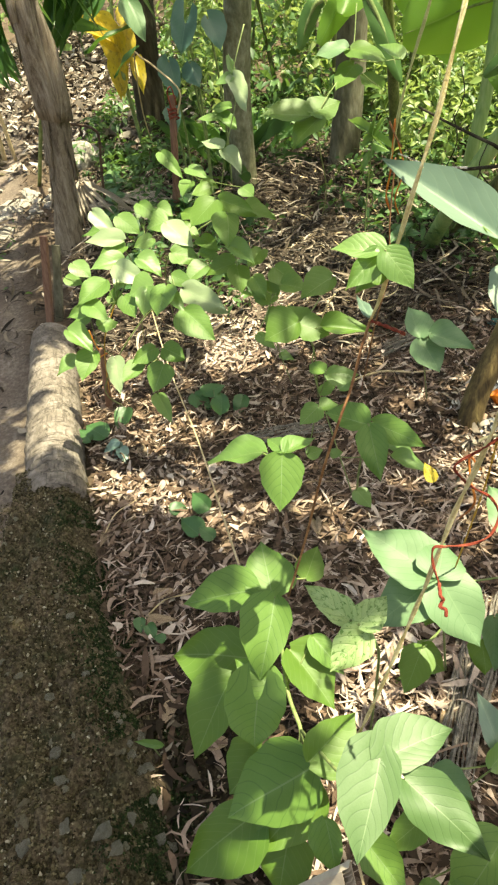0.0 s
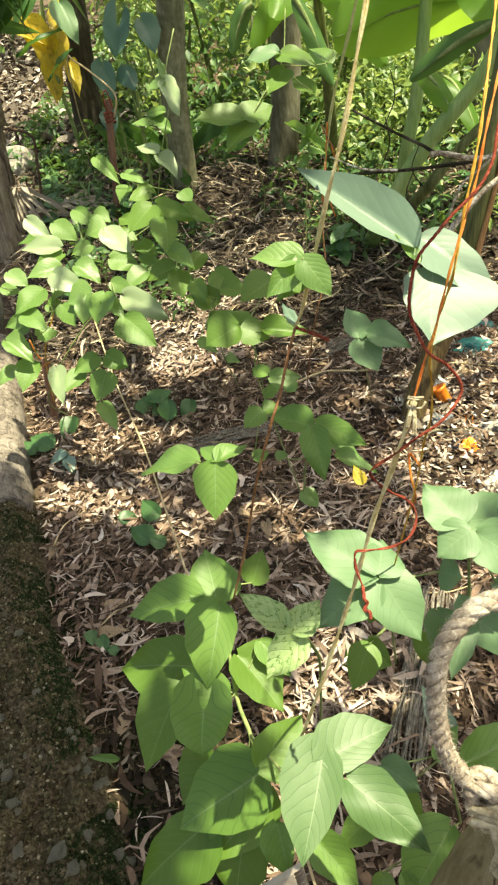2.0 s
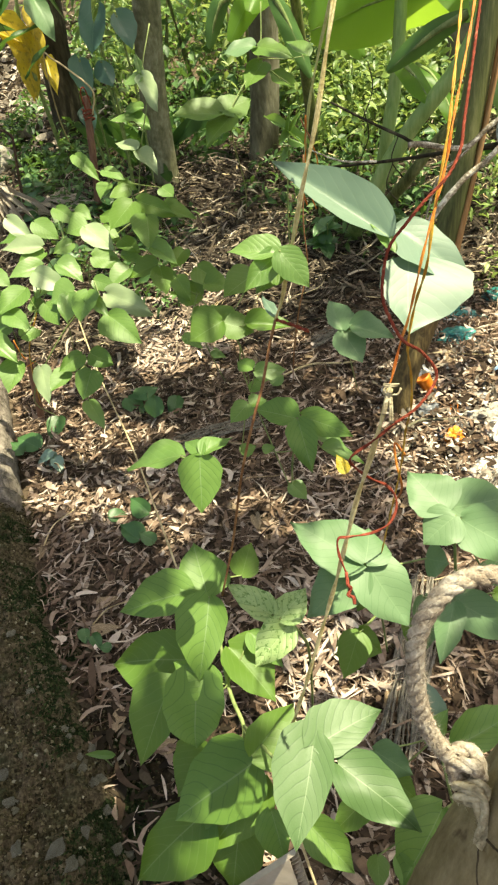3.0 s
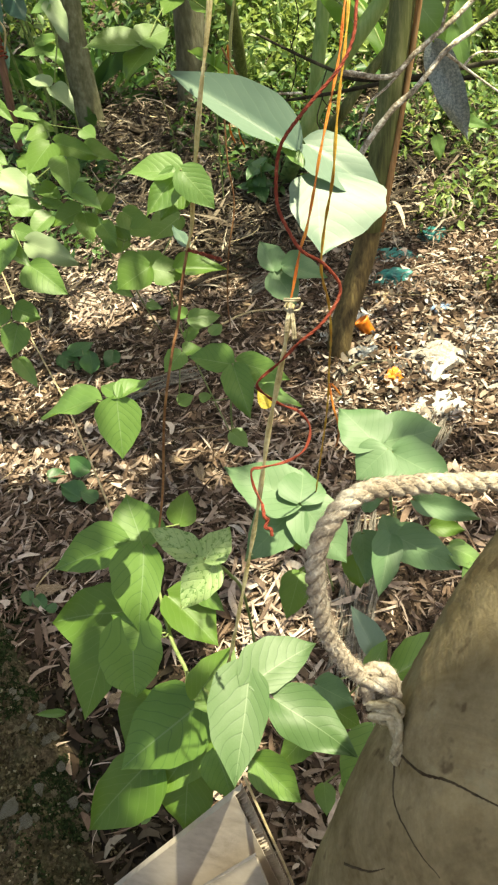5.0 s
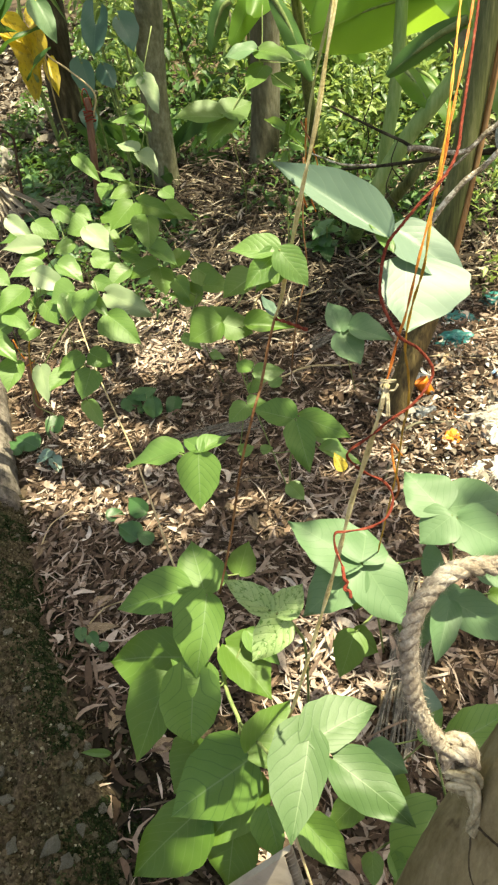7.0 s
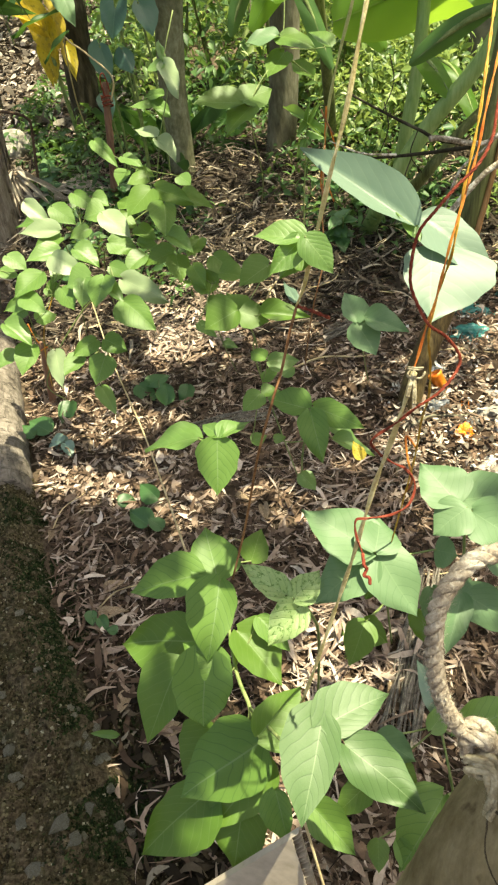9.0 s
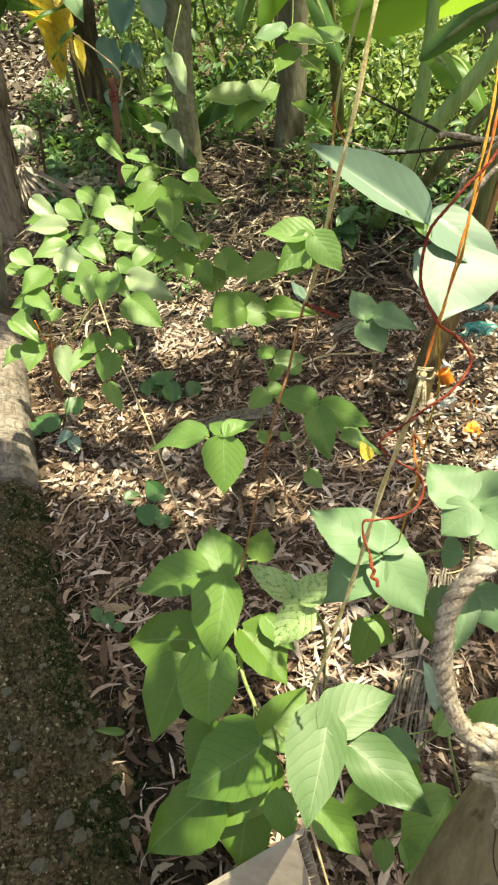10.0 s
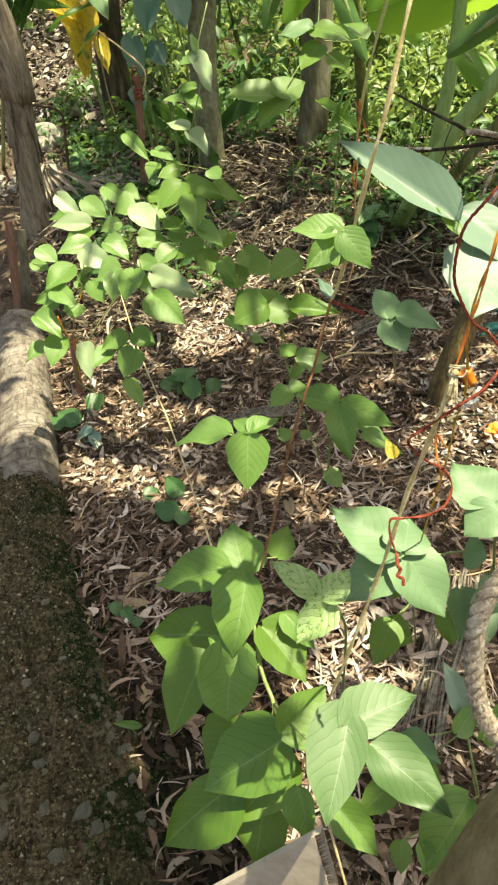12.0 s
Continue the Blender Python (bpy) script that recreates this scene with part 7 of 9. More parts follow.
leaflet(p, (-0.017, 1.907, 0.046), (-0.046, 1.838, 0.016), 0.056, LEAF_LOW)
petiole(p, (-0.116, 1.865, -0.004), (-0.123, 1.969, 0.047), 0.0012, 0.01)

p = thing("weed", (-0.502, 1.840, -0.003), "low weed with round leaves by the log", "weed", "low weeds")
leaflet(p, (-0.482, 1.754, 0.046), (-0.555, 1.810, 0.078), 0.070, LEAF_LOW)
leaflet(p, (-0.432, 1.918, 0.045), (-0.465, 1.844, 0.003), 0.071, LEAF_LOW)
leaflet(p, (-0.531, 1.748, 0.045), (-0.574, 1.796, 0.066), 0.046, LEAF_LOW)
petiole(p, (-0.502, 1.840, -0.003), (-0.526, 1.803, 0.048), 0.0012, 0.01)

p = thing("weed", (-0.445, 1.718, -0.003), "small blue-grey weed on the litter", "weed", "low weeds")
leaflet(p, (-0.433, 1.721, 0.048), (-0.482, 1.685, 0.036), 0.051, LEAF_GREY)
leaflet(p, (-0.430, 1.720, 0.045), (-0.445, 1.668, 0.009), 0.051, LEAF_GREY)
leaflet(p, (-0.424, 1.683, 0.044), (-0.401, 1.630, 0.024), 0.041, LEAF_GREY)
petiole(p, (-0.445, 1.718, -0.003), (-0.456, 1.698, 0.045), 0.0012, 0.01)

p = thing("weed", (-0.173, 1.341, -0.001), "low dark weed in the litter", "weed", "low weeds")
leaflet(p, (-0.149, 1.252, 0.047), (-0.205, 1.313, 0.062), 0.058, LEAF_LOW)
leaflet(p, (-0.124, 1.353, 0.046), (-0.172, 1.402, 0.074), 0.055, LEAF_LOW)
leaflet(p, (-0.237, 1.368, 0.044), (-0.185, 1.379, 0.037), 0.043, LEAF_LOW)
leaflet(p, (-0.110, 1.233, 0.049), (-0.148, 1.263, 0.067), 0.040, LEAF_LOW)
petiole(p, (-0.173, 1.341, -0.001), (-0.178, 1.289, 0.048), 0.0012, 0.01)

p = thing("weed", (0.318, 0.840, -0.006), "young bean seedling with two leaves", "weed", "low weeds")
leaflet(p, (0.292, 0.854, 0.046), (0.273, 0.782, 0.025), 0.042, LEAF_DEEP)
leaflet(p, (0.304, 0.826, 0.042), (0.366, 0.860, 0.056), 0.038, LEAF_DEEP)
petiole(p, (0.318, 0.840, -0.006), (0.281, 0.813, 0.042), 0.0012, 0.01)

p = thing("weed", (-0.268, 0.994, -0.001), "tiny weed at the foot of the bank", "weed", "low weeds")
leaflet(p, (-0.280, 1.000, 0.047), (-0.276, 0.965, 0.038), 0.029, LEAF_LOW)
leaflet(p, (-0.261, 0.976, 0.048), (-0.242, 0.947, 0.035), 0.030, LEAF_LOW)
leaflet(p, (-0.217, 0.936, 0.043), (-0.243, 0.942, 0.052), 0.023, LEAF_LOW)
petiole(p, (-0.268, 0.994, -0.001), (-0.277, 0.981, 0.044), 0.0012, 0.01)

p = thing("weed", (-0.216, 0.692, -0.001), "single narrow light green seedling on the bank", "weed", "low weeds")
leaflet(p, (-0.203, 0.690, 0.042), (-0.262, 0.703, 0.045), 0.016, LEAF_YOUNG)
petiole(p, (-0.216, 0.692, -0.001), (-0.233, 0.697, 0.042), 0.0012, 0.01)

p = thing("weed", (0.146, 2.195, -0.005), "low weed by the string", "weed", "low weeds")
leaflet(p, (0.126, 2.145, 0.050), (0.178, 2.127, 0.040), 0.044, LEAF_YOUNG)
leaflet(p, (0.278, 1.984, 0.046), (0.329, 1.963, 0.024), 0.048, LEAF_YOUNG)
leaflet(p, (0.311, 1.874, 0.046), (0.362, 1.915, 0.056), 0.046, LEAF_YOUNG)
petiole(p, (0.146, 2.195, -0.005), (0.152, 2.132, 0.047), 0.0012, 0.01)

p = thing("dry_frond", (-0.873, 3.690, 0.163), "pale dry palm frond hanging in folds beside the palm stem", "palm frond", "")
leaflet(p, (-0.844, 3.620, 0.390), (-0.808, 3.440, 0.231), 0.018, FIBRE_PALE, shape=3, face=(0.1, -0.6, 0.7))
leaflet(p, (-0.828, 3.620, 0.394), (-0.782, 3.440, 0.233), 0.018, FIBRE_PALE, shape=3, face=(0.1, -0.6, 0.7))
leaflet(p, (-0.814, 3.620, 0.389), (-0.753, 3.453, 0.237), 0.019, FIBRE_PALE, shape=3, face=(0.1, -0.6, 0.7))
leaflet(p, (-0.803, 3.620, 0.382), (-0.699, 3.494, 0.259), 0.024, FIBRE_PALE, shape=3, face=(0.1, -0.6, 0.7))
leaflet(p, (-0.792, 3.620, 0.401), (-0.651, 3.507, 0.284), 0.027, FIBRE_PALE, shape=3, face=(0.1, -0.6, 0.7))
leaflet(p, (-0.783, 3.620, 0.411), (-0.552, 3.523, 0.295), 0.024, FIBRE_PALE, shape=3, face=(0.1, -0.6, 0.7))
leaflet(p, (-0.782, 3.620, 0.434), (-0.738, 3.563, 0.379), 0.027, FIBRE_PALE, shape=3, face=(0.1, -0.6, 0.7))
leaflet(p, (-0.817, 3.620, 0.421), (-0.856, 3.547, 0.365), 0.018, FIBRE_PALE, shape=3, face=(0.1, -0.6, 0.7))
tube("rib", [(-0.873, 3.690, 0.163), (-0.858, 3.680, 0.297), (-0.810, 3.650, 0.401)], 0.008, DRIED, p)

p = thing("stick", (-0.775, 3.750, 0.221), "short orange-brown stick lying at the palm's foot", "stick", "fallen sticks")
tube("twig", [(-0.789, 3.780, 0.213), (-0.694, 3.780, 0.207), (-0.596, 3.800, 0.201)], 0.012, RED_WOOD, p)

p = thing("twine", (0.118, 0.391, 0.521), "straw-coloured twine tied to an orange vine above", "twine")
twisted("twine_strand", [(0.118, 0.391, 0.521), (0.149, 0.377, 0.649), (0.188, 0.374, 0.806), (0.199, 0.372, 0.857), (0.211, 0.370, 0.915), (0.220, 0.364, 0.958), (0.227, 0.364, 0.985), (0.232, 0.362, 1.011)], 0.0019, TWINE, p, 2, 60.0, 10, fray=260)
twisted("tail", [(0.232, 0.362, 1.012), (0.231, 0.357, 1.003), (0.230, 0.353, 0.993)], 0.0013, RAFFIA, p, 2, 60.0, 8, "loose end of tan twine", 20)
twisted("tail", [(0.232, 0.362, 1.012), (0.228, 0.357, 1.005), (0.226, 0.355, 0.998)], 0.0013, RAFFIA, p, 2, 60.0, 8, "loose end of tan twine", 20)
twisted("knot", [(0.228, 0.362, 1.015), (0.232, 0.358, 1.016), (0.237, 0.362, 1.013), (0.232, 0.366, 1.011), (0.228, 0.362, 1.009), (0.235, 0.359, 1.008), (0.238, 0.359, 1.012)], 0.0011, RAFFIA, p, 2, 90.0, 8, "knot of tan twine", 60)

p = thing("orange_vine", (0.232, 0.363, 1.013), "thin orange vine hanging from the knot of the twine", "vine")
twisted("orange_vine_strand", [(0.232, 0.363, 1.013), (0.235, 0.366, 1.019), (0.243, 0.375, 1.036), (0.250, 0.384, 1.043), (0.260, 0.399, 1.058), (0.267, 0.408, 1.073), (0.277, 0.419, 1.093), (0.288, 0.432, 1.115), (0.296, 0.444, 1.137), (0.320, 0.483, 1.181), (0.360, 0.562, 1.238)], 0.0009, ORANGE_VINE, p, 2, 140.0, 10, fray=900)


p = thing("orange_vine", (0.305, 0.614, 0.566), "thin yellow-orange vine hanging beside a leaf", "vine")
twisted("orange_vine_strand", [(0.305, 0.614, 0.566), (0.309, 0.599, 0.636), (0.316, 0.580, 0.737), (0.315, 0.562, 0.811), (0.306, 0.524, 0.871), (0.305, 0.524, 0.905), (0.293, 0.502, 0.950), (0.297, 0.500, 0.988), (0.299, 0.484, 1.027), (0.303, 0.487, 1.053), (0.308, 0.493, 1.076), (0.319, 0.507, 1.111), (0.330, 0.528, 1.143), (0.362, 0.598, 1.194), (0.424, 0.740, 1.266)], 0.0012, YELLOW_VINE, p, 2, 120.0, 8, fray=700)

p = thing("red_vine", (0.362, 0.562, 1.237), "fuzzy red vine twining round the twine and leaf", "vine")
twisted("red_vine_strand", [(0.362, 0.562, 1.237), (0.323, 0.481, 1.180), (0.302, 0.442, 1.137), (0.296, 0.431, 1.123), (0.285, 0.421, 1.112), (0.268, 0.413, 1.102), (0.253, 0.400, 1.096), (0.242, 0.395, 1.087), (0.237, 0.391, 1.074), (0.235, 0.386, 1.059), (0.238, 0.378, 1.047), (0.243, 0.371, 1.037), (0.255, 0.373, 1.026), (0.264, 0.371, 1.012), (0.261, 0.367, 1.003), (0.248, 0.359, 0.995), (0.234, 0.358, 0.987)], 0.0010, RED_VINE, p, 3, 420.0, 14, fray=4200)
twisted("thin_end", [(0.234, 0.358, 0.987), (0.221, 0.363, 0.972), (0.207, 0.367, 0.958), (0.212, 0.369, 0.945), (0.222, 0.370, 0.933), (0.233, 0.368, 0.925), (0.238, 0.363, 0.913), (0.231, 0.355, 0.903), (0.218, 0.353, 0.898), (0.201, 0.354, 0.897), (0.193, 0.355, 0.896), (0.192, 0.351, 0.885), (0.195, 0.344, 0.872)], 0.0010, RED_VINE, p, 2, 150.0, 10, "", 500)
twisted("shoot_tip", [(0.195, 0.344, 0.872), (0.194, 0.335, 0.869), (0.196, 0.335, 0.865), (0.193, 0.332, 0.862), (0.196, 0.329, 0.862), (0.196, 0.326, 0.858)], 0.0013, RED_VINE, p, 3, 400.0, 8, "", 200)

p = thing("twine", (0.199, 0.626, 0.934), "pale frayed twine rising past the silvery leaf", "twine")
twisted("twine_strand", [(0.199, 0.626, 0.934), (0.207, 0.616, 0.961), (0.211, 0.597, 0.996), (0.219, 0.584, 1.035), (0.228, 0.578, 1.073), (0.242, 0.577, 1.120), (0.253, 0.581, 1.163), (0.262, 0.587, 1.195), (0.273, 0.600, 1.236)], 0.0021, TWINE, p, 2, 40.0, 10, fray=520)

p = thing("twine", (0.482, 1.900, 0.730), "greenish twine with bean stem wound on it", "twine")
twisted("twine_strand", [(0.482, 1.900, 0.730), (0.505, 1.900, 0.869), (0.532, 1.880, 0.984), (0.567, 1.850, 1.119), (0.603, 1.820, 1.321)], 0.0042, TWINE_GREEN, p, 2, 16.0, 10, fray=200)

p = thing("straw", (0.30, 2.40, 0.02), "short dry straw standing in the litter", "straw")
tube("straw_strand", [(0.30, 2.40, 0.0), (0.33, 2.38, 0.10), (0.37, 2.36, 0.17)], 0.003, STRAW, p, 7, 6, 0.1)

p = thing("brown_vine", (0.366, 1.745, 0.118), "thin reddish stem looped beside the twine", "vine")
tube("brown_vine_strand", [(0.366, 1.745, 0.118), (0.327, 1.400, 0.425), (0.333, 1.300, 0.594), (0.359, 1.300, 0.692), (0.358, 1.300, 0.786), (0.368, 1.300, 0.911)], 0.0016, STEM_BROWN, p, 7, 6, 0.1)

p = thing("red_vine", (0.199, 0.626, 0.934), "short red shoot jutting from the twine", "vine")
twisted("red_vine_strand", [(0.199, 0.626, 0.934), (0.212, 0.607, 0.935), (0.225, 0.588, 0.935)], 0.0019, RED_VINE, p, 2, 300.0, 8, fray=60)

p = thing("straw", (-0.282, 2.013, 0.360), "long pale straw leaning across the bed", "straw")
tube("straw_strand", [(-0.282, 2.013, 0.360), (-0.212, 1.712, 0.300), (-0.117, 1.362, 0.280), (-0.034, 0.975, 0.340), (-0.003, 0.823, 0.380), (0.033, 0.681, 0.420)], 0.002, STRAW, p, 7, 6, 0.1)

p = thing("straw", (0.125, 0.329, 0.460), "pale string trailing below the leaves", "string")
tube("straw_strand", [(0.125, 0.329, 0.460), (0.134, 0.301, 0.380), (0.147, 0.264, 0.250), (0.155, 0.221, 0.100)], 0.0016, STRAW, p, 7, 6, 0.1)

p = thing("orange_vine", (0.452, 0.937, 0.444), "tangle of orange stems low by the litter", "vine")
tube("orange_vine_strand", [(0.452, 0.937, 0.444), (0.437, 0.956, 0.462), (0.433, 0.930, 0.429), (0.433, 0.900, 0.396), (0.530, 1.227, 0.029)], 0.0022, ORANGE_VINE, p, 7, 6, 0.1)

p = thing("orange_vine", (0.496, 1.900, 0.856), "dry orange stems tangled at the foot of the green twine", "vine")
twisted("orange_vine_strand", [(0.496, 1.900, 0.856), (0.485, 1.900, 0.729), (0.477, 1.920, 0.656), (0.487, 1.920, 0.611)], 0.003, ORANGE_VINE, p, 2, 60.0, 8, fray=80)
tube("side_strand", [(0.500, 1.880, 0.804), (0.517, 1.880, 0.730), (0.494, 1.880, 0.657), (0.509, 1.900, 0.602)], 0.002, ORANGE_VINE, p)
tube("side_strand", [(0.477, 1.880, 0.855), (0.492, 1.880, 0.819), (0.511, 1.880, 0.786)], 0.0025, STEM_BROWN, p)

p = thing("rope", (0.314, 0.230, 0.971), "frayed grey-brown sisal rope looped round the tree trunk", "rope")
twisted("rope_strand", [(0.314, 0.230, 0.971), (0.294, 0.227, 0.977), (0.271, 0.227, 0.984), (0.244, 0.227, 0.992), (0.224, 0.227, 0.995), (0.211, 0.224, 0.990), (0.199, 0.217, 0.977), (0.196, 0.211, 0.954), (0.198, 0.206, 0.928), (0.205, 0.206, 0.900), (0.214, 0.205, 0.879), (0.220, 0.201, 0.865)], 0.0046, ROPE, p, 3, 300.0, 16, fray=2600)
rope = p
twisted("knot", [(0.215, 0.205, 0.879), (0.225, 0.205, 0.879), (0.230, 0.200, 0.873), (0.227, 0.195, 0.864), (0.218, 0.197, 0.863), (0.216, 0.200, 0.875), (0.224, 0.196, 0.879), (0.230, 0.195, 0.866)], 0.0040, ROPE, p, 3, 300.0, 10, "frayed knot", 700)
twisted("wrap", [(0.214, 0.196, 0.862), (0.225, 0.190, 0.870), (0.229, 0.188, 0.861), (0.221, 0.189, 0.853), (0.216, 0.191, 0.860), (0.224, 0.186, 0.866), (0.228, 0.184, 0.857)], 0.0034, RAFFIA, p, 2, 160.0, 10, "dry raffia binding", 260)
twisted("tail", [(0.224, 0.189, 0.863), (0.226, 0.182, 0.856), (0.225, 0.176, 0.849), (0.221, 0.171, 0.843)], 0.0042, RAFFIA, p, 3, 160.0, 10, "frayed raffia tail", 300)


# ---- things in the bed and beside it ----
p = thing("iron_hook", (-0.755, 3.75, 0.17), "rusty bent iron rod stuck in the ground", "iron rod")
tube("rod", [(-0.86, 3.75, 0.69), (-0.74, 3.75, 0.66), (-0.695, 3.75, 0.635), (-0.682, 3.75, 0.59), (-0.715, 3.75, 0.41), (-0.76, 3.76, 0.10)], 0.0075, IRON, p, 8, 6, 0.1)
p = thing("stake", (-0.515, 1.99, 0.0), "short rough wooden stake tied with an orange vine", "stake")
tube("stick", [(-0.470, 1.97, 0.262), (-0.49, 1.98, 0.15), (-0.52, 1.995, -0.04)], lambda t: 0.0095 + 0.004 * t, RED_WOOD, p, 8, 6, 0.25)
tube("tie", [(-0.482, 1.962, 0.235), (-0.462, 1.958, 0.245), (-0.456, 1.978, 0.24), (-0.474, 1.985, 0.232), (-0.484, 1.96, 0.28), (-0.49, 1.955, 0.34)], 0.0022, ORANGE_VINE, p)
p = thing("stake", (-0.34, 3.66, 0.15), "tall reddish wooden stake bound with red string", "stake")
tube("stick", [(-0.241, 3.60, 0.76), (-0.29, 3.62, 0.45), (-0.351, 3.692, 0.08)], lambda t: 0.016 + 0.006 * t, RED_WOOD, p, 8, 8, 0.25, seed=2)
for k in range(3):
    z = 0.66 + 0.018 * k
    tube("string", [(-0.275, 3.585, z), (-0.245, 3.572, z + 0.01), (-0.225, 3.59, z), (-0.25, 3.62, z - 0.01), (-0.275, 3.585, z + 0.012)], 0.0035, RED_VINE, p)
tube("string", [(-0.255, 3.58, 0.70), (-0.26, 3.57, 0.78), (-0.238, 3.57, 0.80), (-0.225, 3.575, 0.72)], 0.003, RED_VINE, p)
tube("vine", [(-0.23, 3.58, 0.68), (-0.20, 3.57, 0.78), (-0.29, 3.6, 0.88), (-0.36, 3.65, 0.93), (-0.43, 3.9, 0.92), (-0.50, 4.3, 0.6), (-0.52, 4.6, 0.35)], lambda t: 0.0045 - 0.001 * t, STRAW, p)


def plank(parent, a, b, wide, thick, mat, turn=0.0, name="board"):
    """A rough board between two points, with worn edges."""
    a, b = Vector(a), Vector(b)
    d = (b - a).normalized()
    s = d.cross(Vector((math.sin(turn), math.cos(turn), 0))).normalized()
    n = s.cross(d)
    bm = bmesh.new()
    rows = []
    for i in range(7):
        u = i / 6
        q = a.lerp(b, u)
        k = 1 + 0.06 * math.sin(9 * u + wide * 90)
        ring = []
        for x, y in ((-1, -0.7), (-0.85, -1), (0.85, -1), (1, -0.7), (1, 0.7), (0.85, 1), (-0.85, 1), (-1, 0.7)):
            ring.append(bm.verts.new(q + s * (x * wide * 0.5 * k) + n * (y * thick * 0.5)))
        rows.append(ring)
    for r, t in zip(rows, rows[1:]):
        for i in range(8):
            bm.faces.new((r[i], r[(i + 1) % 8], t[(i + 1) % 8], t[i]))
    bm.faces.new(rows[0][::-1])
    bm.faces.new(rows[-1])
    bmesh.ops.recalc_face_normals(bm, faces=bm.faces)
    me = bpy.data.meshes.new(name)
    bm.to_mesh(me)
    bm.free()
    return put(name, me, mat, parent, "", under(parent))


p = thing("board", (-0.89, 2.64, 0.03), "narrow reddish wooden board standing at the log's end", "board")
plank(p, (-0.891, 2.635, -0.05), (-0.775, 2.66, 0.45), 0.032, 0.018, RED_WOOD, 0.3)
p = thing("board", (-0.86, 2.72, 0.03), "weathered grey board standing at the log's end", "board")
plank(p, (-0.862, 2.69, -0.05), (-0.775, 2.78, 0.37), 0.036, 0.016, BARK_GREY, 0.2)


def sheet():
    """Twin-wall plastic: two skins with ribs between, seen along its open edge."""
    e = thing("plastic_sheet", (0.08, 0.28, 0.05), "off-white twin-wall plastic sheet standing among the plants", "plastic sheet")
    a, b, c = Vector((0.116, 0.328, 0.425)), Vector((0.150, 0.255, 0.02)), Vector((-0.16, 0.375, 0.02))
    n = (b - a).cross(c - a).normalized()
    if n.y > 0:
        n = -n

    def slab(p0, p1, p2, p3, off, thick):
        v = [q + n * o for o in (off, off + thick) for q in (p0, p1, p2, p3)]
        return v, [(0, 1, 2, 3), (7, 6, 5, 4), (0, 4, 5, 1), (1, 5, 6, 2), (2, 6, 7, 3), (3, 7, 4, 0)]
    d = c + (b - a) * 0.15
    for off, name, cut in ((0.0, "front_skin", 0.028), (-0.0090, "back_skin", 0.0)):
        v, f = slab(a.lerp(c, cut), b.lerp(d, cut), d, a.lerp(c, 0.95), off, 0.0008)
        put(name, mesh_of(name, v, f, smooth=False), SHEET, e, "", under(e))
    verts, faces = [], []
    for k in range(46):
        u, w = k / 46, 0.0010
        p0, q0 = a.lerp(b, u), a.lerp(c, 0.95).lerp(d, u)
        s = (b - a).normalized() * w
        v, f = slab(p0, p0 + s, q0 + s, q0, -0.0082, 0.0080 - 0.003 * ((k * 7) % 5) / 5)
        m = len(verts)
        verts += v
        faces += [tuple(i + m for i in q) for q in f]
    put("ribs", mesh_of("ribs", verts, faces, smooth=False), SHEET, e, "", under(e))
    # a second, smaller cut piece leaning on the first
    o = thing("plastic_sheet", (0.06, 0.26, 0.05), "small offcut of white plastic sheet leaning on another", "plastic sheet")
    a2, b2, c2 = a + Vector((0.0, -0.035, -0.085)), b + Vector((-0.02, -0.02, 0.0)), c + Vector((0.02, -0.05, 0.0))
    v, f = slab(a2, b2, c2, a2.lerp(c2, 0.6), 0.006, 0.004)
    put("skin", mesh_of("skin", v, f, smooth=False), SHEET, o, "", under(o))


sheet()


def crumpled(name, at, size, mat, label, category, seed, fold=0.1, turn=0.0, group=""):
    """A crumpled piece of film or a broken lump."""
    bm = bmesh.new()
    bmesh.ops.create_icosphere(bm, subdivisions=4, radius=1.0)
    for v in bm.verts:
        p = v.co.copy()
        q = p * 1.6 + Vector((seed * 2.7, seed, 0))
        r = 0.9 + 0.40 * noise.noise(q) + fold * 0.7 * abs(noise.noise(q * 1.9)) + 0.03 * noise.noise(q * 6)
        v.co = Vector((p.x * size[0] * r, p.y * size[1] * r, max(p.z, -0.3) * size[2] * r))
    me = bpy.data.meshes.new(name)
    bm.to_mesh(me)
    bm.free()
    x, y = at
    ob = put(name, me, mat, None, "", pose(x, y, ground_z(x, y) + 0.25 * size[2], 0, 0, turn))
    return tagged(ob, label, category, group)


def cap(at, lean):
    """An open orange plastic cap with a rim."""
    x, y = at
    e = thing("orange_cup", (x, y, ground_z(x, y) + 0.01), "small orange plastic cup lying in the litter", "plastic cup")
    prof = [(0.0, 0.0), (0.018, 0.0), (0.020, 0.003), (0.022, 0.045), (0.0245, 0.047), (0.0245, 0.056), (0.0215, 0.057), (0.0195, 0.04), (0.017, 0.006), (0.0, 0.005)]
    verts, faces, sides = [], [], 20
    for r, z in prof:
        for s in range(sides):
            w = 2 * math.pi * s / sides
            verts.append((r * math.cos(w), r * math.sin(w), z))
    for i in range(len(prof) - 1):
        for s in range(sides):
            t = (s + 1) % sides
            faces.append((i * sides + s, i * sides + t, (i + 1) * sides + t, (i + 1) * sides + s))
    put("shell", mesh_of("shell", verts, faces), ORANGE, e, "", Euler((radians(lean[0]), radians(lean[1]), 0)).to_matrix().to_4x4())


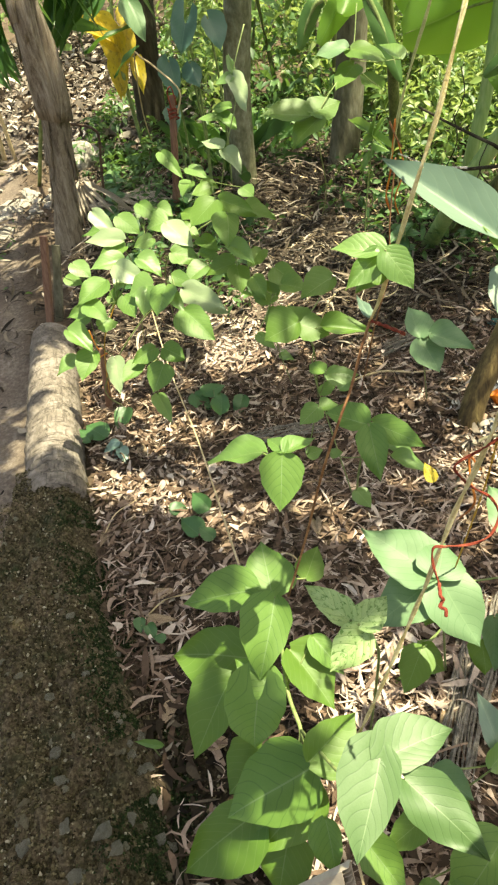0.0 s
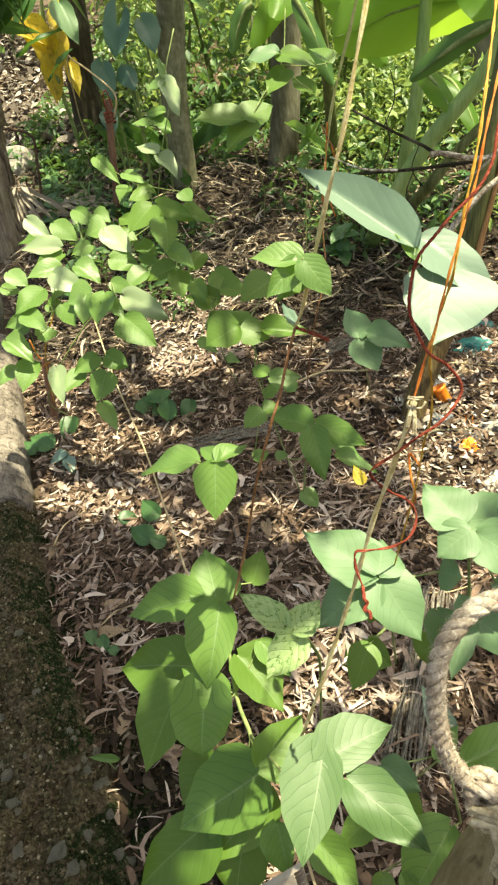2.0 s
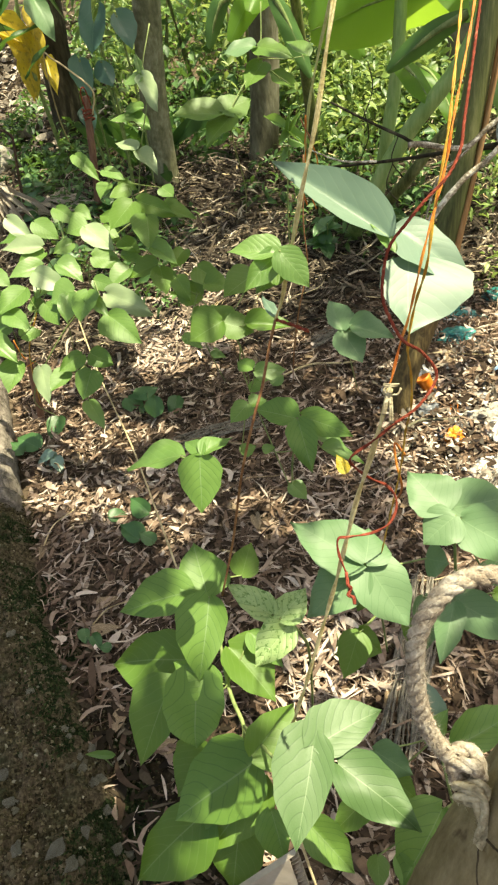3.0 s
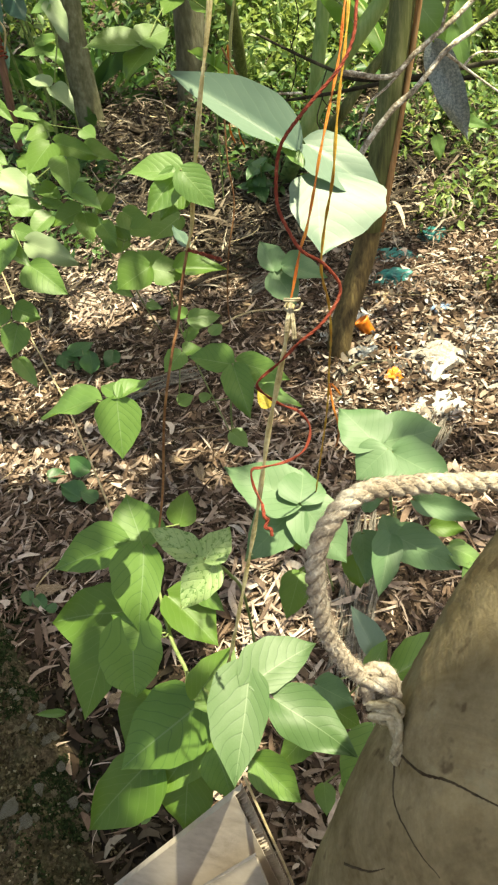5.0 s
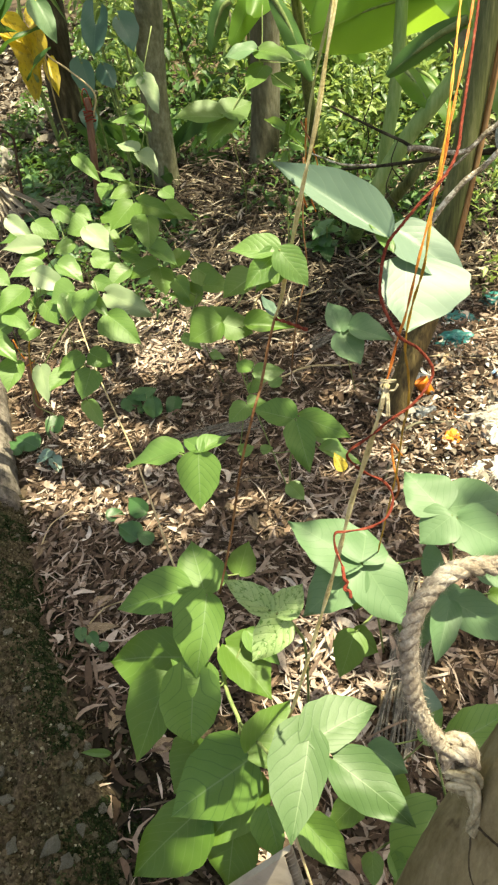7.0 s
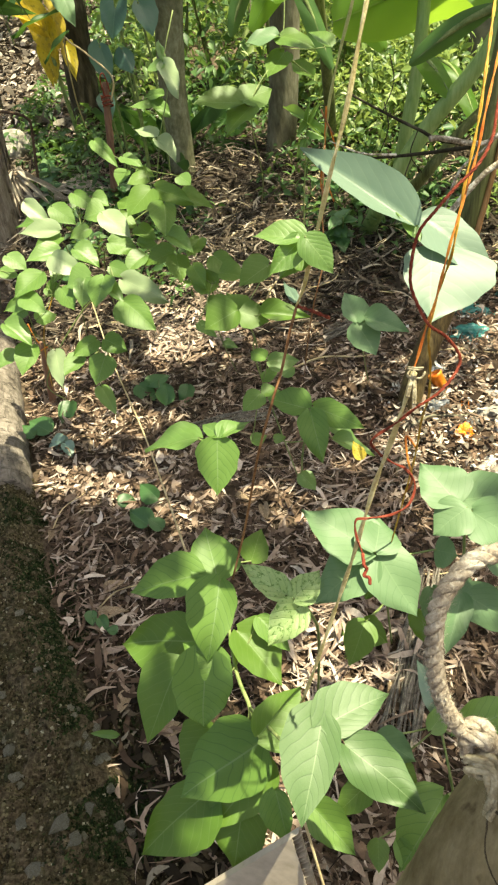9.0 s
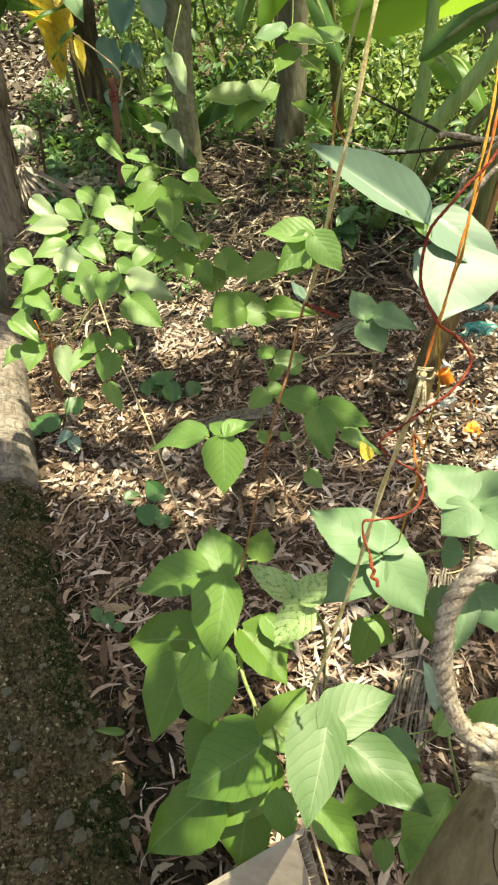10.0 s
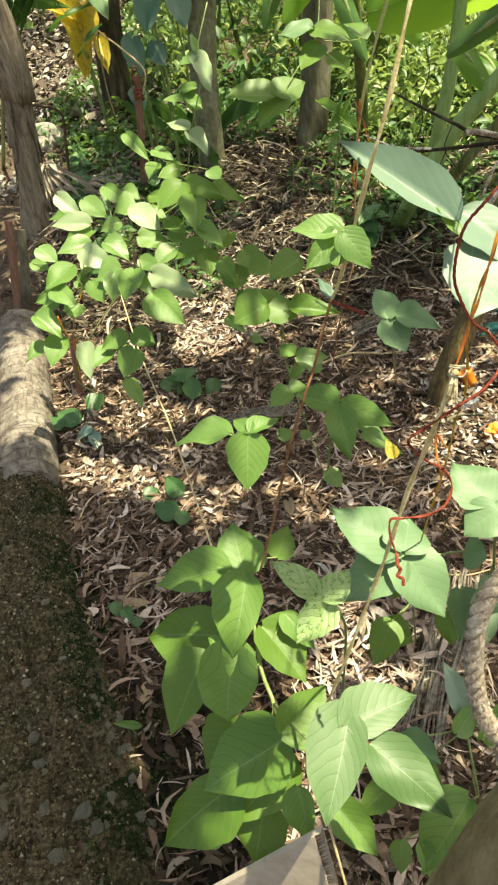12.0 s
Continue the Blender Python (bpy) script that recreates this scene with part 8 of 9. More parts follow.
cap((0.81, 1.70), (-20, -28))
crumpled("plastic_scrap", (0.79, 1.46), (0.03, 0.028, 0.03), ORANGE, "crumpled orange plastic scrap in the litter", "plastic scrap", 1, 0.45, turn=30)
crumpled("plastic_scrap", (0.845, 1.60), (0.03, 0.02, 0.015), ORANGE, "flattened orange plastic scrap", "plastic scrap", 8, 0.45, turn=70)
crumpled("rubble", (0.95, 1.50), (0.105, 0.055, 0.05), LIMESTONE, "white lump of broken rubble in the sun", "rubble", 2, turn=-25)
crumpled("paper_scrap", (0.885, 1.30), (0.06, 0.06, 0.03), PAPER, "crumpled white film lying in the sun", "paper scrap", 3, 0.45, turn=15)
crumpled("paper_scrap", (0.80, 1.80), (0.055, 0.05, 0.035), PAPER, "crumpled white paper by the banana stem", "paper scrap", 4, 0.45)
crumpled("rubble", (0.80, 1.33), (0.06, 0.035, 0.02), LIMESTONE, "flat pale chunk of rubble", "rubble", 5, turn=60)
crumpled("plastic_bag", (0.745, 1.60), (0.05, 0.03, 0.025), DARKBAG, "dark crumpled plastic bag at the stem's foot", "plastic bag", 6, 0.45, turn=10)
crumpled("plastic_bag", (1.02, 2.0), (0.085, 0.055, 0.03), TEAL, "teal plastic bag half buried in litter", "plastic bag", 7, 0.45, turn=-10)
crumpled("plastic_bag", (1.05, 2.2), (0.15, 0.06, 0.03), TEAL, "torn teal plastic bag among dry leaves", "plastic bag", 9, 0.45, turn=-25)
crumpled("plastic_bag", (1.28, 2.25), (0.06, 0.05, 0.04), TEAL, "dark teal plastic scrap under the weeds", "plastic bag", 10, 0.45)
crumpled("plastic_scrap", (1.07, 1.73), (0.035, 0.03, 0.02), BLUE, "crumpled blue and white wrapper", "plastic scrap", 11, 0.45)
crumpled("slab", (1.08, 1.58), (0.15, 0.07, 0.02), GREYSLAB, "flat grey cement slab lying in the litter", "slab", 12, turn=-30)
crumpled("paper_scrap", (0.92, 1.44), (0.06, 0.045, 0.035), PAPER, "torn white film lying in the sun", "paper scrap", 21, 0.45, turn=40)
crumpled("paper_scrap", (0.80, 1.80), (0.045, 0.05, 0.03), PAPER, "wad of white paper beside the stem", "paper scrap", 22, 0.45, turn=80)
crumpled("paper_scrap", (0.85, 1.31), (0.07, 0.05, 0.03), PAPER, "sunlit crumpled white sheet on the litter", "paper scrap", 23, 0.45, turn=-20)
crumpled("plastic_bag", (0.80, 1.50), (0.06, 0.03, 0.02), DARKBAG, "grey-blue plastic film among dry leaves", "plastic bag", 24, 0.45, turn=20)
crumpled("rubble", (0.93, 1.40), (0.03, 0.02, 0.02), LIMESTONE, "small white chip of rubble", "rubble", 13, turn=40)
crumpled("paper_scrap", (-0.085, 2.98), (0.035, 0.03, 0.04), PAPER, "scrap of white film caught under bean leaves", "paper scrap", 14, 0.45)
crumpled("plastic_scrap", (0.10, 3.05), (0.08, 0.03, 0.015), BLUE, "strip of dark blue plastic in the litter", "plastic scrap", 15, 0.45, turn=10)
crumpled("rubble", (0.25, 2.75), (0.045, 0.04, 0.02), LIMESTONE, "pale lump of rubble in a patch of sun", "rubble", 16, turn=20)
crumpled("boulder", (-1.00, 4.62), (0.15, 0.13, 0.12), STONE, "grey-brown boulder beside the path", "boulder", 17)
crumpled("boulder", (-1.75, 5.0), (0.10, 0.09, 0.08), STONE_DARK, "dark boulder at the path's edge", "boulder", 18)
for k, (x, y, s) in enumerate(((-1.35, 3.75, 0.07), (-1.55, 3.9, 0.06), (-1.2, 3.95, 0.05), (-1.6, 4.5, 0.05), (-1.45, 4.2, 0.06), (-1.15, 4.3, 0.05), (-1.75, 3.7, 0.06), (-0.95, 4.6, 0.06))):
    tagged(stone(x, y, s, STONE, None, 37 * k, 0.45), "flat pale stone set in the dirt path", "stone", "stones on the path")
rng = random.Random(55)
for k in range(34):
    x, y = rng.uniform(-1.75, -1.0), rng.gauss(4.05, 0.12)
    tagged(stone(x, y, rng.uniform(0.025, 0.055), STONE, None, 41 * k, 0.55), "flat pale stone set in the dirt path", "stone", "stones on the path")


def fan(at, turn, long, count, label):
    """A dry palm frond: a rib with narrow leaflets lying to both sides."""
    x, y = at
    z = ground_z(x, y) + 0.07
    e = thing("dry_frond", (x, y, z), label, "palm frond")
    d = Vector((math.cos(turn), math.sin(turn), 0.05))
    s = Vector((-d.y, d.x, 0))
    tube("rib", [(x, y, z), Vector((x, y, z + 0.02)) + d * long * 0.5, Vector((x, y, z)) + d * long], lambda t: 0.007 - 0.005 * t, DRIED, e)
    rng = random.Random(int(long * 100))
    for k in range(count):
        u = 0.1 + 0.85 * k / count
        q = Vector((x, y, z + 0.012)) + d * long * u
        side = s if k % 2 else -s
        tip = q + (d * 0.7 + side * 0.7).normalized() * long * 0.45 + Vector((0, 0, rng.uniform(-0.03, 0.03)))
        leaflet(e, q, tip, 0.016, FIBRE_PALE, 3, (0, 0, 1))


fan((-0.86, 3.72), 0.5, 0.42, 14, "pale dry palm frond at the foot of the palm")
fan((-0.62, 3.5), 1.0, 0.3, 10, "brown dry palm frond under the bean leaves")

# cracks in the bark, made as thin dark strands on its skin
p = thing("dry_vine", (0.215, 0.18, 0.78), "thin dark strands standing for cracks in the smooth trunk", "vine")
CRACK = plain("dark bark crack", [(0.3, (0.045, 0.032, 0.020)), (0.7, (0.09, 0.068, 0.042))], 40.0, 0.9, 0.1)


def on_trunk(points, r):
    """A thin strand that hugs the trunk's skin."""
    line = [TRUNK_SKIN.find_nearest(q) for q in smooth_path(points, 14)]
    v, f = tube_data([q[0] - q[1] * r * 0.35 for q in line], lambda t: r * (1.2 - 0.6 * t), 6, 0.5)
    put("strand", mesh_of("strand", v, f), CRACK, p, "", under(p))


on_trunk([(0.2226, 0.176, 0.8451), (0.2269, 0.1571, 0.8618), (0.2332, 0.1455, 0.8767), (0.2402, 0.1342, 0.8857), (0.246, 0.1259, 0.8905), (0.256, 0.112, 0.897)], 0.0008)
on_trunk([(0.2203, 0.172, 0.8409), (0.2138, 0.1564, 0.8334), (0.2141, 0.1414, 0.8337), (0.216, 0.1291, 0.835), (0.2197, 0.1184, 0.8353)], 0.0007)
on_trunk([(0.1844, 0.1542, 0.7583), (0.1931, 0.1405, 0.7876), (0.1992, 0.1362, 0.804)], 0.0007)

# fallen sticks and long dry leaves
rng = random.Random(21)
for k, (x, y, a, long, r, m) in enumerate((
        (-0.37, 1.40, 1.05, 0.20, 0.0022, STRAW), (0.20, 1.42, 0.15, 0.22, 0.003, DRIED), (0.10, 1.62, -0.3, 0.30, 0.004, DRIED), (0.33, 1.02, -1.2, 0.18, 0.003, DRIED),
        (0.30, 2.62, 1.35, 0.22, 0.005, STRAW), (0.38, 2.55, 1.2, 0.18, 0.006, STRAW), (0.20, 2.95, 0.9, 0.35, 0.006, PALE_TWIG), (0.52, 1.95, 0.05, 0.35, 0.005, STRAW),
        (0.95, 1.85, -0.15, 0.40, 0.003, STRAW), (0.55, 3.1, 0.1, 0.6, 0.010, DRIED), (0.45, 3.3, 0.0, 0.55, 0.012, DRIED), (-0.05, 3.35, 0.2, 0.5, 0.012, DRIED),
        (0.62, 1.42, 0.9, 0.25, 0.004, BARK_GREY), (0.72, 1.66, 1.3, 0.20, 0.004, BARK_DARK), (0.10, 1.12, -0.9, 0.14, 0.003, STRAW), (-0.20, 1.05, 0.5, 0.16, 0.002, STRAW),
        (0.75, 1.53, 0.05, 0.20, 0.006, BARK_GREY), (0.6, 2.3, 0.3, 0.45, 0.006, BARK_GREY), (1.2, 2.0, 0.2, 0.5, 0.005, PALE_TWIG), (0.48, 0.95, 0.1, 0.25, 0.0025, STRAW))):
    z = ground_z(x, y) + 0.02
    p = thing("stick", (x, y, z), "dry pale stick lying on the litter" if m in (STRAW, PALE_TWIG) else "dry brown stick lying on the litter", "stick", "fallen sticks")
    d = Vector((math.cos(a), math.sin(a), 0)) * long * 0.5
    side = Vector((-d.y, d.x, 0)) * 0.12
    c = Vector((x, y, z))
    tube("twig", [c - d, c - d * 0.3 + side + Vector((0, 0, 0.012)), c + d * 0.4 - side * 0.5 + Vector((0, 0, 0.008)), c + d], lambda t: r * (1 - 0.5 * t), m, p, 6, 5, 0.2, seed=k)
for k in range(70):
    y = rng.uniform(0.5, 2.6)
    x = rng.uniform(inner_edge(y) + 0.06, 1.2)
    p = thing("dead_leaf", (x, y, ground_z(x, y) + 0.018), "curled brown dead leaf lying on the litter", "leaf", "dead leaves")
    a, long = rng.uniform(0, 6.28), rng.uniform(0.03, 0.08)
    d = Vector((math.cos(a), math.sin(a), rng.uniform(-0.1, 0.3))) * long
    leaflet(p, p.location, p.location + d, long * rng.uniform(0.3, 0.6), DRIED, None, (rng.uniform(-0.5, 0.5), rng.uniform(-0.5, 0.5), 1), "blade")
# shredded pale strip with parallel fibres, lying in the bed
for (x, y, a) in ((0.375, 0.68, 1.08), (0.455, 0.83, 1.1), (0.1, 1.68, 0.2), (0.62, 2.15, 0.4), (0.75, 1.15, 0.8)):
    p = thing("dry_strip", (x, y, ground_z(x, y) + 0.02), "grey shredded strip of dry banana sheath", "dry strip", "dry strips")
    d, s = Vector((math.cos(a), math.sin(a), 0)), Vector((-math.sin(a), math.cos(a), 0))
    for k in range(30):
        q = p.location + s * (0.0025 * (k - 15)) + d * rng.uniform(-0.03, 0.03) + Vector((0, 0, rng.uniform(0, 0.012)))
        verts, faces, w = [], [], rng.uniform(0.0010, 0.0026)
        run = [q + d * (u - 0.5) * rng.uniform(0.22, 0.30) + s * (0.006 * math.sin(4 * u + 0.5 * k) + rng.uniform(-0.002, 0.002)) + Vector((0, 0, 0.012 * math.sin(3.1 * u) + rng.uniform(0, 0.004))) for u in (0, 0.15, 0.3, 0.45, 0.6, 0.75, 0.9, 1)]
        for i, c in enumerate(run):
            taper = w * (0.35 if i in (0, 7) else 1.0)
            verts += [c - s * taper, c + Vector((0, 0, 0.0018)), c + s * taper]
        for i in range(7):
            faces += [(3 * i, 3 * i + 1, 3 * i + 4, 3 * i + 3), (3 * i + 1, 3 * i + 2, 3 * i + 5, 3 * i + 4)]
        put("fibre", mesh_of("fibre", verts, faces), GREY_FIBRE, p, "", under(p))

p = thing("sprig", (0.56, 2.82, ground_z(0.56, 2.82)), "curled pale yellow-green young leaves in the sun", "plant")
tube("stem", [(0.56, 2.82, ground_z(0.56, 2.82) - 0.02), (0.575, 2.82, 0.35), (0.60, 2.79, 0.62)], 0.003, STEM, p)
for k, (q, r, w) in enumerate((((0.600, 2.79, 0.62), (0.517, 2.873, 0.685), 0.030), ((0.600, 2.79, 0.62), (0.550, 2.78, 0.590), 0.028), ((0.600, 2.79, 0.62), (0.640, 2.76, 0.70), 0.026), ((0.600, 2.79, 0.60), (0.660, 2.74, 0.575), 0.030), ((0.59, 2.8, 0.56), (0.54, 2.77, 0.50), 0.030), ((0.600, 2.79, 0.63), (0.612, 2.77, 0.72), 0.022))):
    leaflet(p, q, r, w, LEAF_YOUNG, (12, 14, 1, 13, 2, 14)[k], (0.2 * math.sin(k), -0.5, 0.8))
for k, line in enumerate((((0.60, 2.50, 0.55), (0.744, 2.281, 0.597), (0.826, 2.155, 0.626), (0.934, 2.014, 0.663), (1.25, 1.8, 0.72)), ((0.72, 2.55, 0.75), (0.795, 2.402, 0.711), (0.876, 2.260, 0.673), (0.941, 2.121, 0.655), (1.2, 1.9, 0.66)))):
    p = thing("branch", line[-1], "thin dark dead branch caught among the banana stems", "branch", "dead branches")
    tube("limb", line, lambda t: 0.004 + 0.003 * t, BARK_DARK, p, 7, 6, 0.2, seed=k)
    tube("twig", [line[1], Vector(line[1]) + Vector((0.03, -0.02, 0.09)), Vector(line[1]) + Vector((0.02, 0.0, 0.17))], 0.002, BARK_DARK, p, 5, 4, 0.2)
    tube("twig", [line[2], Vector(line[2]) + Vector((-0.03, -0.02, -0.07)), Vector(line[2]) + Vector((0.02, 0.0, -0.14))], 0.002, BARK_DARK, p, 5, 4, 0.2)

# ---- plants and twigs farther off ----
p = thing("dying_leaf_plant", (-0.60, 4.62, 0.28), "tall plant with large yellow dying leaves", "plant")
tube("stem", [(-0.58, 4.62, 0.25), (-0.62, 4.62, 0.8), (-0.60, 4.62, 1.15), (-0.5, 4.7, 1.5)], lambda t: 0.014 - 0.006 * t, STEM, p)
for k, (x, z, dx, dz, w) in enumerate(((-0.70, 1.10, 0.10, -0.20, 0.16), (-0.78, 1.06, 0.16, -0.10, 0.12), (-0.62, 1.04, 0.02, -0.26, 0.17), (-0.56, 1.02, -0.03, -0.20, 0.14), (-0.66, 0.88, 0.03, -0.22, 0.12), (-0.60, 0.80, -0.06, -0.14, 0.09), (-0.54, 0.84, 0.03, -0.16, 0.09), (-0.50, 1.15, -0.04, -0.16, 0.12))):
    leaflet(p, (x, 4.6 + 0.02 * k, z), (x + dx, 4.55, z + dz), w, LEAF_YELLOW, (3, 12, 1, 13, 0, 12, 2, 13)[k], (0.5 * math.sin(2.1 * k), -0.8, 0.4))
leaflet(p, (-0.50, 4.62, 1.15), (-0.42, 4.5, 0.95), 0.14, LEAF_PALE, 1, (0.1, -0.5, 0.8))
leaflet(p, (-0.52, 4.55, 1.02), (-0.80, 4.45, 0.98), 0.07, STRAP, 3, (0, -0.3, 0.9))
leaflet(p, (-0.48, 4.5, 0.92), (-0.66, 4.42, 0.82), 0.07, STRAP, 3, (0, -0.3, 0.9))
for k, (x, y, z, tx, ty, tz, w) in enumerate(((-0.24, 3.72, 0.90, -0.215, 3.64, 0.75, 0.11), (-0.13, 3.72, 1.04, -0.17, 3.66, 0.92, 0.12), (-0.02, 3.75, 1.05, 0.03, 3.66, 0.92, 0.12), (-0.27, 3.7, 0.70, -0.25, 3.62, 0.60, 0.09), (-0.14, 3.72, 0.88, -0.10, 3.64, 0.78, 0.10))):
    p = thing("taro_plant", (x, y + 0.1, ground_z(x, y)), "blue-green taro leaf on a long stalk", "plant", "taro plants")
    tube("stalk", [(x, y + 0.1, ground_z(x, y)), (x + 0.02, y + 0.06, z * 0.6), (x, y, z)], 0.006, STEM, p)
    leaflet(p, (x, y, z), (tx, ty, tz), w, LEAF_TARO, (10, 12, 11, 3, 13)[k], (0.1, -0.75, 0.6))
rng = random.Random(31)
# strap-leaved clumps behind the palm and beside the taro
for (x, y, z0, count, long, label) in ((-0.02, 4.1, 0.2, 22, 0.6, "grassy clump of narrow leaves under the trees"), (0.12, 4.3, 0.22, 14, 0.55, "grassy clump of upright leaves by the trunk")):
    p = thing("strap_plant", (x, y, ground_z(x, y)), label, "plant", "strap-leaved plants")
    tube("stem", [(x, y, ground_z(x, y) - 0.03), (x, y, z0 * 0.6 + ground_z(x, y) * 0.4), (x, y, z0)], 0.009, STEM, p)
    for k in range(count):
        w = rng.uniform(0, 6.28)
        out = Vector((math.cos(w), math.sin(w), rng.uniform(0.1, 1.6))).normalized()
        b = Vector((x, y, z0 - rng.uniform(0, 0.06)))
        leaflet(p, b, b + out * long * rng.uniform(0.6, 1.0), rng.uniform(0.025, 0.045), STRAP, 3, (out.x * -0.4, out.y * -0.4 - 0.1, 1))
p = thing("bamboo_canes", (-1.62, 4.95, 0.32), "pair of dry yellow bamboo canes leaning together", "canes")
tube("cane", [(-1.66, 5.0, 0.28), (-1.60, 4.9, 0.75), (-1.55, 4.8, 1.2)], 0.017, STRAW, p, 8)
tube("cane", [(-1.58, 5.0, 0.28), (-1.56, 4.9, 0.75), (-1.54, 4.8, 1.2)], 0.014, STRAW, p, 8)
# bare twigs in front of the banana stem
p = thing("bare_branch", (0.72, 1.55, 0.0), "bare blotched branch leaning against the banana stem", "branch")
tube("branch", [(0.82, 1.69, 0.48), (0.76, 1.60, 0.56), (0.719, 1.55, 0.637), (0.793, 1.55, 0.725), (0.854, 1.55, 0.765), (0.935, 1.58, 0.82), (1.002, 1.6, 0.845), (1.15, 1.6, 0.91)], lambda t: 0.0085 - 0.003 * t, PALE_TWIG, p, 8, 8, 0.2)
tube("branch", [(0.66, 1.55, 0.828), (0.69, 1.55, 0.825), (0.791, 1.55, 0.801), (0.849, 1.55, 0.837), (0.913, 1.56, 0.87), (0.969, 1.57, 0.90), (1.06, 1.58, 0.97)], lambda t: 0.0065 - 0.001 * t, PALE_TWIG, p, 8, 8, 0.2)
tube("branch", [(0.935, 1.58, 0.82), (0.995, 1.6, 0.778), (1.043, 1.6, 0.743), (1.15, 1.62, 0.67)], lambda t: 0.004 - 0.002 * t, PALE_TWIG, p)
tube("branch", [(0.849, 1.55, 0.835), (0.80, 1.57, 0.78), (0.74, 1.56, 0.74), (0.70, 1.55, 0.62)], lambda t: 0.0035 - 0.001 * t, PALE_TWIG, p)
tube("branch", [(0.913, 1.56, 0.87), (0.925, 1.55, 0.95), (0.94, 1.55, 1.05)], lambda t: 0.004 - 0.002 * t, PALE_TWIG, p)
tube("branch", [(0.995, 1.6, 0.778), (1.03, 1.6, 0.80), (1.10, 1.6, 0.79)], lambda t: 0.003 - 0.001 * t, PALE_TWIG, p)
tube("branch", [(0.60, 1.6, 0.79), (0.52, 1.62, 0.80), (0.45, 1.65, 0.83)], lambda t: 0.003 - 0.0015 * t, PALE_TWIG, p)
leaflet(p, (0.975, 1.72, 0.81), (1.085, 1.68, 0.555), 0.075, BLUEGREY, 3, (-0.3, -0.9, 0.1), "withered_leaf", "drooping withered blue-grey leaf")
for k, (x, y, z, tx, tz, w) in enumerate(((1.02, 1.9, 0.86, 1.10, 0.76, 0.09), (1.12, 1.9, 0.80, 1.16, 0.68, 0.09), (1.08, 1.75, 0.60, 1.17, 0.58, 0.035), (1.04, 1.8, 0.56, 1.05, 0.50, 0.04), (1.10, 1.85, 0.86, 1.14, 0.76, 0.06))):
    leaflet(p, (x, y, z), (tx, y - 0.03, tz), w, LEAF_YOUNG, k, (0.1, -0.8, 0.6))


def old_wall():
    bm = bmesh.new()
    bmesh.ops.create_cube(bm, size=1.0)
    bmesh.ops.subdivide_edges(bm, edges=bm.edges, cuts=10, use_grid_fill=True)
    for v in bm.verts:
        v.co = Vector((v.co.x * 2.2, v.co.y * 0.16, v.co.z * 1.5 + 0.6))
        v.co += Vector((0, 1, 1)) * 0.03 * noise.noise(v.co * 2.5)
    me = bpy.data.meshes.new("wall_garden")
    bm.to_mesh(me)
    bm.free()
    ob = put("wall_garden", me, WALL, None, "", pose(2.9, 3.95, 0.15, 0, 0, -20))
    tagged(ob, "stained old cement wall behind the weeds", "wall", kind="structure")


old_wall()


# ---- saplings and hanging stems in the thicket ----
rng = random.Random(77)
for k in range(22):
    x, y = rng.uniform(-0.2, 3.2), rng.uniform(4.3, 6.6)
    z, h, lean = ground_z(x, y), rng.uniform(1.0, 2.6), rng.uniform(-0.15, 0.3)
    p = thing("sapling", (x, y, z), "thin upright sapling with sparse leaves in the thicket", "sapling", "saplings in the thicket")
    top = Vector((x + lean * h, y + rng.uniform(-0.2, 0.2), z + h))
    tube("stem", [(x, y, z - 0.05), Vector((x, y, z)).lerp(top, 0.5) + Vector((rng.uniform(-0.05, 0.05), 0, 0)), top], lambda t: rng.uniform(0.008, 0.02) * (1 - 0.5 * t), PSEUDO if k % 3 else BARK_GREY, p, 7, 6, 0.1, seed=k)
    for j in range(7):
        a = Vector((x, y, z)).lerp(top, rng.uniform(0.25, 1.0))
        w = rng.uniform(0, 6.28)
        d = Vector((math.cos(w), math.sin(w) - 0.3, rng.uniform(-0.6, 0.1))).normalized() * rng.uniform(0.10, 0.24)
        leaflet(p, a, a + d, d.length * rng.uniform(0.35, 0.6), rng.choice((LEAF_YOUNG, LEAF_MID, LEAF_DEEP)))

# ---- weeds under the trees ----
for k in range(64):
    x, y = rng.uniform(-0.75, 1.9), rng.uniform(2.75, 4.4)
    if noise.noise((x * 1.7, y * 1.7, 4.0)) < -0.12 or abs(x - 0.3) < 0.25 and y < 3.3:
        continue
    z = ground_z(x, y)
    p = thing("weed", (x, y, z), "dark green broad-leaved weed under the trees", "weed", "weeds under the trees")
    h = rng.uniform(0.06, 0.2)
    tube("stem", [(x, y, z - 0.01), (x + 0.01, y, z + h * 0.6), (x + rng.uniform(-0.03, 0.03), y - 0.02, z + h)], 0.003, STEM, p, 5, 4)
    for j in range(rng.randrange(5, 10)):
        w = rng.uniform(0, 6.28)
        b = Vector((x, y, z + h * rng.uniform(0.4, 1.0)))
        d = Vector((math.cos(w), math.sin(w), rng.uniform(-0.3, 0.5))).normalized() * rng.uniform(0.05, 0.11)
        leaflet(p, b, b + d, d.length * rng.uniform(0.5, 0.7), LEAF_LOW)


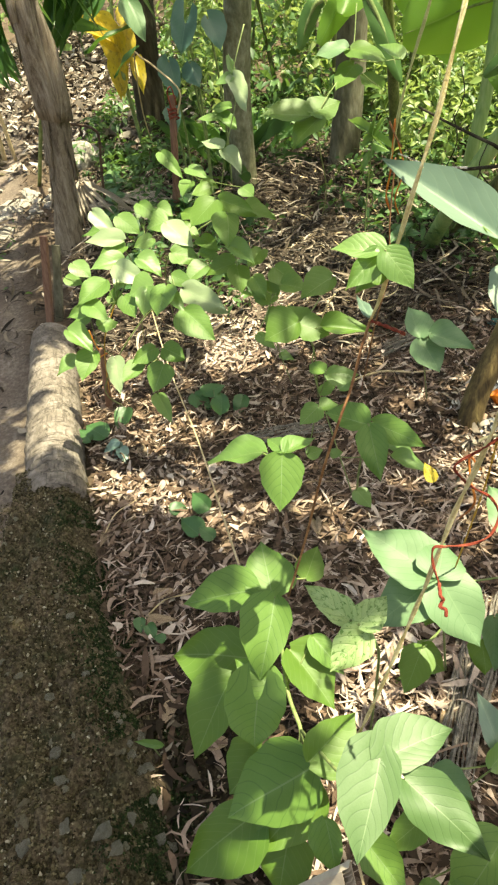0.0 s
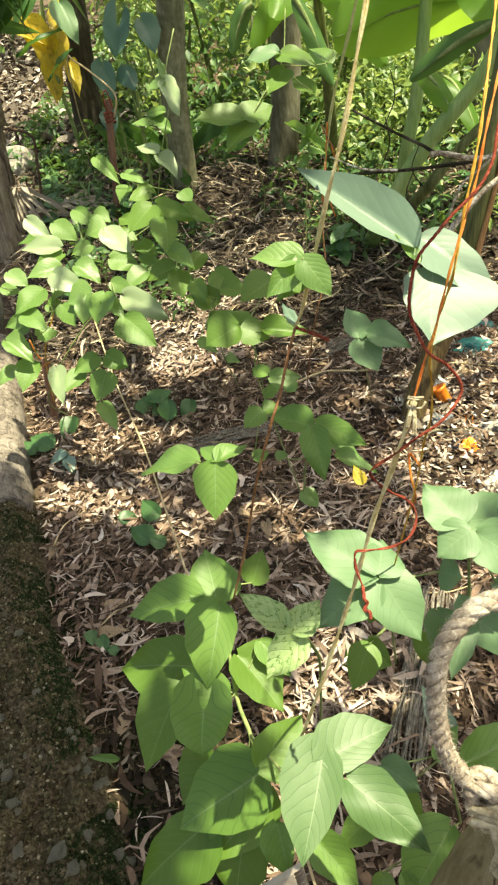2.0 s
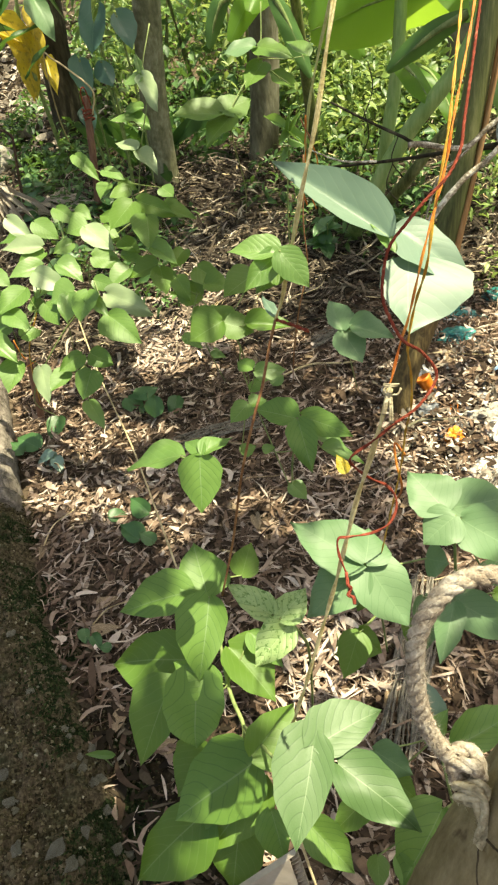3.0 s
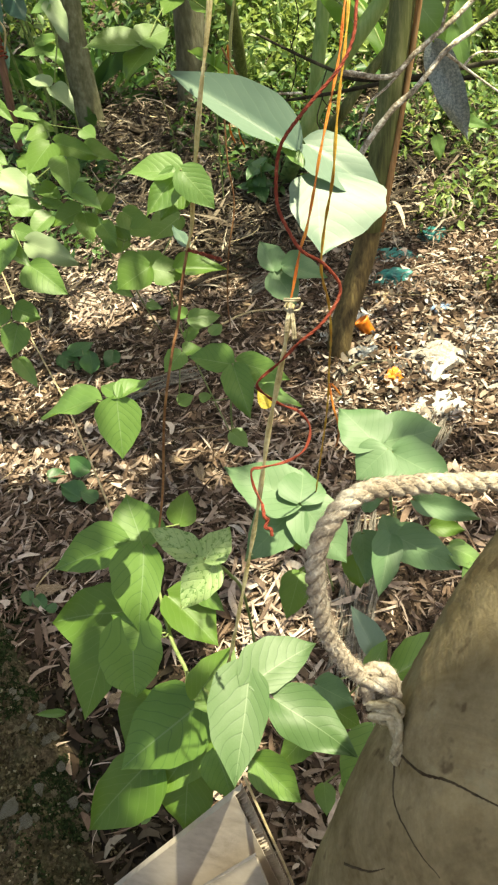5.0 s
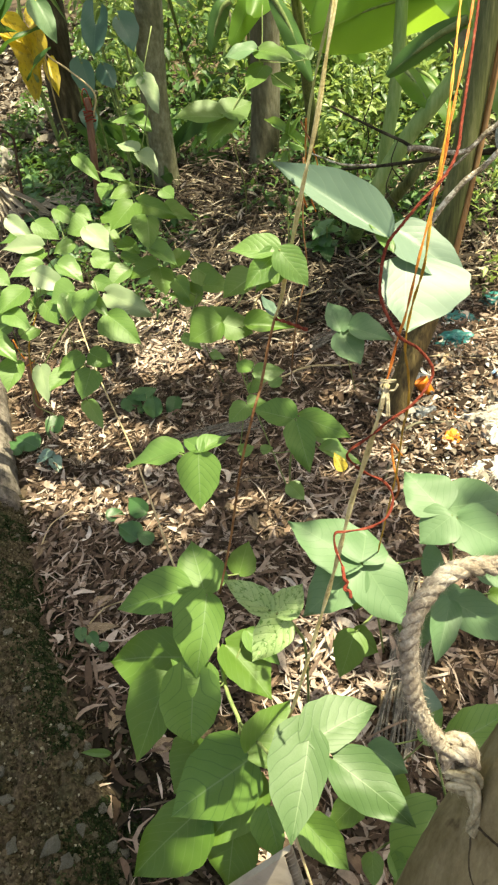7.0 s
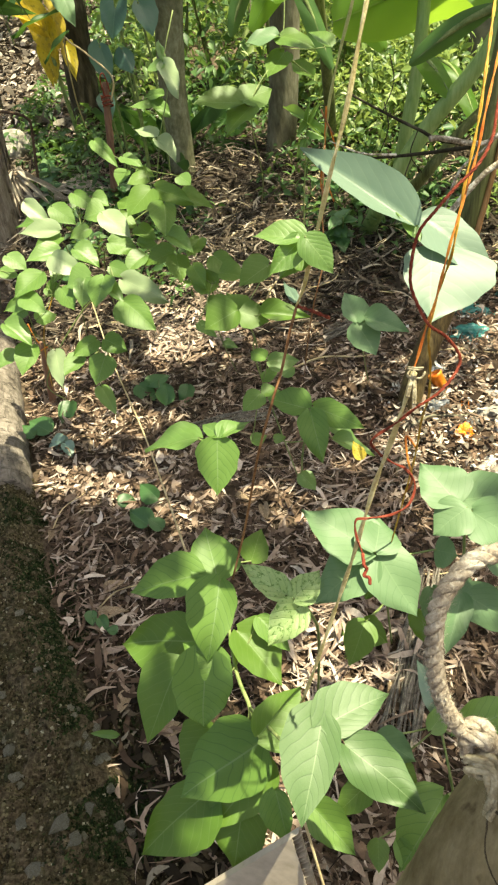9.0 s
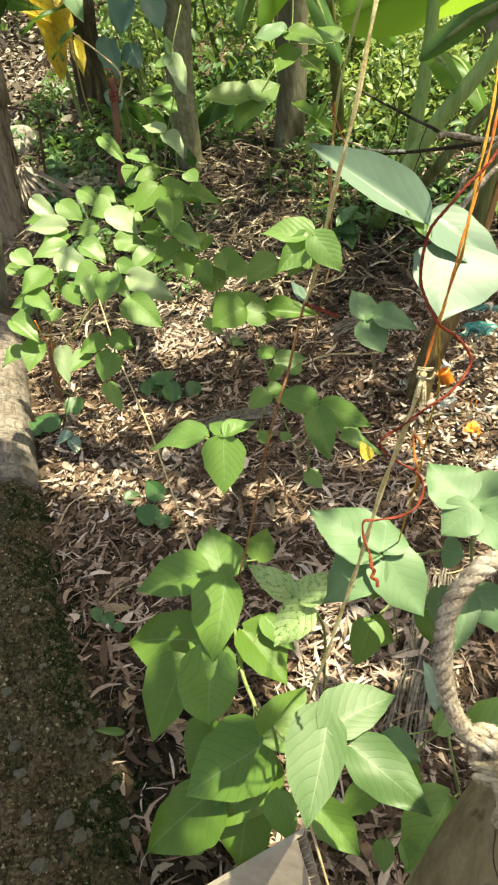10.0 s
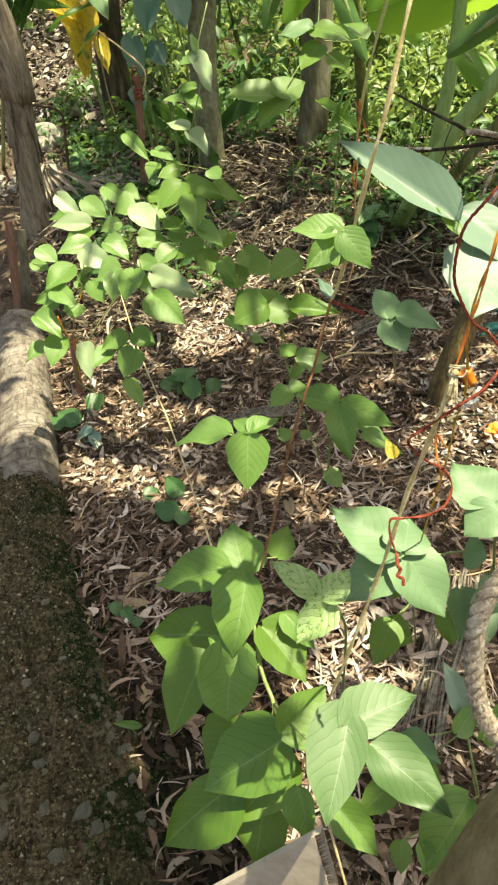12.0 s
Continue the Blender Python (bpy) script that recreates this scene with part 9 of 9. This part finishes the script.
# ---- thicket behind ----
def thicket(name, count, area, height, size, mat, label, seed, clump=1.2, keep=None, category="thicket", gap=-0.15):
    rng = random.Random(seed)
    verts, faces = [], []
    x0, x1, y0, y1 = area

    def place():
        x, y = rng.uniform(x0, x1), rng.uniform(y0, y1)
        d = noise.noise((x * clump, y * clump, seed))
        if d < gap or rng.random() > (x1 - x) / 0.9 or (keep and not keep(x, y)):
            return None
        top = height[0] + (height[1] - height[0]) * max(0.0, 0.5 + d)
        return Vector((x, y, ground_z(x, y) + top * rng.random() ** 0.7))
    leaf_cloud(rng, count, place, size, verts, faces)
    return tagged(put(name, mesh_of(name, verts, faces), mat), label, category, kind="stuff")


thicket("groundcover", 17000, (-1.3, 3.4, 2.5, 5.6), (0.04, 0.22), (0.03, 0.07), WEEDS, "dark green low weeds between the dry leaves", 1, 1.5, lambda x, y: x > max(inner_edge(y) + 0.35, -0.60 if y > 3.2 else -9) and y > 2.4 + 0.5 * abs(math.sin(3 * x)), "groundcover")
thicket("groundcover", 1500, (-3.2, -0.9, 2.9, 3.9), (0.02, 0.06), (0.02, 0.05), WEEDS, "thin grass and weeds at the edge of the path", 2, 3.0, lambda x, y: x < inner_edge(y) - 0.2, "groundcover")
thicket("groundcover", 1500, (-1.0, -0.3, 4.3, 6.0), (0.05, 0.22), (0.04, 0.09), WEEDS, "dark shaded weeds under the dark tree", 3, 1.2, None, "groundcover")
thicket("groundcover", 1300, (-1.05, -0.75, 5.0, 5.7), (0.05, 0.22), (0.03, 0.08), WEEDS, "dark low weeds beside the path", 13, 1.0, None, "groundcover", -0.6)
thicket("groundcover", 1500, (-0.80, -0.42, 3.9, 4.6), (0.03, 0.16), (0.04, 0.10), WEEDS, "dark broad-leaved weeds at the foot of the tree", 14, 1.0, None, "groundcover", -0.6)
thicket("groundcover", 13000, (1.15, 3.4, 1.6, 4.2), (0.06, 0.34), (0.02, 0.06), SHRUB, "green weeds behind the rubbish", 4, 1.8, lambda x, y: x > 1.15 + 0.3 * abs(y - 2.0), "groundcover")
thicket("thicket", 34000, (-0.3, 4.6, 4.5, 8.0), (0.25, 1.3), (0.03, 0.11), SHRUB, "bright sunlit shrubs behind the trees", 5, 2.6, None, "thicket", 0.10)
thicket("thicket", 9000, (-0.6, 5.0, 4.5, 8.0), (0.1, 0.5), (0.05, 0.13), WEEDS, "dark leafy undergrowth behind the trees", 15, 1.3)
thicket("thicket", 16000, (-5.0, 8.0, 7.2, 11.0), (1.2, 3.2), (0.08, 0.18), SHRUB, "tall leafy thicket closing the garden", 6, 0.5)
thicket("thicket", 3000, (-6.5, -2.4, 3.0, 9.0), (0.6, 2.6), (0.07, 0.16), SHRUB, "leafy shrubs beyond the path", 7, 0.6, lambda x, y: x < inner_edge(y) - 1.7)
thicket("thicket", 12000, (-14.0, 18.0, 13.0, 22.0), (3.0, 8.0), (0.15, 0.35), CANOPY, "dark trees far behind the garden", 8, 0.3)
thicket("thicket", 5000, (-10.0, 10.0, -14.0, -4.0), (2.0, 6.0), (0.15, 0.35), CANOPY, "leafy trees on the near side of the garden", 9, 0.3)
thicket("thicket", 3500, (5.0, 12.0, -5.0, 12.0), (2.0, 6.0), (0.15, 0.35), CANOPY, "leafy trees beside the garden", 10, 0.3)
thicket("thicket", 3500, (-13.0, -6.5, -5.0, 12.0), (2.0, 6.0), (0.15, 0.35), CANOPY, "leafy trees across the path", 11, 0.3)
thicket("thicket", 15000, (0.9, 3.8, 3.4, 5.2), (0.12, 0.7), (0.03, 0.09), SHRUB, "sunlit yellow-green bushes behind the banana plant", 12, 2.4, lambda x, y: y > 3.3 + 0.25 * abs(x - 1.6))
